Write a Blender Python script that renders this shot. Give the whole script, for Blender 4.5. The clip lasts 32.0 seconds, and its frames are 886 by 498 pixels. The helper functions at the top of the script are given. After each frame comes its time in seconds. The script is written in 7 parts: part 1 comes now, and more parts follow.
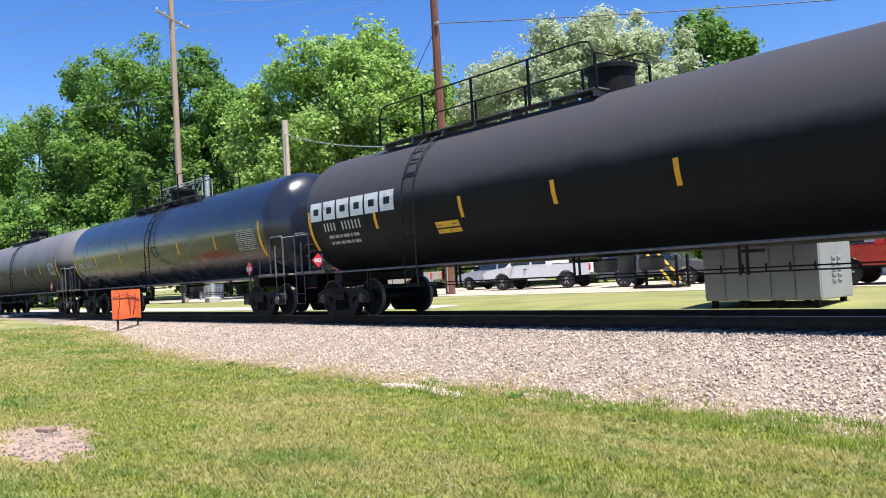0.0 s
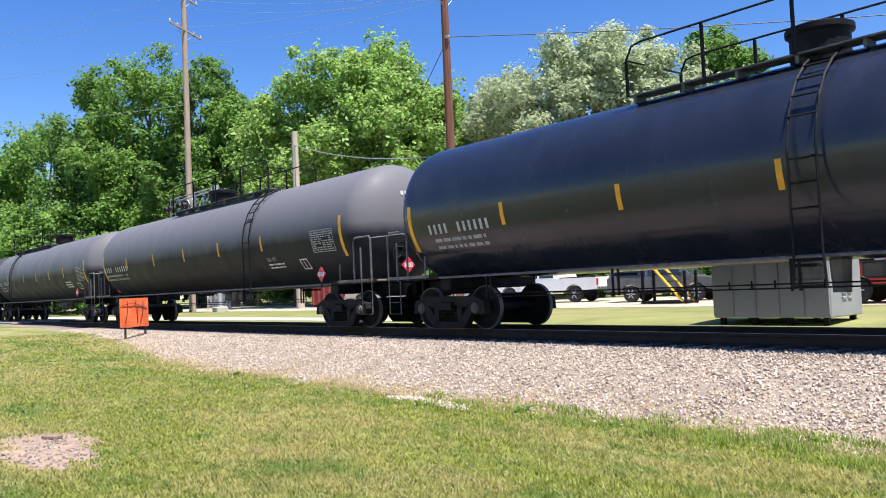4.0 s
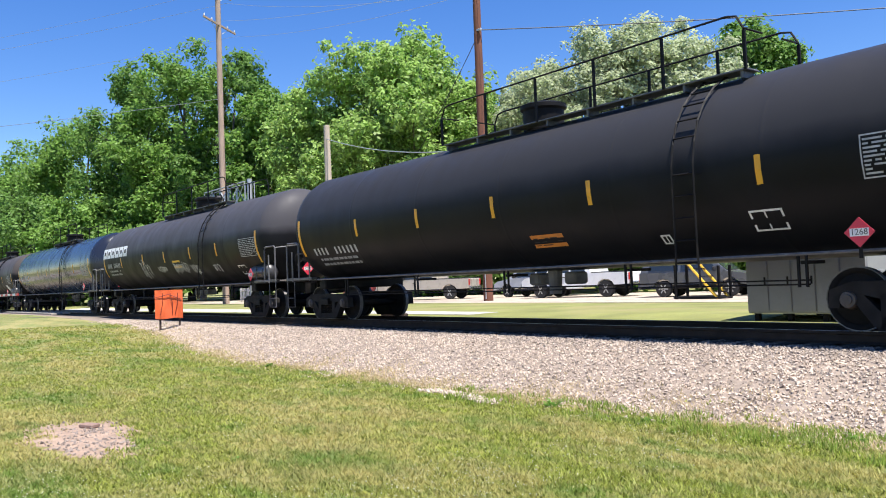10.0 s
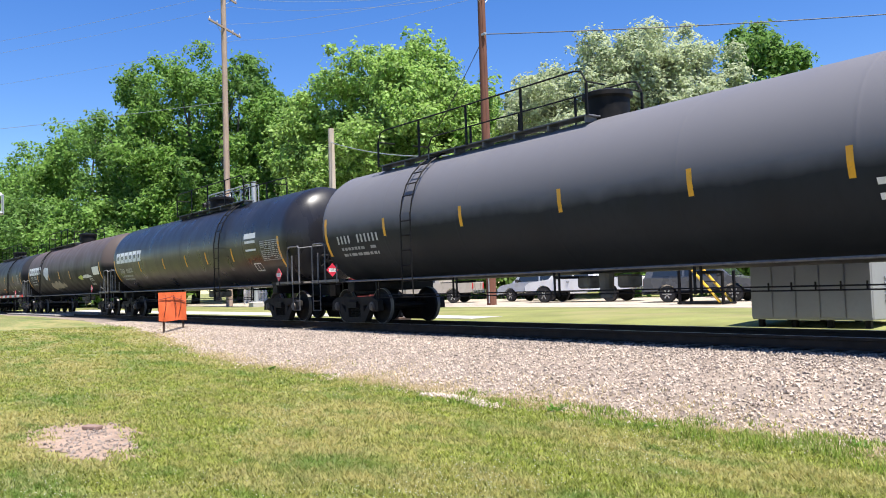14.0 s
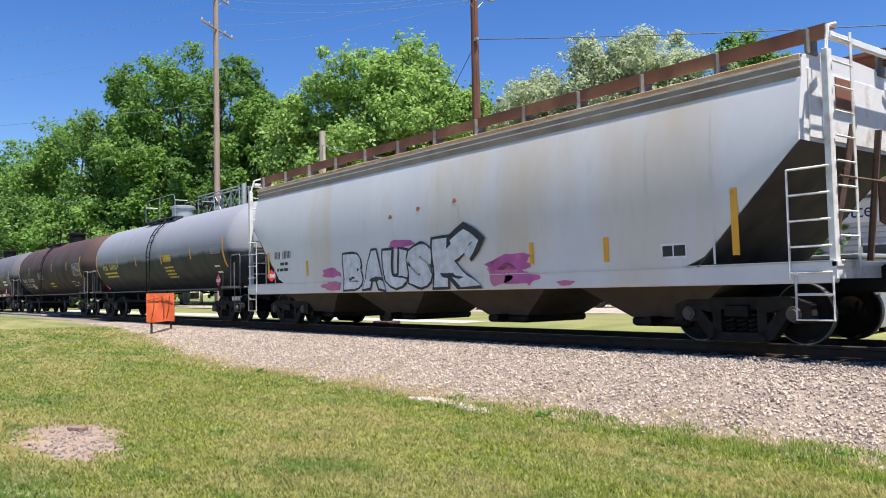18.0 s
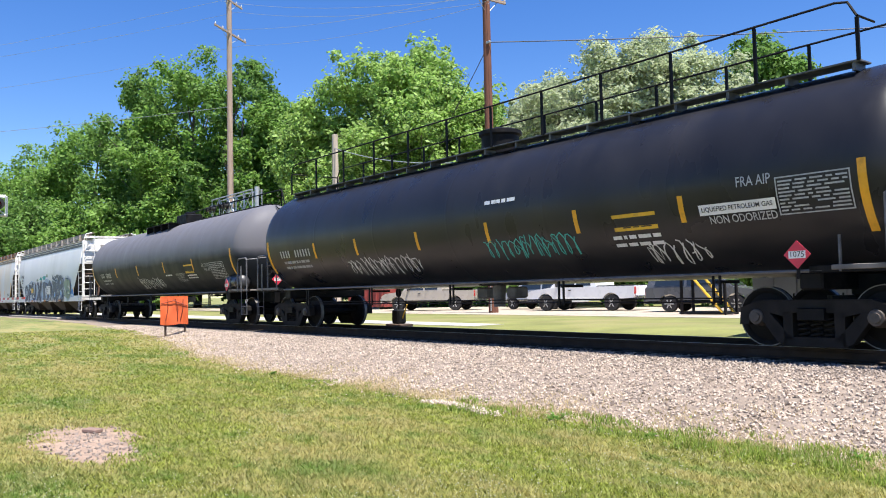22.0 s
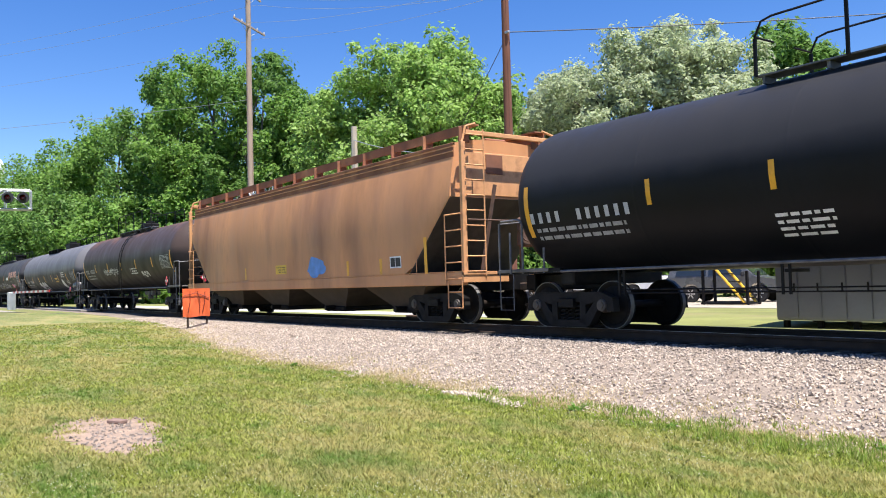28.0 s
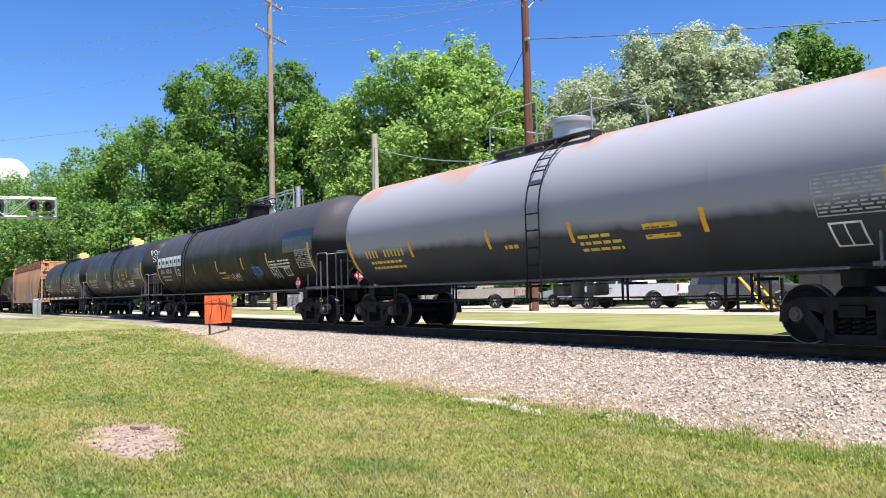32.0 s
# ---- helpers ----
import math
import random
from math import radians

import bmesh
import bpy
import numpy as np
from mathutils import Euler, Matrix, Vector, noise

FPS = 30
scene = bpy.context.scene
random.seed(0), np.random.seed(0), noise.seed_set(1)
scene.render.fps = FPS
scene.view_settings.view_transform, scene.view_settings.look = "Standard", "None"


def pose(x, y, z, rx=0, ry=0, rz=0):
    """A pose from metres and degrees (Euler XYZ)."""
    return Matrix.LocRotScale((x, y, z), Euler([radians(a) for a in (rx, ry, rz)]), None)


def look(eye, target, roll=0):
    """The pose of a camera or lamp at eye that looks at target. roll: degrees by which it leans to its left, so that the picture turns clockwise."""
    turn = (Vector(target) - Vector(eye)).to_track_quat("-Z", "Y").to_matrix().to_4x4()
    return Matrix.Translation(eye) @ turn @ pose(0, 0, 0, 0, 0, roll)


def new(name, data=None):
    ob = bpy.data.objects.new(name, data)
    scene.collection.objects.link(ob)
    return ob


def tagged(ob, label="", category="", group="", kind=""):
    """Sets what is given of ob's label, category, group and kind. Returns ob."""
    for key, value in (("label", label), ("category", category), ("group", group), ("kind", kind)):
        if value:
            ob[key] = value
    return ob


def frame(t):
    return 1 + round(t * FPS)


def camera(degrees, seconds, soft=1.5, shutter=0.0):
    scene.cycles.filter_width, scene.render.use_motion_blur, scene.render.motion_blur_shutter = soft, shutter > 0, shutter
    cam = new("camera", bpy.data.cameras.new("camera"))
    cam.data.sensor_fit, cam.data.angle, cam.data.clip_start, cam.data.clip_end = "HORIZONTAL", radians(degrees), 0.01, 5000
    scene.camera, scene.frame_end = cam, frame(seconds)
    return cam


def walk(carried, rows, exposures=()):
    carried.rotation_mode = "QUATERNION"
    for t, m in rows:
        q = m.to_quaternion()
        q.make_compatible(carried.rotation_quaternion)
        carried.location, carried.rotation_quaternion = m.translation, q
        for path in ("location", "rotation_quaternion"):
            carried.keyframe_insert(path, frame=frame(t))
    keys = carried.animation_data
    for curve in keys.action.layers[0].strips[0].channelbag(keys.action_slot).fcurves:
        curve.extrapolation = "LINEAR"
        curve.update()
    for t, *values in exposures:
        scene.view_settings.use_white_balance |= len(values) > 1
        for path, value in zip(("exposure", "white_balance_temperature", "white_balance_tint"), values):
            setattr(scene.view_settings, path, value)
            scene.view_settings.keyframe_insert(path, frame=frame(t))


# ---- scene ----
from itertools import accumulate

# ---------------------------------------------------------------- camera
EYE = (0.0, 0.0, 1.6)
cam = camera(57.0, 32.0, soft=1.0, shutter=0.0)
# seconds, heading, tilt, lean: a held camera that pans a little on one spot
PATH = [
    (0, 49.799, 1.752, 3.311),
    (0.5, 50.778, 2.240, 2.936),
    (1, 51.699, 2.864, 2.429),
    (1.5, 52.229, 3.074, 2.391),
    (2, 52.308, 2.973, 2.344),
    (2.5, 52.154, 2.954, 2.294),
    (3, 51.702, 2.872, 2.501),
    (3.5, 51.101, 2.805, 2.632),
    (5.5, 47.786, 2.819, 2.612),
    (6, 47.357, 3.161, 3.017),
    (6.5, 47.913, 3.479, 3.008),
    (7, 49.163, 3.689, 2.347),
    (7.5, 50.416, 3.627, 1.847),
    (8, 51.290, 3.558, 1.919),
    (8.5, 51.980, 3.260, 2.016),
    (9, 52.111, 2.970, 1.897),
    (9.5, 52.145, 2.629, 2.055),
    (10, 52.479, 2.314, 2.217),
    (10.5, 52.973, 2.452, 2.110),
    (11, 53.281, 2.715, 1.629),
    (11.5, 53.426, 2.910, 1.496),
    (12, 53.474, 3.145, 1.480),
    (12.5, 53.230, 3.118, 1.643),
    (13, 53.073, 2.944, 1.710),
    (13.5, 52.949, 2.765, 1.838),
    (15.5, 51.925, 2.080, 1.652),
    (16, 51.650, 2.110, 1.552),
    (16.5, 51.141, 2.109, 1.544),
    (17, 51.099, 2.152, 1.409),
    (17.5, 51.522, 2.485, 1.250),
    (18, 51.977, 2.866, 1.218),
    (18.5, 52.382, 3.100, 1.207),
    (19, 52.546, 3.161, 1.230),
    (19.5, 52.490, 3.160, 1.207),
    (20, 52.612, 3.162, 1.142),
    (20.5, 52.805, 3.194, 1.209),
    (21, 52.905, 3.264, 1.208),
    (21.5, 52.855, 3.223, 1.275),
    (22, 52.850, 3.091, 1.226),
    (22.5, 52.803, 3.007, 1.371),
    (23, 52.614, 2.976, 1.615),
    (23.5, 52.266, 3.015, 1.658),
    (24, 52.349, 3.037, 1.429),
    (24.5, 52.699, 2.885, 1.222),
    (25, 53.186, 2.633, 1.280),
    (25.5, 53.498, 2.523, 1.397),
    (27.5, 54.165, 2.294, 1.580),
    (28, 54.242, 2.504, 1.474),
    (28.5, 54.273, 2.793, 1.372),
    (29, 54.357, 2.870, 1.413),
    (29.5, 54.581, 2.910, 1.459),
    (30, 54.698, 2.955, 1.484),
    (30.5, 54.960, 3.015, 1.480),
    (31, 55.184, 3.052, 1.484),
    (31.5, 55.386, 3.049, 1.535),
    (32, 55.662, 3.036, 1.439),
]
walk(cam, [(t, pose(*EYE, 90 + p, r, y)) for t, y, p, r in PATH],
     exposures=[(0, 1.0), (16.5, 1.0), (17, 0.85), (18, 0.75), (19, 0.93), (20, 1.0), (32, 1.0)])

# ---------------------------------------------------------------- light
SUN = Vector((0.36, -0.01, 0.93)).normalized()
world = bpy.data.worlds.new("sky")
scene.world = world
world.use_nodes = True
wn = world.node_tree
sky = wn.nodes.new("ShaderNodeTexSky")
sky.sky_type = "NISHITA"
sky.sun_disc = False
sky.sun_elevation = math.asin(SUN.z)
sky.sun_rotation = math.atan2(SUN.x, SUN.y)
sky.altitude, sky.air_density, sky.dust_density, sky.ozone_density = 300, 1.0, 0.3, 2.0
tone = wn.nodes.new("ShaderNodeHueSaturation")
tone.inputs["Saturation"].default_value = 1.36
tone.inputs["Hue"].default_value = 0.515
tone.inputs["Value"].default_value = 1.2
wn.links.new(sky.outputs[0], tone.inputs["Color"])
wn.links.new(tone.outputs[0], wn.nodes["Background"].inputs[0])
wn.nodes["Background"].inputs[1].default_value = 0.08
sun_data = bpy.data.lights.new("sun", "SUN")
sun_data.energy, sun_data.angle, sun_data.color = 5.0, radians(0.55), (1.0, 0.95, 0.88)
sun = new("sun", sun_data)
sun.matrix_world = look(SUN * 50, (0, 0, 0))

# ---------------------------------------------------------------- materials
def material(name, color, rough=0.6, metal=0.0, vary=0.15, scale=3.0, bump=0.0, bump_scale=60.0, dirt=None, dirt_amount=0.0,
             dirt_scale=1.2, stretch=(1, 1, 1), island=0.0, spec=0.5):
    """Paint, metal, earth: a base colour with fine grain, stains of a second colour and relief."""
    m = bpy.data.materials.new(name)
    m.use_nodes = True
    n, l = m.node_tree.nodes, m.node_tree.links
    b = n["Principled BSDF"]
    b.inputs["Roughness"].default_value, b.inputs["Metallic"].default_value = rough, metal
    b.inputs["Specular IOR Level"].default_value = spec
    tc = n.new("ShaderNodeTexCoord")
    mp = n.new("ShaderNodeMapping")
    mp.inputs["Scale"].default_value = stretch
    l.new(tc.outputs["Object"], mp.inputs[0])

    def noise_at(s, detail=4.0):
        t = n.new("ShaderNodeTexNoise")
        t.inputs["Scale"].default_value, t.inputs["Detail"].default_value = s, detail
        l.new(mp.outputs[0], t.inputs["Vector"])
        return t.outputs["Fac"]

    def mix(a, c, fac, mode="MIX"):
        x = n.new("ShaderNodeMix")
        x.data_type, x.blend_type = "RGBA", mode
        for sock, v in ((x.inputs[0], fac), (x.inputs[6], a), (x.inputs[7], c)):
            if isinstance(v, (float, int)):
                sock.default_value = v
            elif isinstance(v, tuple):
                sock.default_value = (*v[:3], 1)
            else:
                l.new(v, sock)
        return x.outputs[2]

    def spread(sock, lo, hi, a=0.0, c=1.0):
        r = n.new("ShaderNodeMapRange")
        r.inputs[1].default_value, r.inputs[2].default_value, r.inputs[3].default_value, r.inputs[4].default_value = lo, hi, a, c
        l.new(sock, r.inputs[0])
        return r.outputs[0]

    dark = tuple(c * (1 - vary) for c in color)
    light = tuple(min(1.0, c * (1 + vary)) for c in color)
    col = mix(dark, light, spread(noise_at(scale), 0.3, 0.7))
    col = mix(col, tuple(c * (1 - vary * 0.7) for c in color), spread(noise_at(scale * 9, 2.0), 0.5, 0.75, 0.0, 0.6))
    if island:
        g = n.new("ShaderNodeNewGeometry")
        col = mix(col, light, spread(g.outputs["Random Per Island"], 0, 1, 0, island))
        col = mix(col, tuple(c * 0.45 for c in color), spread(g.outputs["Random Per Island"], 0.6, 0.0, 0, island))
    if dirt:
        col = mix(col, dirt, spread(noise_at(dirt_scale, 6.0), 0.62 - 0.3 * dirt_amount, 0.85 - 0.3 * dirt_amount, 0.0, min(1.0, 0.4 + dirt_amount)))
    l.new(col, b.inputs["Base Color"])
    l.new(spread(noise_at(scale * 2), 0.3, 0.7, max(0.03, rough - 0.1), min(1.0, rough + 0.1)), b.inputs["Roughness"])
    if bump:
        bp = n.new("ShaderNodeBump")
        bp.inputs["Strength"].default_value, bp.inputs["Distance"].default_value = bump, 0.02
        l.new(noise_at(bump_scale, 5.0), bp.inputs["Height"])
        l.new(bp.outputs[0], b.inputs["Normal"])
    return m


def leaf_material(name, color, island=0.8):
    m = material(name, color, rough=0.55, vary=0.25, scale=0.35, island=island, spec=0.3)
    n, l = m.node_tree.nodes, m.node_tree.links
    b, out = n["Principled BSDF"], n["Material Output"]
    t = n.new("ShaderNodeBsdfTranslucent")
    src = b.inputs["Base Color"].links[0].from_socket
    l.new(src, t.inputs[0])
    x = n.new("ShaderNodeMixShader")
    x.inputs[0].default_value = 0.5
    l.new(b.outputs[0], x.inputs[1])
    l.new(t.outputs[0], x.inputs[2])
    l.new(x.outputs[0], out.inputs[0])
    return m


def glass(name, tint):
    m = bpy.data.materials.new(name)
    m.use_nodes = True
    b = m.node_tree.nodes["Principled BSDF"]
    b.inputs["Base Color"].default_value = (*tint, 1)
    b.inputs["Roughness"].default_value = 0.05
    b.inputs["Specular IOR Level"].default_value = 0.8
    return m


BLACK_STEEL = material("black_steel", (0.007, 0.007, 0.008), 0.6, vary=0.35, scale=4, dirt=(0.03, 0.025, 0.022), dirt_amount=0.3, dirt_scale=2.5, spec=0.15)
RUSTY_STEEL = material("rusty_steel", (0.055, 0.036, 0.026), 0.8, vary=0.4, scale=6, dirt=(0.15, 0.10, 0.07), dirt_amount=0.5, bump=0.2)
WHEEL_STEEL = material("wheel_steel", (0.010, 0.009, 0.009), 0.7, vary=0.3, scale=8, dirt=(0.028, 0.018, 0.013), dirt_amount=0.4, spec=0.15)
TREAD_STEEL = material("bright_tread", (0.34, 0.34, 0.35), 0.4, 0.8, vary=0.1)
RIM_STEEL = material("worn_rim_steel", (0.16, 0.155, 0.15), 0.5, 0.4, vary=0.3, scale=5)
BEARING = material("greasy_bearing_cap", (0.075, 0.062, 0.055), 0.6, vary=0.3, scale=9, dirt=(0.03, 0.022, 0.018), dirt_amount=0.4, dirt_scale=7)
RAIL_STEEL = material("rail_rust", (0.045, 0.03, 0.022), 0.85, vary=0.3, scale=5, spec=0.2)
YELLOW_TAPE = material("yellow_reflector", (0.75, 0.36, 0.02), 0.4, vary=0.12, dirt=(0.25, 0.13, 0.03), dirt_amount=0.2, dirt_scale=8)
ORANGE_TAPE = material("orange_reflector", (0.80, 0.20, 0.02), 0.4, vary=0.12)
WHITE_STENCIL = material("white_stencil", (0.72, 0.73, 0.74), 0.55, vary=0.1, dirt=(0.25, 0.24, 0.23), dirt_amount=0.25, dirt_scale=5)
DIM_STENCIL = material("worn_white_stencil", (0.44, 0.45, 0.47), 0.6, vary=0.2, scale=8)
WORN_STEEL = material("worn_grip_steel", (0.11, 0.11, 0.118), 0.5, vary=0.4, scale=7, spec=0.4)
DECK_STEEL = material("scuffed_deck_steel", (0.17, 0.155, 0.14), 0.7, vary=0.4, scale=6, dirt=(0.04, 0.035, 0.03), dirt_amount=0.45, dirt_scale=3)
RESERVOIR = material("dusty_black_enamel", (0.05, 0.05, 0.055), 0.35, vary=0.25, scale=5)
GREY_STENCIL = material("grey_stencil", (0.30, 0.31, 0.33), 0.6, vary=0.3, scale=8)
YELLOW_STENCIL = material("yellow_stencil", (0.66, 0.47, 0.06), 0.55, vary=0.15)
FRAME_STEEL = material("dusty_cast_steel", (0.017, 0.0155, 0.015), 0.8, vary=0.35, scale=5, spec=0.2, dirt=(0.030, 0.026, 0.023), dirt_amount=0.3, dirt_scale=4)
BLACK_STENCIL = material("black_stencil", (0.02, 0.02, 0.022), 0.6)
YELLOW_PANEL = material("yellow_panel", (0.70, 0.42, 0.03), 0.5, vary=0.15, dirt=(0.3, 0.2, 0.05), dirt_amount=0.3, dirt_scale=6)
PLACARD_RED = material("placard_red", (0.62, 0.035, 0.07), 0.45, vary=0.15)
PLACARD_WHITE = material("placard_white", (0.75, 0.74, 0.73), 0.5, vary=0.08)
GALV = material("galvanised_grey", (0.42, 0.44, 0.46), 0.45, 0.5, vary=0.12, scale=3)

TANKS = {
    "gloss": material("gloss_blue_black_tank", (0.016, 0.020, 0.034), 0.22, vary=0.2, scale=0.8, dirt=(0.05, 0.05, 0.055), dirt_amount=0.12, dirt_scale=0.6, stretch=(1, 1, 0.35)),
    "semi": material("semi_gloss_black_tank", (0.018, 0.018, 0.022), 0.33, vary=0.2, scale=0.8, spec=0.3, dirt=(0.045, 0.042, 0.043), dirt_amount=0.2, dirt_scale=0.5, stretch=(1, 1, 0.35)),
}


def chalk_and_sunlit_top(name, upper, lower, rust, rust_amount, edge=2.8, soft=0.35, rough=0.5, spec=0.11):
    """Black paint paler above: chalk and dust plus painted-in sunlight; rust along the crown."""
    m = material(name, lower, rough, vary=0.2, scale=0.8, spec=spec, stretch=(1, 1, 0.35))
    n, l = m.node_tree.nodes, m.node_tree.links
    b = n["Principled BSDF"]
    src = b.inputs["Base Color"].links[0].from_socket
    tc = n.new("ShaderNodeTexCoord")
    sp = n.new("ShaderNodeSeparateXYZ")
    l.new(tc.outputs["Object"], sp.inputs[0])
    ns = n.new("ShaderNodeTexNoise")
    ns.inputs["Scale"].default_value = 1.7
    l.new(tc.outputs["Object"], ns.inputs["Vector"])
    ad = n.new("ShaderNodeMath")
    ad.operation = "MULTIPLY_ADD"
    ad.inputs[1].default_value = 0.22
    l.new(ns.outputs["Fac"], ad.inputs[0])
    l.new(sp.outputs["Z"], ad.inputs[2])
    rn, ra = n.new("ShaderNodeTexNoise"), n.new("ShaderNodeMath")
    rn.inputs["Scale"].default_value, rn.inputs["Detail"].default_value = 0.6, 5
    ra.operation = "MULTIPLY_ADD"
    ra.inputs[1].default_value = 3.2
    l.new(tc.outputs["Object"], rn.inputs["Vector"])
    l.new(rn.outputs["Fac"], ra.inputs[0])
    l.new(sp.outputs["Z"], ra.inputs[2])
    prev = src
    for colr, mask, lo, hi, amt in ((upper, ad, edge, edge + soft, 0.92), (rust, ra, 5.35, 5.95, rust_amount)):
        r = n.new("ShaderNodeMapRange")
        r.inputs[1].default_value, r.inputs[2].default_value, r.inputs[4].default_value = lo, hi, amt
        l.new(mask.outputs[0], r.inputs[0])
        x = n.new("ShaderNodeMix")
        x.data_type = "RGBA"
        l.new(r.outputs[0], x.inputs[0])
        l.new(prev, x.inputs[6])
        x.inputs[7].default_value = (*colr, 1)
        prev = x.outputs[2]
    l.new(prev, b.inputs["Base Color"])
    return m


# matt to grey: the pale top paints in the sunlit side, with some dust
TANKS["matt"] = chalk_and_sunlit_top("dusty_matt_black_tank", (0.064, 0.062, 0.069), (0.0095, 0.010, 0.012), (0.06, 0.055, 0.055), 0.35, 2.66, 0.3)
TANKS["worn"] = chalk_and_sunlit_top("weathered_black_tank", (0.074, 0.065, 0.063), (0.0095, 0.010, 0.0115), (0.09, 0.074, 0.066), 0.45, 2.62, 0.25)
TANKS["rust"] = chalk_and_sunlit_top("rust_streaked_black_tank", (0.098, 0.078, 0.073), (0.010, 0.0105, 0.012), (0.13, 0.085, 0.07), 0.6, 2.48, 0.25)
TANKS["deep"] = chalk_and_sunlit_top("deep_black_tank", (0.034, 0.034, 0.038), (0.0095, 0.010, 0.0125), (0.04, 0.038, 0.038), 0.3, 2.66, 0.4, 0.42)
TANKS["brown"] = chalk_and_sunlit_top("dull_maroon_tank", (0.088, 0.058, 0.054), (0.036, 0.026, 0.026), (0.15, 0.075, 0.058), 0.6, 2.58, 0.3, 0.58)
TANKS["grey"] = chalk_and_sunlit_top("sun_bleached_grey_tank", (0.155, 0.152, 0.168), (0.022, 0.025, 0.031), (0.16, 0.158, 0.165), 0.5, 2.40, 0.3)
TANKS["rust_crown"] = chalk_and_sunlit_top("rust_bleached_dark_tank", (0.075, 0.054, 0.050), (0.022, 0.019, 0.020), (0.18, 0.09, 0.06), 0.7, 2.6)
# these two have truly chalky paint above black
TANKS["chalk"] = chalk_and_sunlit_top("chalked_grey_over_black_tank", (0.29, 0.297, 0.335), (0.030, 0.035, 0.045), (0.33, 0.32, 0.33), 0.2, 2.42, 0.16)
TANKS["chalk_rust"] = chalk_and_sunlit_top("chalked_grey_tank_with_rust", (0.33, 0.33, 0.37), (0.046, 0.050, 0.061), (0.40, 0.20, 0.11), 0.8, 2.06, 0.2)


# ---------------------------------------------------------------- mesh building
class Shape:
    """Vertices and faces gathered into one mesh."""

    def __init__(self):
        self.v, self.f = [], []

    def add(self, verts, faces):
        o = len(self.v)
        self.v.extend(tuple(p) for p in verts)
        self.f.extend([i + o for i in q] for q in faces)
        return self

    def box(self, c, s, bevel=0.0, turn=None):
        """A box with its vertical and top edges cut by bevel."""
        x, y, z = s[0] / 2, s[1] / 2, s[2] / 2
        b = min(bevel, x * 0.9, y * 0.9, z * 0.9)
        if b <= 0:
            pts = [(-x, -y, -z), (x, -y, -z), (x, y, -z), (-x, y, -z), (-x, -y, z), (x, -y, z), (x, y, z), (-x, y, z)]
            fcs = [(3, 2, 1, 0), (4, 5, 6, 7), (0, 1, 5, 4), (1, 2, 6, 5), (2, 3, 7, 6), (3, 0, 4, 7)]
        else:
            ring = lambda i, zz: [(-x + i, -y, zz), (x - i, -y, zz), (x, -y + i, zz), (x, y - i, zz), (x - i, y, zz), (-x + i, y, zz), (-x, y - i, zz), (-x, -y + i, zz)]
            small = lambda zz: [(px * (x - b) / x, py * (y - b) / y, zz) for px, py, _ in ring(b, zz)]
            pts = small(-z) + ring(b, -z + b) + ring(b, z - b) + small(z)
            fcs = [tuple(range(7, -1, -1)), tuple(range(24, 32))]
            for k in range(3):
                for i in range(8):
                    j = (i + 1) % 8
                    fcs.append((k * 8 + i, k * 8 + j, k * 8 + 8 + j, k * 8 + 8 + i))
        m = turn or Matrix.Identity(3)
        return self.add([Vector(c) + m @ Vector(p) for p in pts], fcs)

    def tube(self, pts, r, n=6, close=False):
        """A round bar along a line of points."""
        pts = [Vector(p) for p in pts]
        k = len(pts)
        rings = []
        for i, p in enumerate(pts):
            d = (pts[min(i + 1, k - 1)] - pts[max(i - 1, 0)]).normalized()
            up = Vector((0, 0, 1)) if abs(d.z) < 0.9 else Vector((1, 0, 0))
            a = d.cross(up).normalized()
            c = a.cross(d)
            rr = r[i] if isinstance(r, (list, tuple)) else r
            rings += [p + rr * (math.cos(2 * math.pi * j / n) * a + math.sin(2 * math.pi * j / n) * c) for j in range(n)]
        fcs = [(i * n + j, i * n + (j + 1) % n, i * n + n + (j + 1) % n, i * n + n + j) for i in range(k - 1) for j in range(n)]
        fcs += [tuple(range(n - 1, -1, -1)), tuple(range((k - 1) * n, k * n))]
        return self.add(rings, fcs)

    def lathe(self, prof, axis="x", n=24, at=(0, 0, 0), caps=True):
        """A profile of (along, radius) turned round an axis."""
        out = []
        for h, r in prof:
            for j in range(n):
                a = 2 * math.pi * j / n
                c, s = r * math.cos(a), r * math.sin(a)
                p = {"x": (h, -c, s), "y": (c, h, s), "z": (c, s, h)}[axis]
                out.append((p[0] + at[0], p[1] + at[1], p[2] + at[2]))
        k = len(prof)
        fcs = [(i * n + j, i * n + (j + 1) % n, i * n + n + (j + 1) % n, i * n + n + j) for i in range(k - 1) for j in range(n)]
        if caps:
            fcs += [tuple(range(n - 1, -1, -1)), tuple(range((k - 1) * n, k * n))]
        return self.add(out, fcs)

    def prism(self, outline, y0, y1, axis="y"):
        """An outline in the plane of the other two axes, drawn out along one axis."""
        k = len(outline)
        put = {"y": lambda a, c, h: (a, h, c), "x": lambda a, c, h: (h, a, c), "z": lambda a, c, h: (a, c, h)}[axis]
        pts = [put(a, c, y0) for a, c in outline] + [put(a, c, y1) for a, c in outline]
        fcs = [tuple(range(k)), tuple(range(2 * k - 1, k - 1, -1))]
        fcs += [(i, i + k, (i + 1) % k + k, (i + 1) % k) for i in range(k)]
        return self.add(pts, fcs)

    def mesh(self, name, mat, smooth=False):
        me = bpy.data.meshes.new(name)
        me.from_pydata(self.v, [], self.f)
        b = bmesh.new()
        b.from_mesh(me)
        bmesh.ops.recalc_face_normals(b, faces=b.faces)
        b.to_mesh(me)
        b.free()
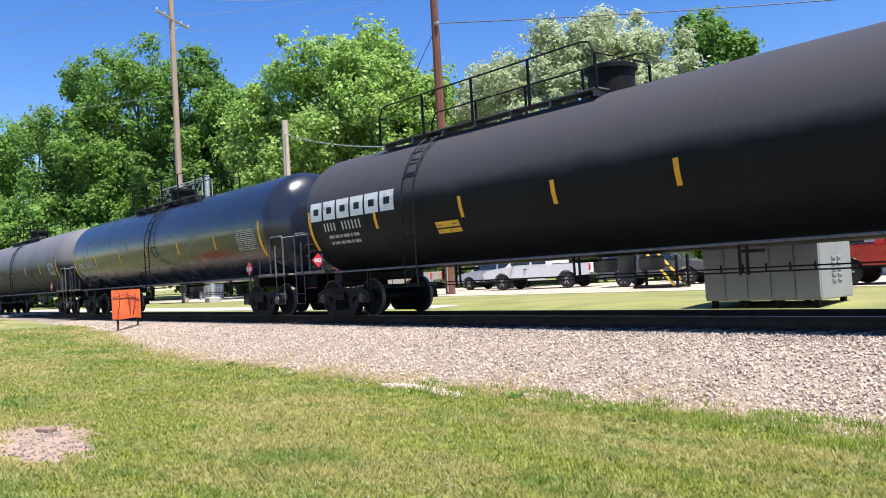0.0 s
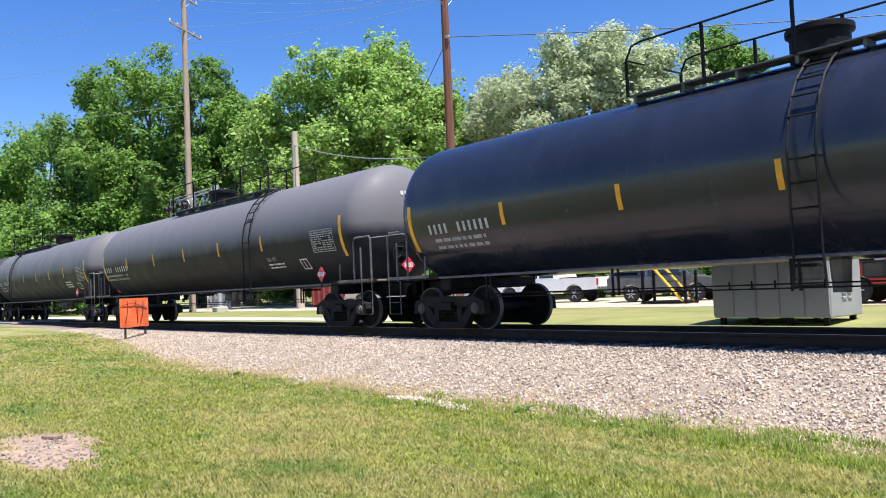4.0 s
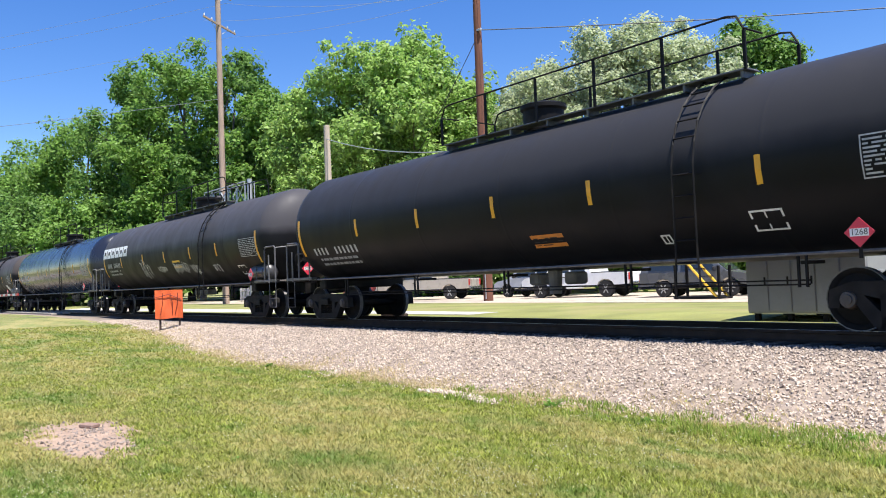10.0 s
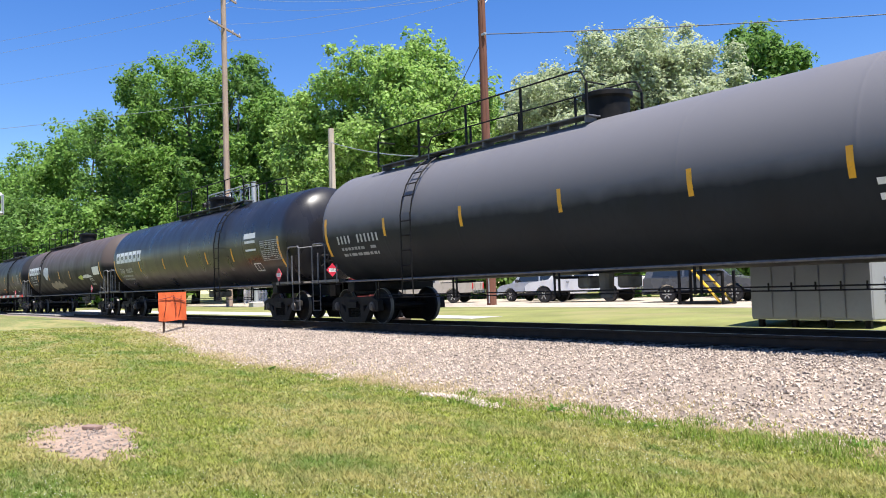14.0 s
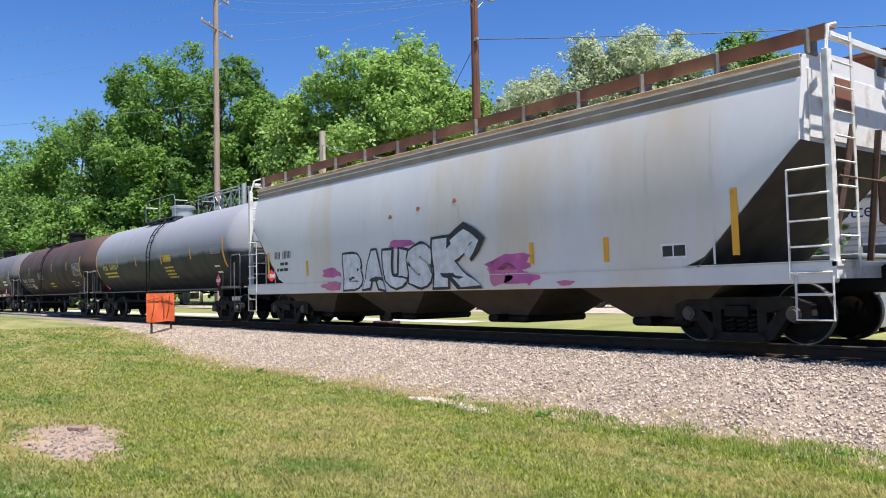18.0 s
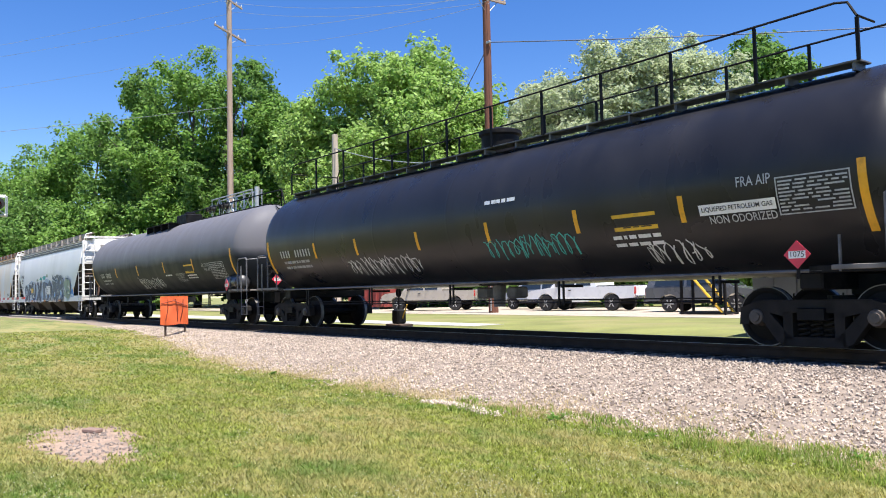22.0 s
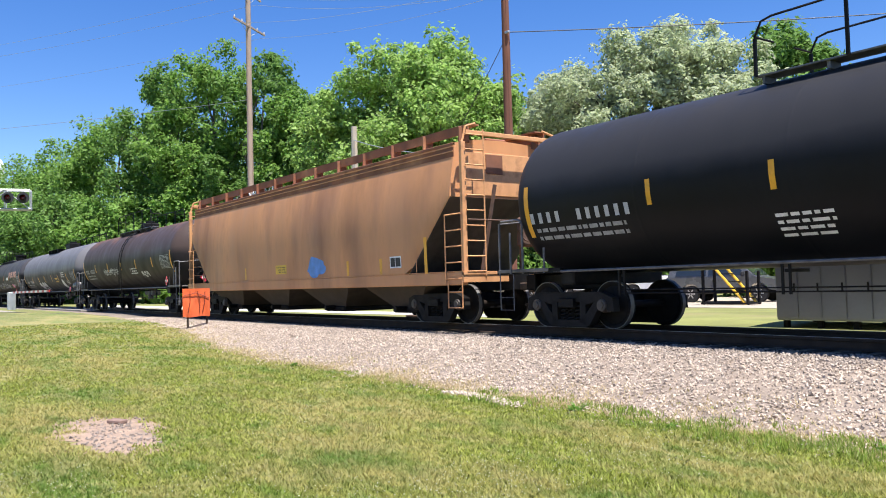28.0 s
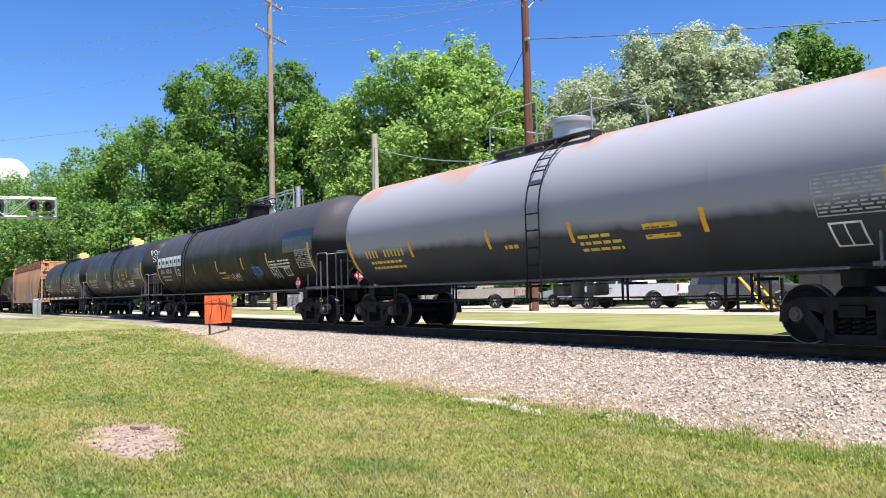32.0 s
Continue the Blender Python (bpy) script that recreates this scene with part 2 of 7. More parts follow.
        for m in (mat if isinstance(mat, (list, tuple)) else [mat]):
            me.materials.append(m)
        if smooth:
            me.shade_smooth()
            me.set_sharp_from_angle(angle=radians(38))
        return me


def part(name, shape, mat, parent, label="", smooth=False, at=None):
    data = shape.mesh(name, mat, smooth) if isinstance(shape, Shape) else shape
    ob = new(name, data)
    ob.parent = parent
    if at is not None:
        ob.matrix_basis = at
    if label:
        ob["label"] = label
    return ob


def thing(name, label, category, group="", kind="", at=(0, 0, 0), turn=0.0):
    ob = new(name)
    ob.empty_display_size = 0.3
    ob.matrix_basis = pose(*at, 0, 0, turn)
    return tagged(ob, label, category, group, kind)


def solid(name, shape, mat, label, category="", group="", kind="", smooth=False, at=(0, 0, 0), turn=0.0):
    ob = new(name, shape.mesh(name, mat, smooth))
    ob.matrix_basis = pose(*at, 0, 0, turn)
    return tagged(ob, label, category, group, kind)

# ---------------------------------------------------------------- ground, track
TRACK_Y, RAIL_Z = 12.4, 0.68


def ease(a, b, v):
    v = min(1.0, max(0.0, (v - a) / (b - a)))
    return v * v * (3 - 2 * v)


def edge_y(x):
    """Where the lawn meets the ballast."""
    return 7.45 + 0.3 * noise.noise((x * 0.35, 1.7, 0)) + 0.16 * noise.noise((x * 1.6, 5.1, 0)) + 2.3 * ease(-16, -34, x)


def ground_z(x, y):
    lawn = 0.62 * ease(-10, -52, x) + 0.02 * noise.noise((x * 0.25, y * 0.25, 3)) * (1 if abs(x) < 40 else 0)
    far = 0.6
    e = edge_y(x)
    if y < e:
        return lawn * ease(-25, 5, y) if y < 5 else lawn
    if y < 10.4:
        k = (y - e) / (10.4 - e)
        return lawn + (0.47 - lawn) * ease(0, 1, k) if lawn < 0.47 else lawn
    if y < 14.6:
        return max(0.47, min(lawn, 0.55))
    return 0.5 + (far - 0.5) * ease(14.6, 17, y)


GRASS_SOIL = material("lawn_turf", (0.12, 0.135, 0.035), 0.9, vary=0.25, scale=0.7, bump=0.6, bump_scale=50, dirt=(0.22, 0.19, 0.075), dirt_amount=0.45, dirt_scale=0.55)
FAR_GRASS = material("far_turf", (0.185, 0.195, 0.058), 0.9, vary=0.25, scale=0.8, dirt=(0.26, 0.225, 0.10), dirt_amount=0.4, dirt_scale=0.35, bump=0.5, bump_scale=30)
BALLAST = material("ballast_bed", (0.25, 0.20, 0.16), 0.9, vary=0.3, scale=9, bump=1.0, bump_scale=25, dirt=(0.14, 0.12, 0.11), dirt_amount=0.3, dirt_scale=5)
STONE = material("crushed_stone", (0.475, 0.39, 0.318), 0.85, vary=0.3, scale=5, spec=0.2, island=0.7, bump=0.2, bump_scale=90)
DIRT = material("bare_dirt", (0.33, 0.238, 0.175), 0.95, vary=0.3, scale=5, bump=1.0, bump_scale=40, dirt=(0.27, 0.19, 0.14), dirt_amount=0.5, dirt_scale=4)
GRAVEL_LOT = material("gravel_lot", (0.40, 0.34, 0.27), 0.95, vary=0.2, scale=2, bump=0.5, bump_scale=30)
ASPHALT = material("worn_asphalt", (0.29, 0.26, 0.23), 0.9, vary=0.15, scale=3, bump=0.3, bump_scale=60)
CONCRETE = material("pale_concrete", (0.44, 0.42, 0.38), 0.85, vary=0.15, scale=2, bump=0.2)
TIE_WOOD = material("creosoted_tie", (0.028, 0.023, 0.019), 0.9, vary=0.4, scale=6, bump=0.5, bump_scale=30, stretch=(6, 1, 6))



def brake_dust(m):
    """Grey dust on the stone that lies near the rails."""
    n, l = m.node_tree.nodes, m.node_tree.links
    b = n["Principled BSDF"]
    src = b.inputs["Base Color"].links[0].from_socket
    tc, sp, ns = n.new("ShaderNodeTexCoord"), n.new("ShaderNodeSeparateXYZ"), n.new("ShaderNodeTexNoise")
    ns.inputs["Scale"].default_value = 0.8
    ad, r, x = n.new("ShaderNodeMath"), n.new("ShaderNodeMapRange"), n.new("ShaderNodeMix")
    ad.operation = "MULTIPLY_ADD"
    ad.inputs[1].default_value = 1.4
    l.new(tc.outputs["Object"], sp.inputs[0])
    l.new(tc.outputs["Object"], ns.inputs["Vector"])
    l.new(ns.outputs["Fac"], ad.inputs[0])
    l.new(sp.outputs["Y"], ad.inputs[2])
    r.inputs[1].default_value, r.inputs[2].default_value, r.inputs[4].default_value = 10.5, 12.0, 0.8
    l.new(ad.outputs[0], r.inputs[0])
    x.data_type, x.blend_type = "RGBA", "MULTIPLY"
    l.new(r.outputs[0], x.inputs[0])
    l.new(src, x.inputs[6])
    x.inputs[7].default_value = (0.43, 0.44, 0.46, 1)
    l.new(x.outputs[2], b.inputs["Base Color"])


brake_dust(BALLAST)
brake_dust(STONE)


def build_ground():
    xs = [-3000, -1200, -500, -250, -160, -110] + [-90 + 2 * i for i in range(20)] + [-50 + 0.5 * i for i in range(121)] + [14, 20, 30, 60, 150, 500, 1500, 3000]
    ys = [-3000, -800, -200, -60, -25, -12, -6, -3, -1] + [0.25 * i for i in range(72)] + [18.5, 19.5, 21, 24, 28, 34, 45, 70, 120, 250, 600, 1500, 3000]
    xs, ys = sorted(set(xs)), sorted(set(ys))
    verts = [(x, y, ground_z(x, y)) for y in ys for x in xs]
    w = len(xs)
    faces, idx = [], []
    for j in range(len(ys) - 1):
        for i in range(w - 1):
            x, y = (xs[i] + xs[i + 1]) / 2, (ys[j] + ys[j + 1]) / 2
            faces.append((j * w + i, j * w + i + 1, (j + 1) * w + i + 1, (j + 1) * w + i))
            idx.append(1 if edge_y(x) < y < 15.2 else (2 if y >= 15.2 else 0))
    me = bpy.data.meshes.new("ground")
    me.from_pydata(verts, [], faces)
    for m in (GRASS_SOIL, BALLAST, FAR_GRASS):
        me.materials.append(m)
    me.polygons.foreach_set("material_index", idx)
    me.shade_smooth()
    return tagged(new("ground", me), "mown lawn, ballast shoulder and far turf", "ground", kind="structure")


build_ground()


def stones():
    """Loose crushed stone on the ballast shoulder."""
    rng = np.random.default_rng(4)
    base = np.array([(1, 0, 0), (-1, 0, 0), (0, 1, 0), (0, -1, 0), (0, 0, 1), (0, 0, -1)], float)
    tri = np.array([(0, 2, 4), (2, 1, 4), (1, 3, 4), (3, 0, 4), (2, 0, 5), (1, 2, 5), (3, 1, 5), (0, 3, 5)])
    pts = []
    while len(pts) < 78000:
        x = 4.5 - 42 * rng.random() ** 1.7
        e = edge_y(x)
        y = e + (11.4 - e) * rng.random()
        if rng.random() < 0.03:
            y = e - abs(rng.normal(0, 0.25))
        pts.append((x, y, ground_z(x, y)))
    pts = np.array(pts)
    n = len(pts)
    size = rng.uniform(0.010, 0.029, (n, 1, 1)) * rng.uniform(0.6, 1.3, (n, 1, 3))
    q = rng.normal(size=(n, 3, 3))
    q, _ = np.linalg.qr(q)
    v = (base[None] * size * rng.uniform(0.75, 1.25, (n, 6, 1))) @ q + pts[:, None] + np.array([0, 0, 1.0]) * rng.uniform(0.0, 0.018, (n, 1, 1))
    f = tri[None] + 6 * np.arange(n)[:, None, None]
    me = bpy.data.meshes.new("ballast_stones")
    me.from_pydata(v.reshape(-1, 3), [], f.reshape(-1, 3).tolist())
    me.materials.append(STONE)
    tagged(new("ballast_stones", me), "loose pale pink-grey crushed stone beside the track", "gravel", kind="stuff")


stones()


def rail_profile():
    return [(-0.07, 0), (0.07, 0), (0.07, 0.012), (0.012, 0.03), (0.01, 0.125), (0.036, 0.135), (0.037, 0.168), (0.028, 0.178),
            (-0.028, 0.178), (-0.037, 0.168), (-0.036, 0.135), (-0.01, 0.125), (-0.012, 0.03), (-0.07, 0.012)]


def build_track():
    track = thing("railway_track", "rusty steel rails on dark ties in crushed stone", "railway track", kind="structure", at=(0, TRACK_Y, RAIL_Z))
    for side in (-0.755, 0.755):
        s = Shape()
        s.prism([(a + side, c - 0.178) for a, c in rail_profile()], -150, 90, axis="x")
        part("rail", s, RAIL_STEEL, track)
        part("rail_head", Shape().box((-30, side, 0.0005), (240, 0.05, 0.003)), TREAD_STEEL, track, "shiny running surface")
    tie = Shape().box((0, 0, -0.178 - 0.075), (0.22, 2.6, 0.16), 0.015).mesh("tie", TIE_WOOD)
    rng = random.Random(3)
    for i in range(150):
        part("tie", tie, None, track, at=pose(8 - 0.52 * i, rng.uniform(-0.03, 0.03), rng.uniform(-0.01, 0.0), 0, 0, rng.uniform(-1, 1)))
    return track


build_track()

# ---------------------------------------------------------------- the train
R_TANK, Z_TANK = 1.52, 2.58
HEAD, MARK_IN = 0.76, 0.25


def on_tank(u, v, off=0.006):
    """A place on the tank's near side: u along the car, v the way up round the shell from its middle line."""
    a = v / R_TANK
    r = R_TANK + off
    return (u, -r * math.cos(a), Z_TANK + r * math.sin(a))


def patch(s, surf, u0, v0, u1, v1, off=0.006, slant=0.0):
    """A thin panel that follows the side; slant moves its top along the car."""
    n = max(1, int(abs(v1 - v0) / 0.18))
    pts = []
    for k in range(n + 1):
        v = v0 + (v1 - v0) * k / n
        d = slant * k / n
        pts += [surf(u0 + d, v, off), surf(u1 + d, v, off)]
    s.add(pts, [(2 * k, 2 * k + 1, 2 * k + 3, 2 * k + 2) for k in range(n)])
    return s


def ring_letter(s, surf, u, v, w, h, t, off):
    """A plain block with an open middle, the size of one big letter."""
    for a in ((u, v, u + w, v + t), (u, v + h - t, u + w, v + h), (u, v + t, u + t, v + h - t), (u + w - t, v + t, u + w, v + h - t)):
        patch(s, surf, *a, off)
    return s


def bars(s, surf, u, v, widths, h, gap=0.05, off=0.007):
    for w in widths:
        if w > 0:
            patch(s, surf, u, v, u + w, v + h, off)
        u += abs(w) + gap
    return s


def stroke(s, surf, pts, w, off=0.008):
    """A ribbon of paint along a line of (u, v) points."""
    fine = []
    for (a, b), (c, d) in zip(pts[:-1], pts[1:]):
        k = max(1, int(math.hypot(c - a, d - b) / 0.15))
        fine += [(a + (c - a) * i / k, b + (d - b) * i / k) for i in range(k)]
    fine.append(pts[-1])
    out = []
    for i, (a, b) in enumerate(fine):
        p, q = fine[max(0, i - 1)], fine[min(len(fine) - 1, i + 1)]
        dx, dy = q[0] - p[0], q[1] - p[1]
        m = math.hypot(dx, dy) or 1
        nx, ny = -dy / m * w / 2, dx / m * w / 2
        out += [surf(a + nx, b + ny, off), surf(a - nx, b - ny, off)]
    s.add(out, [(2 * k, 2 * k + 1, 2 * k + 3, 2 * k + 2) for k in range(len(fine) - 1)])
    return s


def blob(s, surf, u, v, rx, ry, off=0.006, seed=0, n=22):
    """A rounded patch of paint with an uneven rim."""
    rng = random.Random(seed)
    ph = [rng.uniform(0, 6.28) for _ in range(3)]
    rim = lambda a: 1 + 0.12 * math.sin(3 * a + ph[0]) + 0.08 * math.sin(5 * a + ph[1]) + 0.05 * math.sin(9 * a + ph[2])
    pts = [surf(u, v, off)]
    for k in (0.5, 1.0):
        pts += [surf(u + rx * k * rim(2 * math.pi * i / n) * math.cos(2 * math.pi * i / n), v + ry * k * rim(2 * math.pi * i / n) * math.sin(2 * math.pi * i / n), off) for i in range(n)]
    s.add(pts, [(0, 1 + i, 1 + (i + 1) % n) for i in range(n)] + [(1 + i, 1 + n + i, 1 + n + (i + 1) % n, 1 + (i + 1) % n) for i in range(n)])
    return s


def scrawl(s, surf, u0, v0, u1, v1, n, w, seed, off=0.009):
    """Unreadable sprayed scribble that fills a field: a looping line and a few slashes, n loops along it."""
    rng = random.Random(seed)
    h, mid = v1 - v0, (v0 + v1) / 2
    step = (u1 - u0) / n
    pts, amp = [], 0.5
    for i in range(n * 9):
        q = i / 9
        if i % 9 == 0:
            amp, back, skew = rng.uniform(0.22, 0.5), rng.uniform(0.15, 0.5), rng.uniform(-0.3, 0.3)
        a = 2 * math.pi * q
        pts.append((u0 + step * (q + back * math.sin(a + skew)), mid + h * (amp * math.cos(a) + 0.06 * math.sin(2.3 * a))))
        if i % 9 == 8 and rng.random() < 0.3 and len(pts) > 6:
            stroke(s, surf, pts, w, off)
            pts = []
    if len(pts) > 2:
        stroke(s, surf, pts, w, off)
    for i in range(max(1, n // 2)):
        a = rng.uniform(u0, u1 - step)
        b = rng.uniform(-0.45, 0.45)
        stroke(s, surf, [(a, mid + h * b), (a + step * rng.uniform(-0.2, 0.5), mid - h * b), (a + step * rng.uniform(0.3, 0.9), mid + h * rng.uniform(-0.5, 0.5))], w * 0.9, off + 0.002)
    return s


def word(car, surf, words, u0, v0, u1, v1, mat, off, bold=0.0, shear=0.0, label="sprayed lettering", name="graffiti", wobble=0.0):
    """Lettering in the built-in font, fitted into a field of the car's side and bent onto it."""
    cu = bpy.data.curves.new("lettering", "FONT")
    cu.body, cu.size, cu.resolution_u, cu.offset, cu.shear = words, 1.0, 3, bold, shear
    ob = bpy.data.objects.new("lettering", cu)
    scene.collection.objects.link(ob)
    bpy.context.view_layer.update()
    me = bpy.data.meshes.new_from_object(ob.evaluated_get(bpy.context.evaluated_depsgraph_get()))
    bpy.data.objects.remove(ob)
    b = bmesh.new()
    b.from_mesh(me)
    xs, ys = [v.co.x for v in b.verts], [v.co.y for v in b.verts]
    lo, hi = (min(xs), min(ys)), (max(xs), max(ys))
    cuts = max(1, int((v1 - v0) / 0.12))
    for i in range(1, cuts):
        bmesh.ops.bisect_plane(b, geom=b.verts[:] + b.edges[:] + b.faces[:], plane_co=(0, lo[1] + (hi[1] - lo[1]) * i / cuts, 0), plane_no=(0, 1, 0))
    for v in b.verts:
        a, c = (v.co.x - lo[0]) / (hi[0] - lo[0]), (v.co.y - lo[1]) / (hi[1] - lo[1])
        a, c = (u1 - u0) * a, (v1 - v0) * c
        a, c = a + wobble * (v1 - v0) * math.sin(6.0 * c / (v1 - v0) + 3.1 * a), c + wobble * (v1 - v0) * (math.sin(4.3 * a) + 0.7 * math.sin(9.7 * a + 2 * c))
        v.co = surf(u0 + a, v0 + c, off)
    b.to_mesh(me)
    b.free()
    me.materials.clear()
    me.materials.append(mat)
    return part(name, me, None, car, label)


def wheelset_meshes():
    w = Shape()
    for side in (-1, 1):
        y = 0.72 * side
        w.lathe([(y - 0.07, 0.20), (y - 0.035, 0.36), (y - 0.065, 0.40), (y - 0.065, 0.452), (y + 0.065, 0.457), (y + 0.065, 0.40), (y + 0.03, 0.36), (y + 0.02, 0.20), (y + 0.08, 0.14), (y + 0.08, 0.09)], "y", 28)
    w.lathe([(-0.98, 0.075), (0.98, 0.075)], "y", 12)
    for side in (-1, 1):
        for k in range(3):
            a = 2.094 * k
            w.box((0.06 * math.cos(a), 1.0 * side, 0.06 * math.sin(a)), (0.035, 0.03, 0.035))
    first = len(w.f)
    for side in (-1, 1):
        w.lathe([(0.786 * side, 0.444), (0.788 * side, 0.459), (0.70 * side, 0.459)], "y", 28, caps=False)
    me = w.mesh("wheelset", [WHEEL_STEEL, RIM_STEEL], True)
    for p in me.polygons:
        p.material_index = 1 if p.index >= first else 0
    return me


def side_frame_mesh(y):
    s = Shape()
    o = 0.085
    top = [(-1.18, 0.34), (-1.15, 0.60), (-0.84, 0.71), (0.84, 0.71), (1.15, 0.60), (1.18, 0.34), (1.02, 0.34), (1.0, 0.52), (0.72, 0.53), (0.42, 0.46), (0.42, 0.52), (-0.42, 0.52), (-0.42, 0.46), (-0.72, 0.53), (-1.0, 0.52), (-1.02, 0.34)]
    s.prism(top, y - o, y + o)
    for k in (-1, 1):
        s.prism([(k * 0.90, 0.54), (k * 0.70, 0.54), (k * 0.36, 0.18), (k * 0.44, 0.04), (k * 0.56, 0.09)], y - o, y + o)
        s.prism([(k * 0.31, 0.12), (k * 0.46, 0.12), (k * 0.46, 0.53), (k * 0.31, 0.53)], y - o, y + o)
    s.prism([(-0.50, 0.03), (0.50, 0.03), (0.44, 0.17), (-0.44, 0.17)], y - o, y + o)
    return s.mesh("side_frame", FRAME_STEEL)


def spring_mesh():
    s = Shape()
    s.tube([(0.075 * math.cos(a), 0.06 * math.sin(a), 0.15 + 0.3 * a / 25.2) for a in [0.9 * i for i in range(29)]], 0.017, 5)
    return s.mesh("spring", FRAME_STEEL)


def bolster_mesh():
    s = Shape()
    s.prism([(-1.15, 0.42), (-0.5, 0.36), (0.5, 0.36), (1.15, 0.42), (1.15, 0.58), (0.45, 0.70), (-0.45, 0.70), (-1.15, 0.58)], -0.2, 0.2, axis="x")
    s.lathe([(0.70, 0.30), (0.76, 0.30)], "z", 16)
    for k in (-1, 1):
        s.box((k * 0.42, 0, 0.36), (0.06, 1.7, 0.09), 0.01)
        s.box((0, k * 0.86, 0.34), (0.8, 0.03, 0.36))
        for y in (-0.755, 0.755):
            s.box((k * 0.405, y, 0.40), (0.05, 0.09, 0.26), 0.01)
    return s.mesh("bolster", BLACK_STEEL)


def bearing_mesh():
    s = Shape()
    s.lathe([(-0.14, 0.02), (-0.14, 0.07), (-0.12, 0.075), (-0.115, 0.11), (-0.03, 0.14), (0.1, 0.14)], "y", 14)
    s.box((0, 0.02, 0.13), (0.3, 0.16, 0.08), 0.015)
    return s.mesh("bearing_cap", BEARING, True)


BEARING_CAP = bearing_mesh()
WHEELSET = wheelset_meshes()
FRAME_NEAR, FRAME_FAR, SPRING, BOLSTER = side_frame_mesh(-0.99), side_frame_mesh(0.99), spring_mesh(), bolster_mesh()
SPINNING = []


def add_truck(car, x):
    truck = part("truck", BOLSTER, None, car, "dirty cast steel four-wheel truck", at=pose(x, 0, 0))
    part("side_frame", FRAME_NEAR, None, truck)
    part("side_frame", FRAME_FAR, None, truck)
    for x in (-0.2, 0.0, 0.2):
        for y in (-0.975, 0.975):
            part("spring", SPRING, None, truck, at=pose(x, y, 0))
    for k in (-0.89, 0.89):
        part("bearing_cap", BEARING_CAP, None, truck, "greasy brown bearing cap", at=pose(k, -0.99, 0.457))
        part("bearing_cap", BEARING_CAP, None, truck, "greasy brown bearing cap", at=pose(k, 0.99, 0.457, 0, 0, 180))
        w = part("wheelset", WHEELSET, None, truck, at=pose(k, 0, 0.457))
        SPINNING.append((w, k, car))


def coupler_mesh():
    s = Shape()
    s.box((0.22, 0, 0.84), (0.5, 0.14, 0.16), 0.02)
    s.prism([(0.42, -0.10), (0.60, -0.14), (0.72, -0.06), (0.70, 0.02), (0.60, 0.0), (0.60, 0.10), (0.46, 0.13)], 0.70, 0.98, axis="z")
    s.tube([(0.1, 0.25, 0.78), (0.35, 0.22, 0.55), (0.55, 0.18, 0.45), (0.75, 0.12, 0.42)], 0.028, 6)
    return s.mesh("coupler", RUSTY_STEEL)


COUPLER = coupler_mesh()


def end_gear(car, xe, d, mat, brake):
    """Platform, draft sill, steps and rails at one end; d is +1 or -1 along the car."""
    s = Shape()
    s.box((xe - d * 0.55, 0, 0.92), (2.3, 0.55, 0.34), 0.03)
    s.box((xe - d * 1.75, 0, 0.98), (0.35, 2.6, 0.26), 0.03)
    s.box((xe + d * 0.12, 0, 0.92), (0.08, 0.9, 0.42), 0.02)
    for y in (-1.38, 1.38):
        s.box((xe - d * 0.75, y, 1.14), (1.9, 0.09, 0.10), 0.01)
    part("end_sill", s, BLACK_STEEL, car)
    deck = Shape().box((xe - d * 0.12, 0, 1.15), (0.62, 2.86, 0.05), 0.01)
    for y in (-1.43, 1.43):
        deck.box((xe - d * 0.62, y, 1.16), (1.5, 0.03, 0.07), 0.008)
    part("end_platform", deck, DECK_STEEL, car, "scuffed steel end platform")
    part("coupler", COUPLER, None, car, at=pose(xe + d * 0.05, 0, 0, 0, 0, 0 if d > 0 else 180))
    r = Shape()
    for y in (-1.42, 1.42):
        r.tube([(xe - d * 0.62, y, 1.1), (xe - d * 0.62, y, 2.1), (xe - d * 0.58, y, 2.17), (xe - d * 0.5, y, 2.2), (xe + d * 0.04, y, 2.2), (xe + d * 0.1, y, 2.14), (xe + d * 0.1, y, 1.1)], 0.026, 6)
        r.tube([(xe - d * 0.28, y - 0.03, 1.1), (xe - d * 0.28, y - 0.03, 1.95)], 0.024, 5)
        r.tube([(xe - d * 1.25, y, 1.1), (xe - d * 1.25, y, 1.6)], 0.022, 5)
        for z in (0.36, 0.62):
            r.tube([(xe - d * 0.32, y, 1.1), (xe - d * 0.32, y, z), (xe + d * 0.1, y, z), (xe + d * 0.1, y, 1.1)], 0.016, 4)
    r.tube([(xe + d * 0.1, -1.42, 2.15), (xe + d * 0.14, -0.7, 2.22), (xe + d * 0.14, 0.7, 2.22), (xe + d * 0.1, 1.42, 2.15)], 0.018, 5)
    part("end_handrail", r, WORN_STEEL, car)
    if brake:
        b = Shape()
        b.lathe([(0, 0.05), (0.05, 0.05)], "x", 12, at=(xe + d * 0.02, -0.45, 1.78))
        ring = [(xe + d * 0.05, -0.45 + 0.28 * math.cos(a), 1.78 + 0.28 * math.sin(a)) for a in [2 * math.pi * i / 18 for i in range(19)]]
        b.tube(ring, 0.016, 5)
        for k in range(5):
            a = 1.2566 * k
            b.tube([(xe + d * 0.04, -0.45, 1.78), (xe + d * 0.05, -0.45 + 0.28 * math.cos(a), 1.78 + 0.28 * math.sin(a))], 0.012, 4)
        part("brake_wheel", b, BLACK_STEEL, car)
        part("brake_housing", Shape().box((xe - d * 0.1, -0.45, 1.7), (0.2, 0.3, 0.55), 0.04), BLACK_STEEL, car)


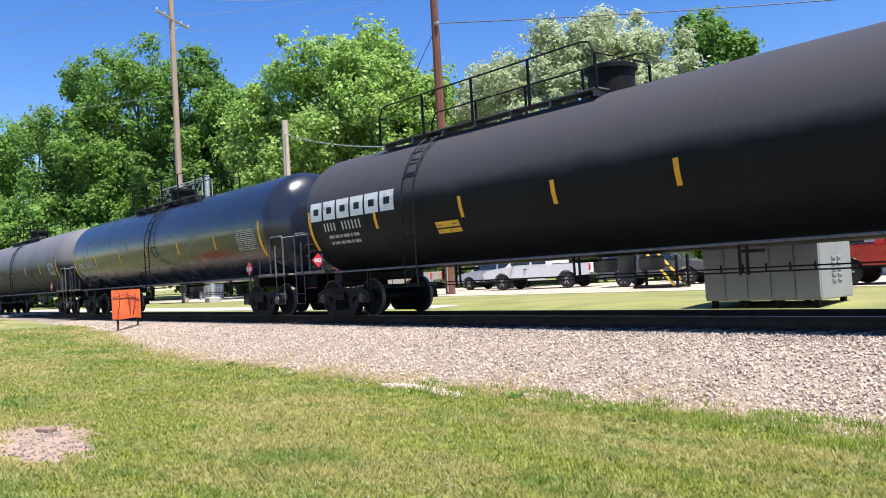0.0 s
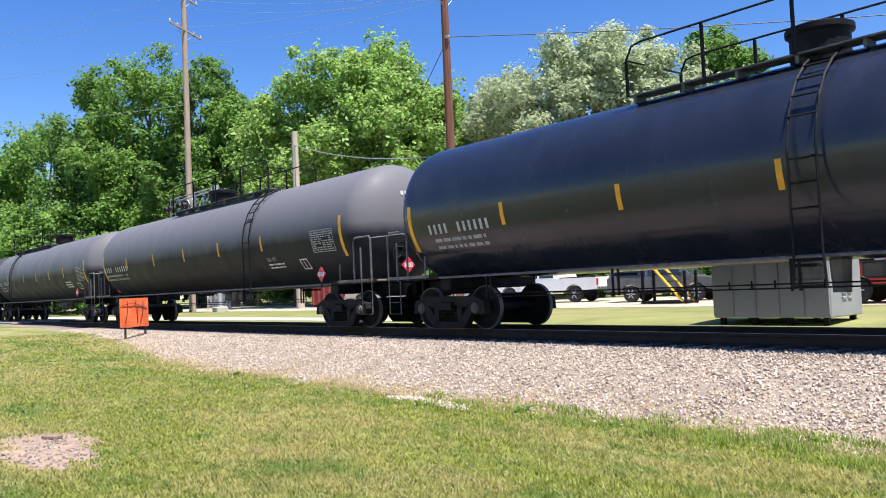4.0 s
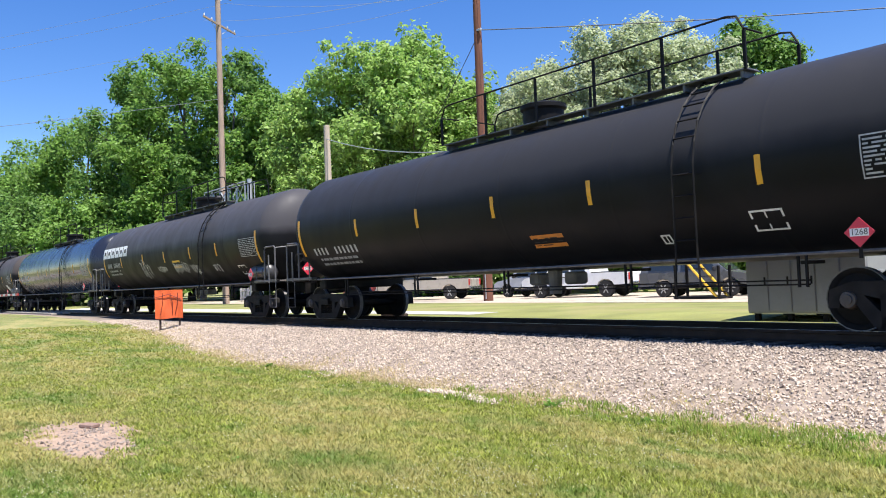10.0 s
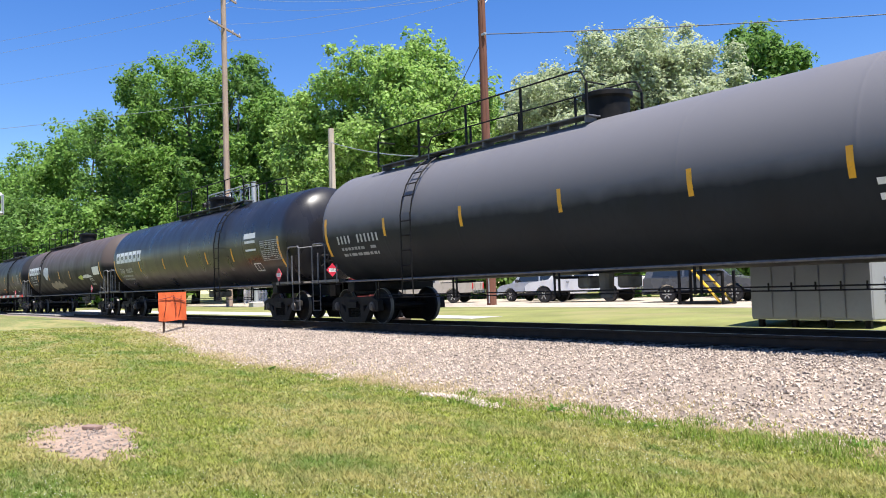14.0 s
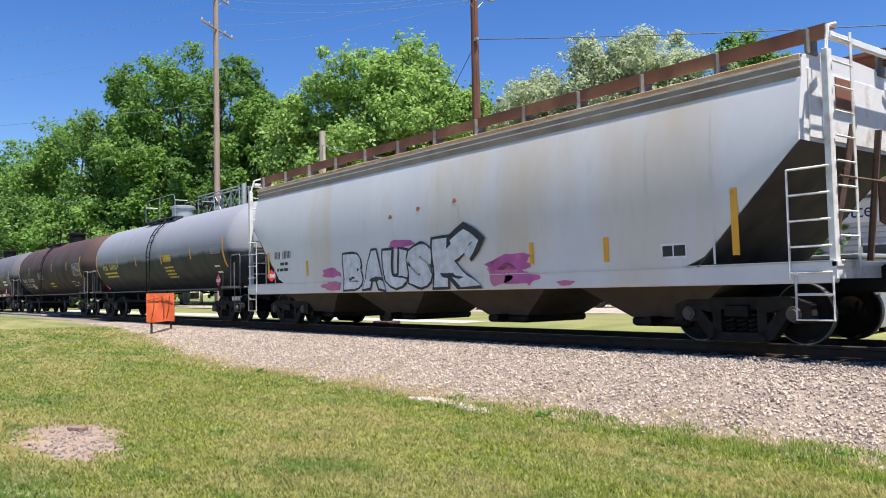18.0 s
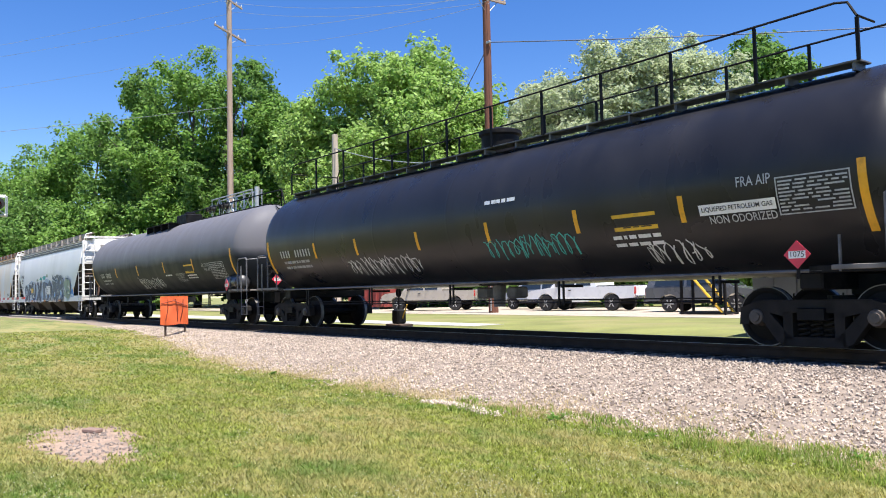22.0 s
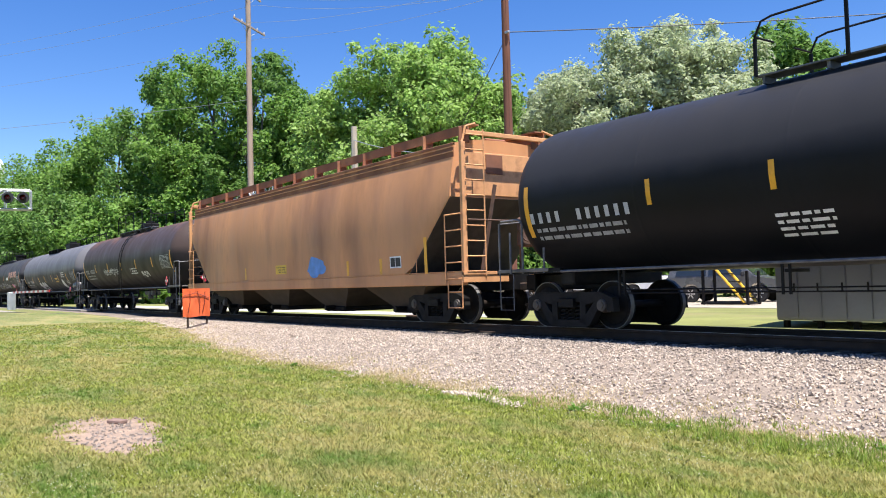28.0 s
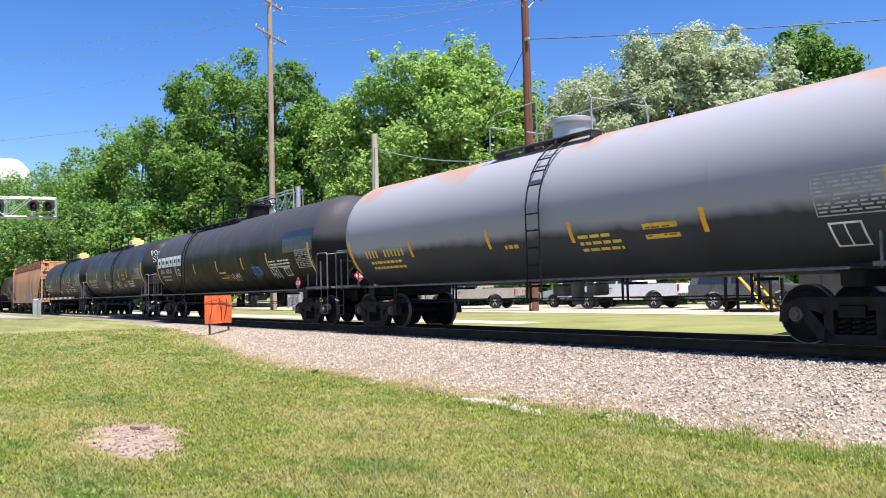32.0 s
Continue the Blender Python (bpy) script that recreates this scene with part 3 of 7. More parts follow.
def tank_mesh(x0, x1, mat):
    prof = [(x0 - HEAD, 0.001)]
    for k in range(1, 9):
        a = math.pi / 2 * k / 8
        prof.append((x0 - HEAD * math.cos(a), R_TANK * math.sin(a)))
    n = max(2, int((x1 - x0) / 2.6))
    prof += [(x0 + 0.1, R_TANK)]
    for k in range(1, n):
        x = x0 + (x1 - x0) * k / n
        prof += [(x - 0.07, R_TANK), (x - 0.02, R_TANK), (x, R_TANK + 0.003), (x + 0.02, R_TANK), (x + 0.07, R_TANK)]
    prof += [(x1 - 0.1, R_TANK)]
    for k in range(8, 0, -1):
        a = math.pi / 2 * k / 8
        prof.append((x1 + HEAD * math.cos(a), R_TANK * math.sin(a)))
    prof.append((x1 + HEAD, 0.001))
    return Shape().lathe(prof, "x", 64, at=(0, 0, Z_TANK), caps=False).mesh("tank", mat, True)


def tank_ladder(car, u, mat):
    s = Shape()
    arc = lambda v: on_tank(0, v, 0.09)[1:]
    for du in (-0.2, 0.2):
        s.tube([(u + du, *arc(v)) for v in (0.35, 0.7, 1.05, 1.4, 1.75, 2.05)], 0.02, 4)
        s.tube([(u + du * 1.15, -1.62, 0.68), (u + du, -1.62, 1.2), (u + du, -1.63, 2.6), (u + du, *arc(0.35))], 0.02, 4)
    for v in (0.45, 0.75, 1.05, 1.35, 1.65, 1.95):
        s.tube([(u - 0.2, *arc(v)), (u + 0.2, *arc(v))], 0.016, 4)
    for z in (0.72, 1.07, 1.42, 1.77, 2.12, 2.46):
        s.tube([(u - 0.2, -1.62, z), (u + 0.2, -1.62, z)], 0.016, 4)
    part("ladder", s, mat, car)


def top_gear(car, u0, u1, dome, kind, mat, long_rail=None):
    """The walkway along the crown with its rails, and the fittings housing."""
    top = Z_TANK + R_TANK
    s = Shape()
    for y in (0.62,) if long_rail else (-0.62, 0.62):
        s.box(((u0 + u1) / 2, y, top - 0.01), (u1 - u0, 0.36, 0.03), 0.006)
        for k in range(int((u1 - u0) / 1.0) + 1):
            s.box((u0 + 0.1 + k * (u1 - u0 - 0.2) / max(1, int((u1 - u0) / 1.0)), y, top - 0.08), (0.05, 0.3, 0.12))
    part("walkway", s, WORN_STEEL, car)
    r = Shape()
    n = max(2, round((u1 - u0) / 1.65))
    if long_rail:
        for i in range(4):
            u = u0 + 0.2 + (u1 - u0 - 0.4) * i / 3
            b = Shape().prism([(-1.0, top - 0.30), (-0.96, top - 0.30), (-0.45, top - 0.08), (-0.45, top - 0.03), (-1.0, top - 0.03)], u - 0.03, u + 0.03, axis="x")
            part("platform_bracket", b, BLACK_STEEL, car)
        part("side_platform", Shape().box(((u0 + u1) / 2, -0.78, top - 0.02), (u1 - u0, 0.42, 0.025)), BLACK_STEEL, car)
        part("running_board", Shape().box(((u1 + long_rail) / 2, 0.15, top + 0.05), (long_rail - u1, 0.5, 0.04), 0.01), BLACK_STEEL, car)
        k = int((long_rail - u1) / 1.7)
        for i in range(k + 1):
            u = u1 + (long_rail - u1) * i / k
            r.tube([(u, 0.45, top), (u, 0.45, top + 0.6)], 0.02, 5)
        r.tube([(u1 - 1.5, 0.45, top + 0.6), (long_rail, 0.45, top + 0.6), (long_rail + 0.3, 0.45, top - 0.1)], 0.025, 5)
    for y in () if long_rail else (-0.82, 0.82):
        for k in range(n + 1):
            u = u0 + (u1 - u0) * k / n
            lift = 0.62 if k in (0, n) else 0.88
            r.box((u, y, top + lift / 2 - 0.02), (0.025, 0.025, lift) if mat is GALV else (0.05, 0.035, lift))
        r.tube([(u0, y, top + 0.62), (u0 + 0.12, y, top + 0.84), (u0 + 0.3, y, top + 0.88), (u1 - 0.3, y, top + 0.88), (u1 - 0.12, y, top + 0.84), (u1, y, top + 0.62)], 0.012 if mat is GALV else 0.02, 5)
    for u in () if long_rail else (u0, u1):
        r.tube([(u, -0.82, top + 0.62), (u, -0.3, top + 0.62)], 0.018, 5)
        r.tube([(u, 0.82, top + 0.62), (u, 0.3, top + 0.62)], 0.018, 5)
    part("handrail", r, GALV if mat is GALV else BLACK_STEEL, car)
    d = Shape()
    if kind == "drum":
        d.lathe([(top - 0.1, 0.44), (top + 0.38, 0.44), (top + 0.42, 0.50), (top + 0.50, 0.50), (top + 0.54, 0.40), (top + 0.55, 0.02)], "z", 22, at=(dome, 0, 0))
    else:
        d.box((dome, 0, top + 0.16), (1.25 if long_rail else 0.8, 0.7, 0.42), 0.04)
        d.lathe([(top + 0.34, 0.24), (top + 0.46, 0.24), (top + 0.48, 0.18)], "z", 14, at=(dome + 0.1, 0, 0))
    part("fittings_housing", d, mat, car, smooth=True)


def running_bars(car, x0, x1, mat):
    """The pipes and rod along the bottom of the tank."""
    part("side_pipe", Shape().tube([(x0 - 1.2, -1.40, 1.12), (x1 + 1.2, -1.40, 1.12)], 0.026, 6), WORN_STEEL, car, "worn steel pipe along the tank's side")
    for z in (0.75, 0.69):
        part("brake_rod", Shape().tube([(x0 + 0.4, -1.38, z), (x1 - 0.4, -1.38, z)], 0.012, 5), mat, car)
    k = max(2, round((x1 - x0) / 3.3))
    for i in range(k + 1):
        x = x0 + 0.5 + (x1 - x0 - 1.0) * i / k
        s = Shape()
        for dx in (-0.06, 0.06):
            s.box((x + dx, -1.39, 0.9), (0.035, 0.03, 0.5))
        s.box((x, -1.1, 1.0), (0.07, 0.55, 0.05))
        part("rod_hanger", s, mat, car)
    b = Shape()
    c = (x0 + x1) / 2
    for d in (-0.55, 0.5):
        b.box((c + d, 0.1, 0.9), (0.34, 0.4, 0.26), 0.04)
    b.lathe([(0.58, 0.02), (0.58, 0.13), (1.1, 0.16)], "z", 12, at=(c, 0, 0))
    part("bottom_outlet", b, DECK_STEEL, car, "scuffed grey bottom outlet valve")


def text_mesh(words, size, mat):
    """Words in the built-in font as a flat mesh in the x, z plane, centred."""
    cu = bpy.data.curves.new("lettering", "FONT")
    cu.body, cu.size, cu.align_x, cu.align_y, cu.resolution_u = words, size, "CENTER", "CENTER", 3
    ob = bpy.data.objects.new("lettering", cu)
    scene.collection.objects.link(ob)
    bpy.context.view_layer.update()
    me = bpy.data.meshes.new_from_object(ob.evaluated_get(bpy.context.evaluated_depsgraph_get()))
    bpy.data.objects.remove(ob)
    me.transform(Matrix.Rotation(radians(90), 4, "X"))
    me.materials.clear()
    me.materials.append(mat)
    return me


UN_TEXT = {}


def placard(car, u, z, y=-1.6, s=0.2, words="1075", turn=0):
    if words not in UN_TEXT:
        UN_TEXT[words] = text_mesh(words, 0.115, BLACK_STENCIL)
    p = Shape().prism([(-s, 0), (0, -s), (s, 0), (0, s)], 0, 0.012)
    pl = part("placard", p, PLACARD_RED, car, "red diamond hazard placard", at=pose(u, y, z, 0, 0, turn))
    w = Shape().prism([(-s * 0.62, -s * 0.26), (s * 0.62, -s * 0.26), (s * 0.62, s * 0.26), (-s * 0.62, s * 0.26)], -0.004, -0.001)
    part("placard_band", w, PLACARD_WHITE, pl)
    part("placard_number", UN_TEXT[words], None, pl, at=pose(0, -0.006, 0))
    part("placard_holder", Shape().box((0, 0.02, 0), (s * 1.9, 0.012, 0.05)).box((0, 0.02, -s * 0.9), (0.05, 0.012, s * 1.6)), BLACK_STEEL, pl)


SPRAY = {
    "h": material("faint_white_spray", (0.33, 0.34, 0.36), 0.6, vary=0.3, scale=5), "w": material("white_spray", (0.62, 0.63, 0.65), 0.6, vary=0.2, scale=6), "y": material("lime_spray", (0.45, 0.50, 0.08), 0.6, vary=0.2, scale=6),
    "e": material("teal_spray", (0.05, 0.36, 0.33), 0.6, vary=0.2, scale=6), "o": material("orange_white_spray", (0.70, 0.38, 0.26), 0.6, vary=0.25, scale=5),
    "p": material("pink_spray", (0.55, 0.16, 0.28), 0.6, vary=0.2, scale=5), "b": material("blue_spray", (0.10, 0.26, 0.62), 0.6, vary=0.25, scale=5),
    "r": material("rust_red_spray", (0.45, 0.13, 0.06), 0.6, vary=0.2, scale=5), "s": material("silver_spray", (0.48, 0.49, 0.52), 0.45, vary=0.15, scale=5),
    "t": material("tan_overpaint", (0.30, 0.255, 0.20), 0.8, vary=0.25, scale=3), "k": material("black_spray", (0.02, 0.02, 0.026), 0.6, vary=0.3, scale=5),
    "d": material("slate_spray", (0.105, 0.125, 0.165), 0.6, vary=0.3, scale=4), "n": material("navy_spray", (0.045, 0.06, 0.11), 0.6, vary=0.3, scale=4), "l": material("light_blue_spray", (0.44, 0.54, 0.66), 0.6, vary=0.25, scale=3),
    "g": material("sage_spray", (0.30, 0.36, 0.27), 0.6, vary=0.2, scale=3), "m": material("magenta_spray", (0.50, 0.10, 0.32), 0.6, vary=0.3, scale=3),
}
DARK_PATCH = material("fresh_dark_paint", (0.013, 0.018, 0.034), 0.35, vary=0.2)


def rows_of_bars(s, surf, u0, v0, u1, v1, rows, seed, cover=0.8, thick=0.47):
    """Unreadable lines of small print."""
    rng = random.Random(seed)
    step = (v1 - v0) / rows
    for i in range(rows):
        u = u0
        while u < u1 - 0.05:
            w = min(rng.uniform(0.07, 0.28), u1 - u)
            if rng.random() < cover:
                patch(s, surf, u, v0 + step * (i + 0.25), u + w, v0 + step * (i + 0.25 + thick), 0.007)
            u += w + 0.045
    return s


def stuff(ob):
    ob["kind"] = "stuff"
    return ob


def outlined(car, letters, u0, v0, u1, v1, fill, rim, edge, n, bold=0.06, w=0.0, shear=0.0, surf=None, wob=0.035):
    """One sprayed letter: a dark edge, a pale rim and a filling, laid over one another."""
    off = 0.009 + 0.0045 * n
    for mat, grow, lift in ((edge, bold + 0.06 + w, 0.0), (rim, bold + 0.03 + w, 0.0015), (fill, bold, 0.003)):
        if mat:
            g = (grow - bold) * (v1 - v0)
            word(car, surf or on_sill, letters, u0 - g, v0 - g, u1 + g, v1 + g, SPRAY[mat], off + lift, grow, shear, wobble=wob, label="sprayed letter in " + {"w": "white", "k": "black", "n": "navy", "d": "slate", "l": "pale blue", "g": "sage green", "s": "silver"}[mat])


def add_bit(car, surf, bit, seed, st, words="1075"):
    """One marking on a car's near side, in metres along and up the side."""
    kind, *q = bit
    if kind == "K":
        placard(car, q[0], q[1], words=words)
        return
    if kind[0] == "X":
        mat = {"w": DIM_STENCIL, "g": GREY_STENCIL, "y": YELLOW_STENCIL, "k": BLACK_STENCIL}[kind[1]]
        word(car, surf, q[4], *q[:4], mat, 0.008, 0.008, 0.0, "stencilled lettering", "lettering")
        return
    if kind[0] == "S":
        word(car, surf, q[4], *q[:4], SPRAY[kind[1]], 0.010 + 0.0015 * (seed % 3), 0.045 if kind[1] == "o" else -0.006, 0.0 if kind[1] == "o" else 0.3, wobble=0.04 if kind[1] == "o" else 0.16)
        return
    u0, v0, u1, v1 = q
    s = Shape()
    if kind == "P":
        m, h = (v0 + v1) / 2, 0.46
        w = (u1 - u0) / 6
        for i in range(6):
            part("block_mark", ring_letter(Shape(), surf, u0 + i * w, m - h / 2, w * 0.88, h, 0.15, 0.007), WHITE_STENCIL, car, "white block of a big side marking")
    elif kind == "R":
        m = (v0 + v1) / 2
        w = (u1 - u0) / 11.2
        bars(s, surf, u0, m - 0.02, [w * 0.43] * 4 + [-w * 0.9] + [w * 0.43] * 6, 0.21, w * 0.57)
        stuff(part("stencilling", s, DIM_STENCIL if st is WHITE_STENCIL else st, car, "one row of stencilled marks"))
        s = Shape()
        rows_of_bars(s, surf, u0 + 0.1, m - 0.42, u1 - 0.2, m - 0.08, 2, seed, 0.95)
        stuff(part("small_stencilling", s, st if st is not WHITE_STENCIL else GREY_STENCIL, car, "two faded rows of small print"))
    elif kind in "YOWV":
        mat = {"Y": YELLOW_PANEL, "O": ORANGE_PANEL, "W": PLACARD_WHITE, "V": DARK_PATCH}[kind]
        ob = part("side_panel", patch(s, surf, u0, v0, u1, v1, 0.005), mat, car, {"Y": "yellow panel", "O": "orange panel", "W": "white patch", "V": "patch of fresh dark paint"}[kind])
        if kind in "YO":
            stuff(part("panel_print", rows_of_bars(Shape(), surf, u0 + 0.06, v0 + 0.03, u1 - 0.05, v1 - 0.03, 3, seed, 0.7, 0.25), BLACK_STENCIL, ob))
    elif kind == "D":
        for a in ((u0 - 0.04, v0 - 0.04, u1 + 0.04, v0 - 0.02), (u0 - 0.04, v1 + 0.02, u1 + 0.04, v1 + 0.04), (u0 - 0.04, v0 - 0.02, u0 - 0.02, v1 + 0.02), (u1 + 0.02, v0 - 0.02, u1 + 0.04, v1 + 0.02)):
            patch(s, surf, *a, 0.007)
        stuff(part("data_panel", rows_of_bars(s, surf, u0, v0, u1, v1, 9, seed, 0.95), DATA_STENCIL, car, "framed grey rows of stencilled data"))
    elif kind == "T":
        stuff(part("stencilled_text", rows_of_bars(s, surf, u0, v0, u1, v1, max(1, round((v1 - v0) / 0.13)), seed, 0.95), st, car, "faded rows of small print"))
    elif kind == "F":
        w = 0.035
        for a in ((u0, v0, u1, v0 + w), (u0, v1 - w, u1, v1), (u0, v0 + w, u0 + w, v1 - w), (u1 - w, v0 + w, u1, v1 - w), (u0 + (u1 - u0) * 0.45, v0 + w, u0 + (u1 - u0) * 0.45 + 0.025, v1 - w)):
            patch(s, surf, *a)
        if st is BLACK_STENCIL:
            part("stencil_field", patch(Shape(), surf, u0, v0, u1, v1, 0.004), BLACK_STENCIL, car, "black field of the inspection stencil")
        part("stencil_frame", s, WHITE_STENCIL, car, "white outlined inspection stencil")
    elif kind == "Gs":
        w = (u1 - u0) / 3
        for i, c in enumerate("aCe"):
            outlined(car, c, u0 + w * i + 0.04, v0 + 0.08, u0 + w * (i + 1) - 0.04, v1 - 0.08, "s", "", "k", i, 0.1, 0.0, surf=surf)
    elif kind[0] == "G":
        n = max(2, round((u1 - u0) / max(0.2, (v1 - v0) * 0.33)))
        part("graffiti", scrawl(s, surf, u0, v0, u1, v1, n, 0.028 if kind[1] not in "so" else 0.06, seed), SPRAY[kind[1]], car, "unreadable sprayed scrawl")
    elif kind[0] == "B":
        part("graffiti", blob(s, surf, (u0 + u1) / 2, (v0 + v1) / 2, (u1 - u0) / 2, (v1 - v0) / 2, 0.006, seed), SPRAY[kind[1]], car, "sprayed patch of paint")


DATA_STENCIL = material("light_grey_stencil", (0.38, 0.39, 0.41), 0.6, vary=0.25, scale=8)
ORANGE_PANEL = material("orange_panel", (0.62, 0.22, 0.03), 0.5, vary=0.15, dirt=(0.25, 0.12, 0.04), dirt_amount=0.3, dirt_scale=6)
CREAM = material("cream_yellow_cover", (0.72, 0.60, 0.22), 0.5, vary=0.1)
CARS = {}


def on_head(x1):
    """The trailing head's surface, by metres across and up from its middle."""
    def surf(a, b, off=0.006):
        q = min(0.999, (a * a + b * b) / R_TANK ** 2)
        return (x1 + HEAD * math.sqrt(1 - q) + off, a, Z_TANK + b)
    return surf


HEAD_DUST = material("brown_dusted_plate", (0.085, 0.072, 0.068), 0.85, vary=0.35, scale=3, dirt=(0.04, 0.034, 0.032), dirt_amount=0.5, dirt_scale=2)


def head_shield(car, x1):
    """The dusty plate over the lower half of the trailing head, with a black arched rim."""
    surf, n, m = on_head(x1), 24, 8
    rim = lambda a: 0.1 + 0.22 * math.cos(a * 2.4) - 0.5 * abs(a / 1.3) ** 3
    pts = [surf(a, b, 0.03) for a in [-1.25 + 2.5 * i / n for i in range(n + 1)] for b in [-0.85 + (rim(a) + 0.85) * j / m for j in range(m + 1)]]
    part("head_shield", Shape().add(pts, [(i * (m + 1) + j, (i + 1) * (m + 1) + j, (i + 1) * (m + 1) + j + 1, i * (m + 1) + j + 1) for i in range(n) for j in range(m)]), HEAD_DUST, car, "brown dusty plate over the lower head", smooth=True)
    part("shield_rim", Shape().tube([surf(a, rim(a), 0.035) for a in [-1.25 + 2.5 * i / n for i in range(n + 1)]], 0.035, 5), BLACK_STEEL, car)


def head_print(car, x1, st, seed):
    """Rows of print high on the trailing head."""
    surf = on_head(x1)
    s = Shape()
    bars(s, surf, -0.28, 0.66, [0.075] * 4 + [-0.05] + [0.075] * 6, 0.11, 0.035, 0.01)
    rows_of_bars(s, surf, -0.1, 0.36, 0.5, 0.62, 3, seed, 0.9)
    stuff(part("head_stencilling", s, DIM_STENCIL if st is WHITE_STENCIL else st, car, "white rows of print on the tank's head"))


def tank_car(k, xl, xr, paint, label, marks=(), bits=(), ladder=0.4, walkway=(-3.0, 3.0), dome=0.0, kind="drum", tape=None, stencil=None, reservoir=False, cover=None, words="1075", end_ladder=False, head_placard=True, inset=MARK_IN, shield=False, head_words=()):
    """One tank car; xl, xr are its end reflectors along the track when the clip begins. Marks and bits are (along, up the side)."""
    L = xr - xl
    car = thing("tank_car", label, "tank car", "cars of the freight train", at=((xl + xr) / 2, TRACK_Y, RAIL_Z))
    CARS[k] = (car, (xl + xr) / 2)
    x0, x1 = -L / 2 - min(0.07, inset), L / 2 + inset
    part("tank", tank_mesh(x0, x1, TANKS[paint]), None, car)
    for x, d in ((x0 - HEAD, -1), (x1 + HEAD, 1)):
        end_gear(car, x + d * 0.05, d, BLACK_STEEL, d > 0)
    add_truck(car, x0 + 0.72)
    add_truck(car, x1 - 1.05)
    tape = tape or YELLOW_TAPE
    name = "orange reflective strip" if tape is ORANGE_TAPE else "yellow reflective strip"
    lvl = marks[0][1] if marks else -0.3
    for u in (-L / 2, L / 2):
        part("reflector", patch(Shape(), on_tank, u - 0.06, lvl - 0.62, u + 0.06, lvl + 0.42), tape, car, name)
    for u, v in marks or [(-0.66 * L / 2, lvl), (-0.33 * L / 2, lvl), (0, lvl), (0.33 * L / 2, lvl), (0.66 * L / 2, lvl)]:
        part("reflector", patch(Shape(), on_tank, u - 0.05, v - 0.22, u + 0.05, v + 0.22), tape, car, name)
    if end_ladder:
        s = Shape()
        rung = lambda a, b: (x1 + 0.12 + HEAD * math.sqrt(max(0.02, 1 - (a * a + b * b) / R_TANK ** 2)), a, Z_TANK + b)
        steps = [1.5, 1.35, 1.1, 0.8, 0.5, 0.2, -0.1, -0.45, -0.8, -1.15]
        for a in (-0.05, 0.37):
            s.tube([rung(a, b) for b in steps], 0.022, 4)
        for b in steps[1:]:
            s.tube([rung(-0.05, b), rung(0.37, b)], 0.016, 4)
        part("ladder", s, BLACK_STEEL, car)
    else:
        tank_ladder(car, ladder, BLACK_STEEL)
    top_gear(car, walkway[0], walkway[1], dome, kind, cover or BLACK_STEEL, x1 - 0.3 if end_ladder and kind == "box" else None)
    running_bars(car, x0 + 1.9, x1 - 1.9, BLACK_STEEL)
    st = stencil or WHITE_STENCIL
    bits = list(bits) or [("R", -L / 2 + 0.6, -0.7, -L / 2 + 2.5, -0.35), ("D", L / 2 - 1.4, -0.6, L / 2 - 0.3, -0.1), ("K", L / 2 - 0.5, 1.38)]
    for i, bit in enumerate(bits):
        add_bit(car, on_tank, bit, k * 31 + i, st, words)
    head_print(car, x1, st, k + 50)
    if shield:
        head_shield(car, x1)
    for text, a0, b0, a1, b1 in head_words:
        word(car, on_head(x1), text, a0, b0, a1, b1, SPRAY["w"], 0.012, -0.018, label="white sprayed lettering", wobble=0.05)
    if head_placard:
        placard(car, x1 + HEAD + 0.2, 1.5, y=-0.35, words=words, turn=90, s=0.2)
    if reservoir:
        r = Shape().lathe([(-0.66, 0.03), (-0.63, 0.16), (-0.55, 0.23), (0.25, 0.23), (0.26, 0.245), (0.36, 0.245), (0.37, 0.23), (0.55, 0.23), (0.63, 0.16), (0.66, 0.03)], "x", 18, at=(x1 - 0.35, -1.2, 1.44))
        part("air_tank", r, RESERVOIR, car, "grey-black air reservoir", smooth=True)
    return car


HOPPER_SEC = [(1.536, 1.18), (1.545, 1.5), (1.556, 1.9), (1.565, 2.3), (1.56, 2.7), (1.53, 3.1), (1.475, 3.5), (1.415, 3.80), (1.395, 3.81), (1.395, 4.05), (1.405, 4.08), (1.405, 4.13), (0.8, 4.25), (0.0, 4.28)]


def on_hopper(u, z, off=0.006):
    for (a, za), (b, zb) in zip(HOPPER_SEC[:-1], HOPPER_SEC[1:]):
        if z <= zb:
            f = max(0.0, (z - za) / (zb - za))
            return (u, -(a + (b - a) * f) - off, z)
    return (u, -1.4 - off, z)


def on_sill(u, z, off=0.006):
    """Body side above, the side sill's plate below."""
    return on_hopper(u, max(z, 1.2), off)[:2] + (z,) if z > 1.2 else (u, -1.545 - off, z)


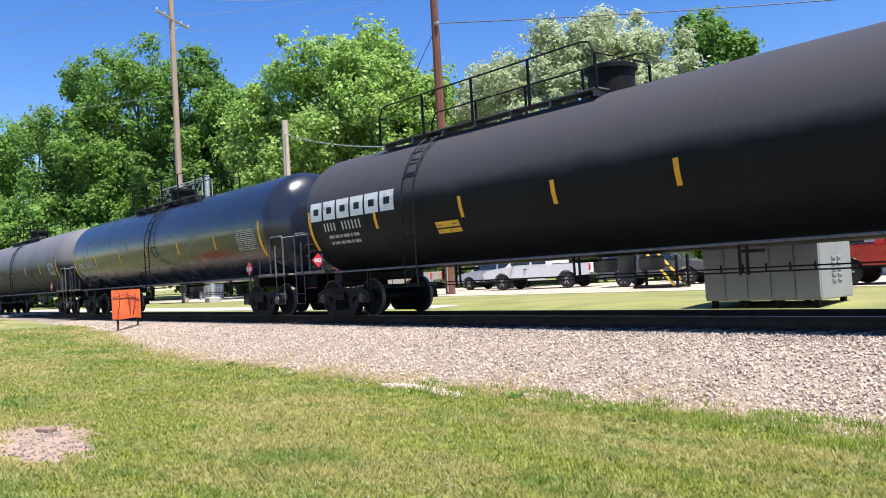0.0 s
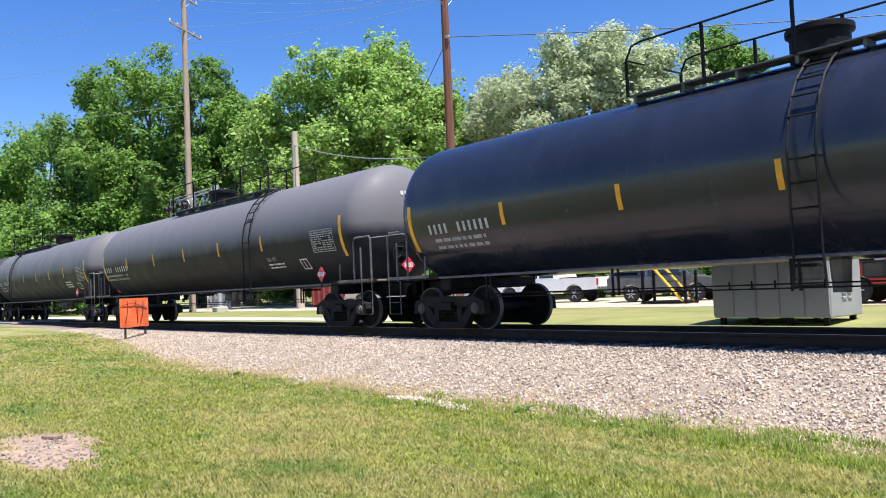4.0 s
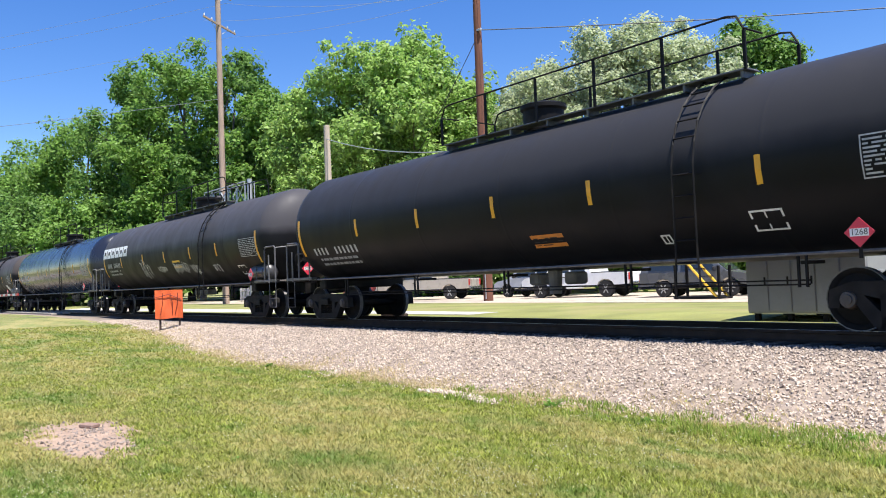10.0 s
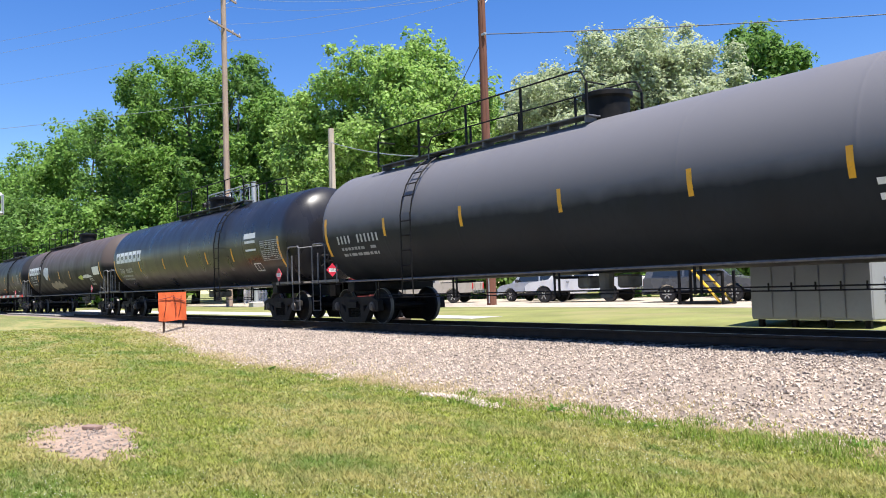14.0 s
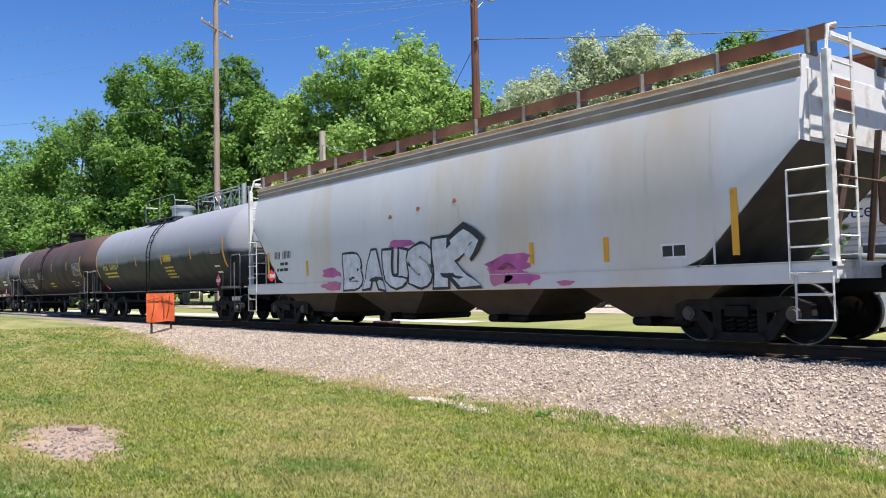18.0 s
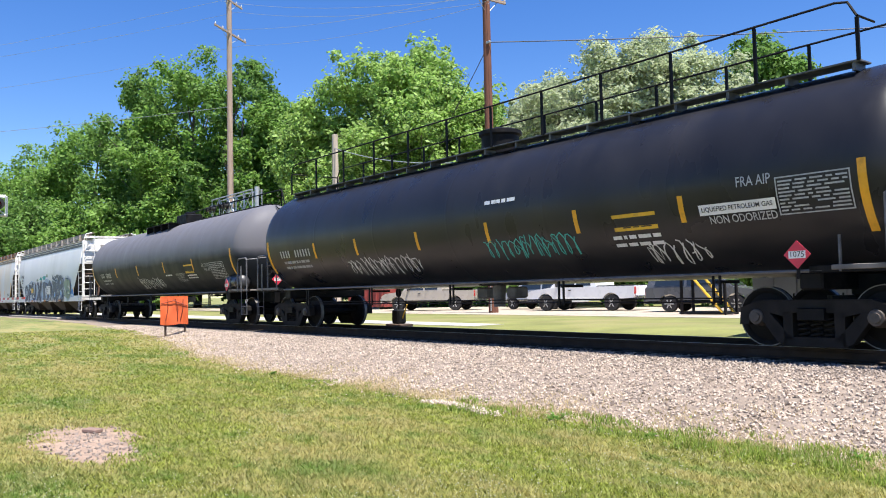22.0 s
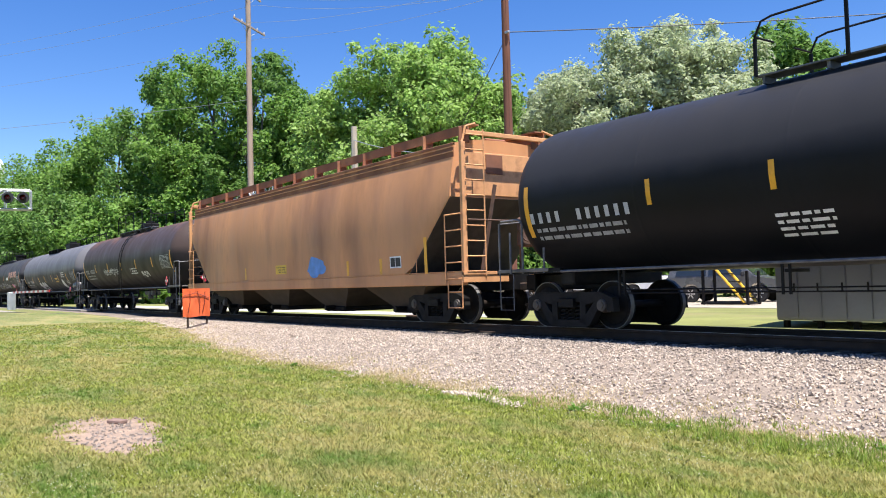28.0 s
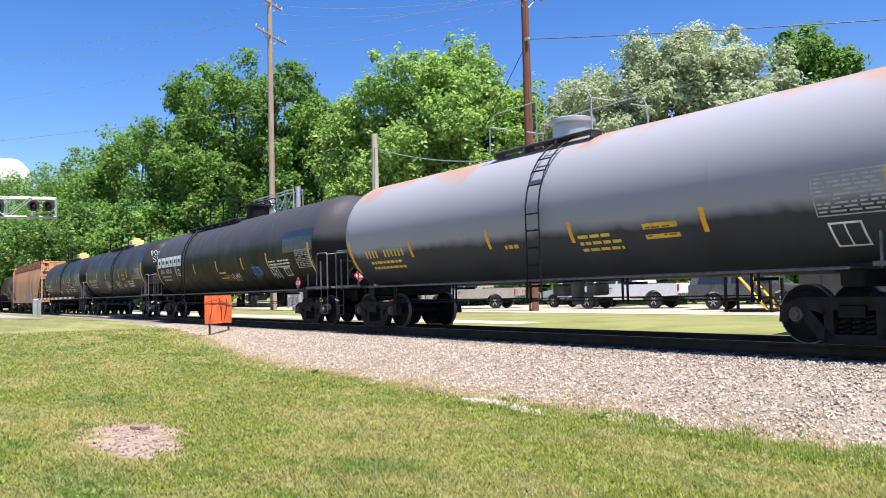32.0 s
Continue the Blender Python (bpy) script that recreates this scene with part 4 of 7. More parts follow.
def hopper_car(k, xa, xb, paint, rust, trim, band, label, marks=(), bits=(), eave=None):
    """A covered hopper between the couplings at xa and xb."""
    h = (xb - xa) / 2 - 0.62
    car = thing("hopper_car", label, "hopper car", "cars of the freight train", at=((xa + xb) / 2, TRACK_Y, RAIL_Z))
    CARS[k] = (car, (xa + xb) / 2)
    ring = [(-a, z) for a, z in HOPPER_SEC] + [(a, z) for a, z in HOPPER_SEC[-2::-1]]
    n = len(ring)
    e = h - 0.42
    bracket = DECK_STEEL if eave else rust
    st = [-e + 2 * e * i / 44 for i in range(45)]
    floor = lambda x: max(1.18, 2.9 - (e - abs(x)) * 0.98)
    pts = [(x, a * (1 if z >= floor(x) else max(0.9, 1 - 0.03 * (floor(x) - z))), max(z, floor(x))) for x in st for a, z in ring]
    fcs = [(i * n + j, i * n + j + 1, (i + 1) * n + j + 1, (i + 1) * n + j) for i in range(44) for j in range(n - 1)]
    fcs += [(i * n, (i + 1) * n, (i + 1) * n + n - 1, i * n + n - 1) for i in range(44)]
    fcs += [tuple(range(n)), tuple(range(44 * n, 45 * n))]
    part("body", Shape().add(pts, fcs), paint, car, smooth=True)
    for y in (-1.5, 1.5):
        part("side_sill", Shape().box((0, y * 0.983, 1.05), (2 * h, 0.14, 0.3), 0.02), paint, car)
        part("sill_lip", Shape().box((0, y * 1.022, 1.205), (2 * h, 0.04, 0.012)), trim, car)
        part("roof_edge", Shape().box((0, y * 0.925, 4.11), (2 * e, 0.06, 0.07), 0.01), eave or rust, car)
        # added strip; its dark colour stands in for the shadow below the eave
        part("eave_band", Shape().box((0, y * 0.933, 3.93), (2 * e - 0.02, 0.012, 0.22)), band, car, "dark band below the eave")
        for z in (4.05, 3.945):
            part("roof_stripe", Shape().box((0, y * 0.944, z), (2 * e - 0.02, 0.022, 0.022)), trim, car)
    for y in (-1.0, 1.0):
        part("running_board", Shape().box((0, y, 4.54), (2 * e + 0.5, 0.3, 0.03)).box((0, y * 1.16, 4.43), (2 * e + 0.5, 0.03, 0.2)), rust, car)
    for i in range(13):
        x = -e + 2 * e * i / 12
        for y in (-1.02, 1.02):
            part("board_bracket", Shape().box((x, y * 1.08, 4.34), (0.05, 0.3, 0.36), 0.01), bracket, car)
    for i in range(10):
        part("hatch_cover", Shape().box((-e + 0.9 + (2 * e - 1.8) * i / 9, 0, 4.31), (1.5, 0.62, 0.1), 0.03), rust, car)
    for i in range(13):
        x = -e + 1.4 + (2 * e - 2.8) * i / 12
        part("side_seam", patch(Shape(), on_hopper, x - 0.02, 1.22, x + 0.02, 3.64, 0.004), paint, car)
    for i in range(4):
        x = (i - 1.5) * (2 * h - 5.2) / 3.4
        b = Shape()
        w = (2 * h - 5.2) / 6.8
        b.add([(x - w, -1.42, 1.18), (x + w, -1.42, 1.18), (x + w, 1.42, 1.18), (x - w, 1.42, 1.18), (x - 0.58, -0.85, 0.36), (x + 0.58, -0.85, 0.36), (x + 0.58, 0.85, 0.36), (x - 0.58, 0.85, 0.36)],
              [(0, 1, 5, 4), (1, 2, 6, 5), (2, 3, 7, 6), (3, 0, 4, 7), (4, 5, 6, 7), (3, 2, 1, 0)])
        bay = part("hopper_bay", b, BAY_RUST, car, "rusty funnel-shaped discharge bay")
        part("outlet_gate", Shape().box((x, 0, 0.3), (1.2, 1.8, 0.16), 0.04).tube([(x, -1.2, 0.33), (x, 1.2, 0.33)], 0.07, 8), BLACK_STEEL, bay)
    for d in (-1, 1):
        slope = [(d * (e + 0.012), 2.9), (d * (e - 1.755 + 0.012), 1.17), (d * (e - 1.755 + 0.03), 1.15), (d * (e + 0.03), 2.9)]
        # thin plate whose dark brown holds the slope's shade as well as grime
        part("slope_sheet", Shape().prism(slope, -1.54, 1.54), SLOPE_SHADE_GRIME, car, "grimy brown sloping end sheet")
        xe = d * h
        part("center_sill", Shape().box((xe - d * 1.3, 0, 0.95), (3.0, 0.5, 0.4), 0.03), BLACK_STEEL, car)
        part("coupler", COUPLER, None, car, at=pose(xe + d * 0.1, 0, 0, 0, 0, 0 if d > 0 else 180))
        part("end_platform", Shape().box((xe - d * 0.12, 0, 1.16), (0.34, 3.1, 0.06)).box((xe, 0, 1.08), (0.06, 3.1, 0.24)), trim, car)
        part("end_panel", Shape().box((d * (e + 0.01), 0, 3.46), (0.03, 2.5, 1.0), 0.01), trim, car)
        part("end_grille", Shape().box((d * (e + 0.03), -0.25, 3.7), (0.03, 0.5, 0.45), 0.005), rust, car)
        f = Shape()
        for y in (-1.46, 1.46):
            f.box((xe - d * 0.03, y, 2.6), (0.10, 0.12, 3.0), 0.01)
            f.tube([(xe - d * 0.03, y, 4.05), (xe - d * 0.05, y * 0.92, 4.45), (xe - d * 0.1, y * 0.7, 4.55)], 0.03, 6)
        f.box((xe - d * 0.05, 0, 4.32), (0.08, 2.7, 0.10), 0.01)
        part("end_frame", f, trim, car)
        lad = Shape()
        for x in (0, -d * 0.62):
            if x:
                lad.tube([(xe + x, -1.56, 0.95), (xe + x, -1.56, 2.5)], 0.018, 4)
        for i in range(5):
            z = 1.05 + 0.36 * i
            lad.tube([(xe - d * 0.02, -1.56, z), (xe - d * 0.62, -1.56, z)], 0.016, 4)
        part("side_ladder", lad, trim, car)
        lad = Shape()
        lad.tube([(xe + d * 0.05, -0.92, 1.1), (xe + d * 0.05, -0.92, 4.4)], 0.022, 4)
        for i in range(10):
            z = 1.2 + 0.34 * i
            lad.tube([(xe + d * 0.05, -0.92, z), (xe + d * 0.05, -1.44, z)], 0.016, 4)
        part("end_ladder", lad, trim, car)
        rail = Shape()
        rail.tube([(xe + d * 0.05, -1.4, 2.35), (xe + d * 0.05, 1.4, 2.35)], 0.02, 5)
        rail.tube([(xe - d * 0.5, -0.6, 1.2), (xe - d * 0.2, -0.4, 3.2)], 0.05, 6)
        rail.tube([(xe - d * 0.5, 0.6, 1.2), (xe - d * 0.2, 0.4, 3.2)], 0.05, 6)
        part("end_rail", rail, BRAKE_RUST, car)
        st_ = Shape()
        for z in (0.4, 0.75):
            st_.tube([(xe - d * 0.02, -1.55, 1.0), (xe - d * 0.02, -1.55, z), (xe - d * 0.55, -1.55, z), (xe - d * 0.55, -1.55, 1.0)], 0.02, 4)
        part("step", st_, trim, car)
        add_truck(car, d * (h - 1.75))
        if d > 0:
            b = Shape()
            b.tube([(xe + 0.1, 0.35 + 0.28 * math.cos(a), 2.15 + 0.28 * math.sin(a)) for a in [2 * math.pi * i / 18 for i in range(19)]], 0.018, 5)
            part("brake_wheel", b, BRAKE_RUST, car)
            part("brake_housing", Shape().box((xe - 0.05, 0.35, 2.1), (0.22, 0.4, 0.7), 0.05), BRAKE_RUST, car)
    for u, v, w in marks:
        part("reflector", patch(Shape(), on_hopper, u - 0.06, v, u + 0.06, v + w), YELLOW_TAPE, car, "yellow reflective strip")
    for i, bit in enumerate(bits):
        add_bit(car, on_sill, bit, k * 31 + i, BLACK_STENCIL)
    return car


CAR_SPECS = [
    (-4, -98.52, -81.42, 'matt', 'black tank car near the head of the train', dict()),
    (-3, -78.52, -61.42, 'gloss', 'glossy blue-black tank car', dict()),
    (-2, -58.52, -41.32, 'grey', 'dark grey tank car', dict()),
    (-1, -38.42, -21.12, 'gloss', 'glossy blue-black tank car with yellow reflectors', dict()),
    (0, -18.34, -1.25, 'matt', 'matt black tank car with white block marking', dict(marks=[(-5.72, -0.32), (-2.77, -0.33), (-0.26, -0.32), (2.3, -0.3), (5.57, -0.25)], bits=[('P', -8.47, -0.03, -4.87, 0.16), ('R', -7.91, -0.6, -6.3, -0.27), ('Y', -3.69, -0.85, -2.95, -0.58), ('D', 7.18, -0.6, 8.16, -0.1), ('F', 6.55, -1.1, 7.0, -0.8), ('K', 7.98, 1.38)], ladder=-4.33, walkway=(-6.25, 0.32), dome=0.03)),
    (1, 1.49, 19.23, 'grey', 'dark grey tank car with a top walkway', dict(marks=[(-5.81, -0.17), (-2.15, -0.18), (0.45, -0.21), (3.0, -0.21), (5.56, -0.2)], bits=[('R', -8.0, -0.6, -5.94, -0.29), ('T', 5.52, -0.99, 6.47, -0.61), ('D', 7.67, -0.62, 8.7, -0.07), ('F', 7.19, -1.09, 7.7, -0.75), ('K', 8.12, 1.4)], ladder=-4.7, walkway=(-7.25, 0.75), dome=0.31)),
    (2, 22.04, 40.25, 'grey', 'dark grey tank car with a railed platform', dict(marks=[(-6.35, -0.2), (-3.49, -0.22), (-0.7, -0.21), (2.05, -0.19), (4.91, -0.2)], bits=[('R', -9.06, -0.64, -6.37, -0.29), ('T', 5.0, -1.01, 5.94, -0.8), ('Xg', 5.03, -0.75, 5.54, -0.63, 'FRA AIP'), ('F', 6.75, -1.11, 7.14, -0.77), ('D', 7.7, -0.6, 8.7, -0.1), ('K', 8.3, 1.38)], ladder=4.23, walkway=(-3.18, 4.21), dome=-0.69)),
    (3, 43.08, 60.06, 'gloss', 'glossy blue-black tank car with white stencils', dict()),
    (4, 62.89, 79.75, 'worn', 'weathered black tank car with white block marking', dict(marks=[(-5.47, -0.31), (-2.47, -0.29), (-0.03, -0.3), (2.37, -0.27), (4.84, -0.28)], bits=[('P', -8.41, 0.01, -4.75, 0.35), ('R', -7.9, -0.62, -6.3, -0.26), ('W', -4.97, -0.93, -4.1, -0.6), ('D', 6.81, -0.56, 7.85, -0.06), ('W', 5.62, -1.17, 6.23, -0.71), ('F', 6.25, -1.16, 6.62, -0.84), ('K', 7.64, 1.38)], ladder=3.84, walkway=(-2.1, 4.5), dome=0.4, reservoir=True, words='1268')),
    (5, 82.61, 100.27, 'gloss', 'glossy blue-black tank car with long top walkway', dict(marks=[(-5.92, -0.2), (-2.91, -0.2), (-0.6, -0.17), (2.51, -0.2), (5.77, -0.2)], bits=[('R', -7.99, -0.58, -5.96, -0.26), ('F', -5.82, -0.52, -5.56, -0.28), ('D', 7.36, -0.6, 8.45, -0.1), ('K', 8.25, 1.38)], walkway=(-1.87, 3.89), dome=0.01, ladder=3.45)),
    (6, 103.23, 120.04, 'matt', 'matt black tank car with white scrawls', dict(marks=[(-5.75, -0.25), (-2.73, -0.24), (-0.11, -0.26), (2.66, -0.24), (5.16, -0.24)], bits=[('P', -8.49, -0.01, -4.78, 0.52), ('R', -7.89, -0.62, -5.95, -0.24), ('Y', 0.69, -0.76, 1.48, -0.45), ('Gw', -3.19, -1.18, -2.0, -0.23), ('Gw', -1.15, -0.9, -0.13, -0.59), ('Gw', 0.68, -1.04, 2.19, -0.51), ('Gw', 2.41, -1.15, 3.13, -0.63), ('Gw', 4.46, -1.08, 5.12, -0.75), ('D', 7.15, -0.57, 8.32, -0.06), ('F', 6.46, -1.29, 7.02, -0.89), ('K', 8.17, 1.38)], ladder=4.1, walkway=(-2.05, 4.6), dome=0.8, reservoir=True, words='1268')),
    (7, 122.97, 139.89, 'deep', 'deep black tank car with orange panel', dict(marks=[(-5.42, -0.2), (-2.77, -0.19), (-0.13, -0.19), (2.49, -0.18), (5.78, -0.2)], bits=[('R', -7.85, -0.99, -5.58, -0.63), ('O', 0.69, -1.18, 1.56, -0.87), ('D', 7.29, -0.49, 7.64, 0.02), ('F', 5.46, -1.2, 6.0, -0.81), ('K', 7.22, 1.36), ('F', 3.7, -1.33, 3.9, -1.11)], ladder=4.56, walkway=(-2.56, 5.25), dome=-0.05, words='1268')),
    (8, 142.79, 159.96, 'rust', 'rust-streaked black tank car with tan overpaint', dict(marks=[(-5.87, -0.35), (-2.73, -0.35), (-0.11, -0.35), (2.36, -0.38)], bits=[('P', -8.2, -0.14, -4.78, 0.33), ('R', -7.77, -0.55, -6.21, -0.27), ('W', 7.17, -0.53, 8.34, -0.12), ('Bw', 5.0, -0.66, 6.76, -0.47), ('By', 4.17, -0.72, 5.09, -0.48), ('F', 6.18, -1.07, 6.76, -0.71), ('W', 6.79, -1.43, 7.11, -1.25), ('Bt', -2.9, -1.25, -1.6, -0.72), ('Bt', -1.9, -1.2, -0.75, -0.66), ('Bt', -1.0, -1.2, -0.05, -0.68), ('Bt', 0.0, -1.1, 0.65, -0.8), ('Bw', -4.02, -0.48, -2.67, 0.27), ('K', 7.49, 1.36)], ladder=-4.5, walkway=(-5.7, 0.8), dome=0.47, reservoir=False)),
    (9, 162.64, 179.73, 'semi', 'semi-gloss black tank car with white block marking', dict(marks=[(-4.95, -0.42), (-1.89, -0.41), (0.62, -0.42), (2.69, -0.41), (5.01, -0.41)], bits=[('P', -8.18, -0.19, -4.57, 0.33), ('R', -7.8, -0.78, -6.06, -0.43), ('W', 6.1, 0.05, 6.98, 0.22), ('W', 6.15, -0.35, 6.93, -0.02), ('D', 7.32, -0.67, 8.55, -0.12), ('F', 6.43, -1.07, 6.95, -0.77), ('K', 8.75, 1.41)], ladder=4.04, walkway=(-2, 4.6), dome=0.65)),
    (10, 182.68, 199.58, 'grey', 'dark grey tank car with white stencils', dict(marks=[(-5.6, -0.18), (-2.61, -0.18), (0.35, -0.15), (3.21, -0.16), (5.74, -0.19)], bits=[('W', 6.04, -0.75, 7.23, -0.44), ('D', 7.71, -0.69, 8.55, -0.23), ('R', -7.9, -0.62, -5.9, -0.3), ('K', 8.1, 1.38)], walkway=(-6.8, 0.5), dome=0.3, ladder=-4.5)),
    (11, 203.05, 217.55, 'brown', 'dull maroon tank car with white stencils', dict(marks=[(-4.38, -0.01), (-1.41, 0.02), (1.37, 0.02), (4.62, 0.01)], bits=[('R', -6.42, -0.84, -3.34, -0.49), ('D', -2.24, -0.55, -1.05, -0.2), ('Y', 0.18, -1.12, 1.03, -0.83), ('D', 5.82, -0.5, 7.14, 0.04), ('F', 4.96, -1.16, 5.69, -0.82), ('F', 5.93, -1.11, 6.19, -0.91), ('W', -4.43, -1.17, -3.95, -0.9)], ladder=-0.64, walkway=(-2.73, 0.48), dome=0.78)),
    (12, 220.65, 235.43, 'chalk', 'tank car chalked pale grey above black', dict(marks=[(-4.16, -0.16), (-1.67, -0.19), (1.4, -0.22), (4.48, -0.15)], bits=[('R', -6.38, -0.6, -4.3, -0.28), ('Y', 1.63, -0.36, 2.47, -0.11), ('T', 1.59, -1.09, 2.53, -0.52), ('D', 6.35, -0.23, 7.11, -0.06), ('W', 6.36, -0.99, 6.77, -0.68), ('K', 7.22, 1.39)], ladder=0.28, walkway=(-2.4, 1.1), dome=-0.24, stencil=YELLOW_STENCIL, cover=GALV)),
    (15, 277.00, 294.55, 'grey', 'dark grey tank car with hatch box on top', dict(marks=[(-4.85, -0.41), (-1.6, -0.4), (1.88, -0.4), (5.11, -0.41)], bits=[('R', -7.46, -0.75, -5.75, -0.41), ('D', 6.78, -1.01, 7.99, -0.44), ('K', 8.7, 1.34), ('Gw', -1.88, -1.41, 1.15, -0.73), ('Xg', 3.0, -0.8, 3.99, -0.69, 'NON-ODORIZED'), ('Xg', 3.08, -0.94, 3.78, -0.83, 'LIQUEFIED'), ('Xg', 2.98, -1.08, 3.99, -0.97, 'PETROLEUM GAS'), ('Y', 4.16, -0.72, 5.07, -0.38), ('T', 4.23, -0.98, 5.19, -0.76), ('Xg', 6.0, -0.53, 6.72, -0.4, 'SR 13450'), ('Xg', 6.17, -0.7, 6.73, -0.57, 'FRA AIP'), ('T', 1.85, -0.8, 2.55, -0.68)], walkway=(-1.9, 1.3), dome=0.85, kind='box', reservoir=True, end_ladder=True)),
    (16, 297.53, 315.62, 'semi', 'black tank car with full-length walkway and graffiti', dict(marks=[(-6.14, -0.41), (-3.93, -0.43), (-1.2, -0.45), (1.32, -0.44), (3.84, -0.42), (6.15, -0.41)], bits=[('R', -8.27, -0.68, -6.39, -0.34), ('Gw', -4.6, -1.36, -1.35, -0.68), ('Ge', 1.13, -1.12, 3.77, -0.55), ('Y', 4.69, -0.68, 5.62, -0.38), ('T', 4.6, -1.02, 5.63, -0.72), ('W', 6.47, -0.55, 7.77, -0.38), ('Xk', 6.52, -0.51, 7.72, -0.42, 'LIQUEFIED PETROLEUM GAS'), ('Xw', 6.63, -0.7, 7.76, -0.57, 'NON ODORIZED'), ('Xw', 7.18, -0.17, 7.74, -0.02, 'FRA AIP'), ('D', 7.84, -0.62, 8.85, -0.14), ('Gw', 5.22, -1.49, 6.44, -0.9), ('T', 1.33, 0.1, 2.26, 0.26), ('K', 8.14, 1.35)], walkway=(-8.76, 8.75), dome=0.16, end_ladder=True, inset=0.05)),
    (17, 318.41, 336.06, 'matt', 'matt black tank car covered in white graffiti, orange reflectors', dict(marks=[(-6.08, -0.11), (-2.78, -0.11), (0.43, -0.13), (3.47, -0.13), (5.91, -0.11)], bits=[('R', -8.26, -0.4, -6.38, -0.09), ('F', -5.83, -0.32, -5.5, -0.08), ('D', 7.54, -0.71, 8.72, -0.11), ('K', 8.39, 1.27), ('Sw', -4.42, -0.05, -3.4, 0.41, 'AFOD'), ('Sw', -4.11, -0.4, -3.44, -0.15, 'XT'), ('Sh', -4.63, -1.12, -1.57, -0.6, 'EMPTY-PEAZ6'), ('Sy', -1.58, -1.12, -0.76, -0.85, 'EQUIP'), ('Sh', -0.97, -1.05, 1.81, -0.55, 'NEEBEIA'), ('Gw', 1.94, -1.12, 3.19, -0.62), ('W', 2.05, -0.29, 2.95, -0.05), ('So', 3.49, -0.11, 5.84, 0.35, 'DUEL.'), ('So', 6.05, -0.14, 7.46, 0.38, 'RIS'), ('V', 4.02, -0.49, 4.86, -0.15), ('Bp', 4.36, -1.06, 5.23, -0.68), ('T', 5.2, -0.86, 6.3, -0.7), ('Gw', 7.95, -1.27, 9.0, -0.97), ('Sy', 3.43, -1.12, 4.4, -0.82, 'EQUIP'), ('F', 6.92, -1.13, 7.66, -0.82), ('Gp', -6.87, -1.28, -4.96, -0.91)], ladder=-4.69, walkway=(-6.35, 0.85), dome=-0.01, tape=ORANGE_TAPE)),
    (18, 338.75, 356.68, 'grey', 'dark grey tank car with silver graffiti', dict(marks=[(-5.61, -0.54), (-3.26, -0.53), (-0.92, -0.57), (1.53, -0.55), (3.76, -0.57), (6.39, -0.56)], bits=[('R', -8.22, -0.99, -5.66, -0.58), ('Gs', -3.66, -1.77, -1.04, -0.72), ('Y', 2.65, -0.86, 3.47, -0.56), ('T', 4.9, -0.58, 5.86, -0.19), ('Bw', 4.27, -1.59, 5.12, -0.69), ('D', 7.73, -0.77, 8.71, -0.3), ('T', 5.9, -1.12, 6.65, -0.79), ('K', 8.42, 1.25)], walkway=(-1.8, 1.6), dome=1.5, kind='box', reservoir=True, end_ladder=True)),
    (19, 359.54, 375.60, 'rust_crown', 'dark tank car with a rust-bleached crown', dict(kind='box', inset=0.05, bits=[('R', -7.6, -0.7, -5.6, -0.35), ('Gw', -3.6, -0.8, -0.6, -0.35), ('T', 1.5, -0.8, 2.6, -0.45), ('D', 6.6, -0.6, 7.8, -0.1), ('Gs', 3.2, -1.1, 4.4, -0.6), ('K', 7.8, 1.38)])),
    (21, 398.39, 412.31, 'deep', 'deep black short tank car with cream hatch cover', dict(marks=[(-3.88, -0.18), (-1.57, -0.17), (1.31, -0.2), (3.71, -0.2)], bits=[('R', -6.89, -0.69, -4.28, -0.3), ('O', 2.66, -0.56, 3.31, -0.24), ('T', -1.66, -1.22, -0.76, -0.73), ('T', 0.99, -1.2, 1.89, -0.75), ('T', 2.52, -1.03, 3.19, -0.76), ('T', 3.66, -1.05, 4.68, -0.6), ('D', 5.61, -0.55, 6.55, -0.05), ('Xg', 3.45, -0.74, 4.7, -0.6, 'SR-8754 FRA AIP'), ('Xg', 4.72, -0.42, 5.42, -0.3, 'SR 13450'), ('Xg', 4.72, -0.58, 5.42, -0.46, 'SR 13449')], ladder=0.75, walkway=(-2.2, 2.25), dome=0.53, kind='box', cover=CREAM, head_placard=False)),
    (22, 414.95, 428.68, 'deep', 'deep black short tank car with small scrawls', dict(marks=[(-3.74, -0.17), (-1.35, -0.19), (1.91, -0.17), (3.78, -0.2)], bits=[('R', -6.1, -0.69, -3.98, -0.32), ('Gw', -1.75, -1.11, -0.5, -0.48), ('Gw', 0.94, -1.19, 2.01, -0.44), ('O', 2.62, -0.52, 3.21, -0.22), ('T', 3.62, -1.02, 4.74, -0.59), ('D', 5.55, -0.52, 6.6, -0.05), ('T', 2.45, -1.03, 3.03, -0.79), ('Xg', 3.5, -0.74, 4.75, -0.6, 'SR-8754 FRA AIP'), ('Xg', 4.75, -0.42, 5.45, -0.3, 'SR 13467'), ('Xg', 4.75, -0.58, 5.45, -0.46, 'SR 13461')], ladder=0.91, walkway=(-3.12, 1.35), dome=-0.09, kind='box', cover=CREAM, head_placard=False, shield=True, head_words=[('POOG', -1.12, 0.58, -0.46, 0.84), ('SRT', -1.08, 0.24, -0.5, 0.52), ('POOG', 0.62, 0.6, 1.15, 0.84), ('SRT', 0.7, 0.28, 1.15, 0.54)])),
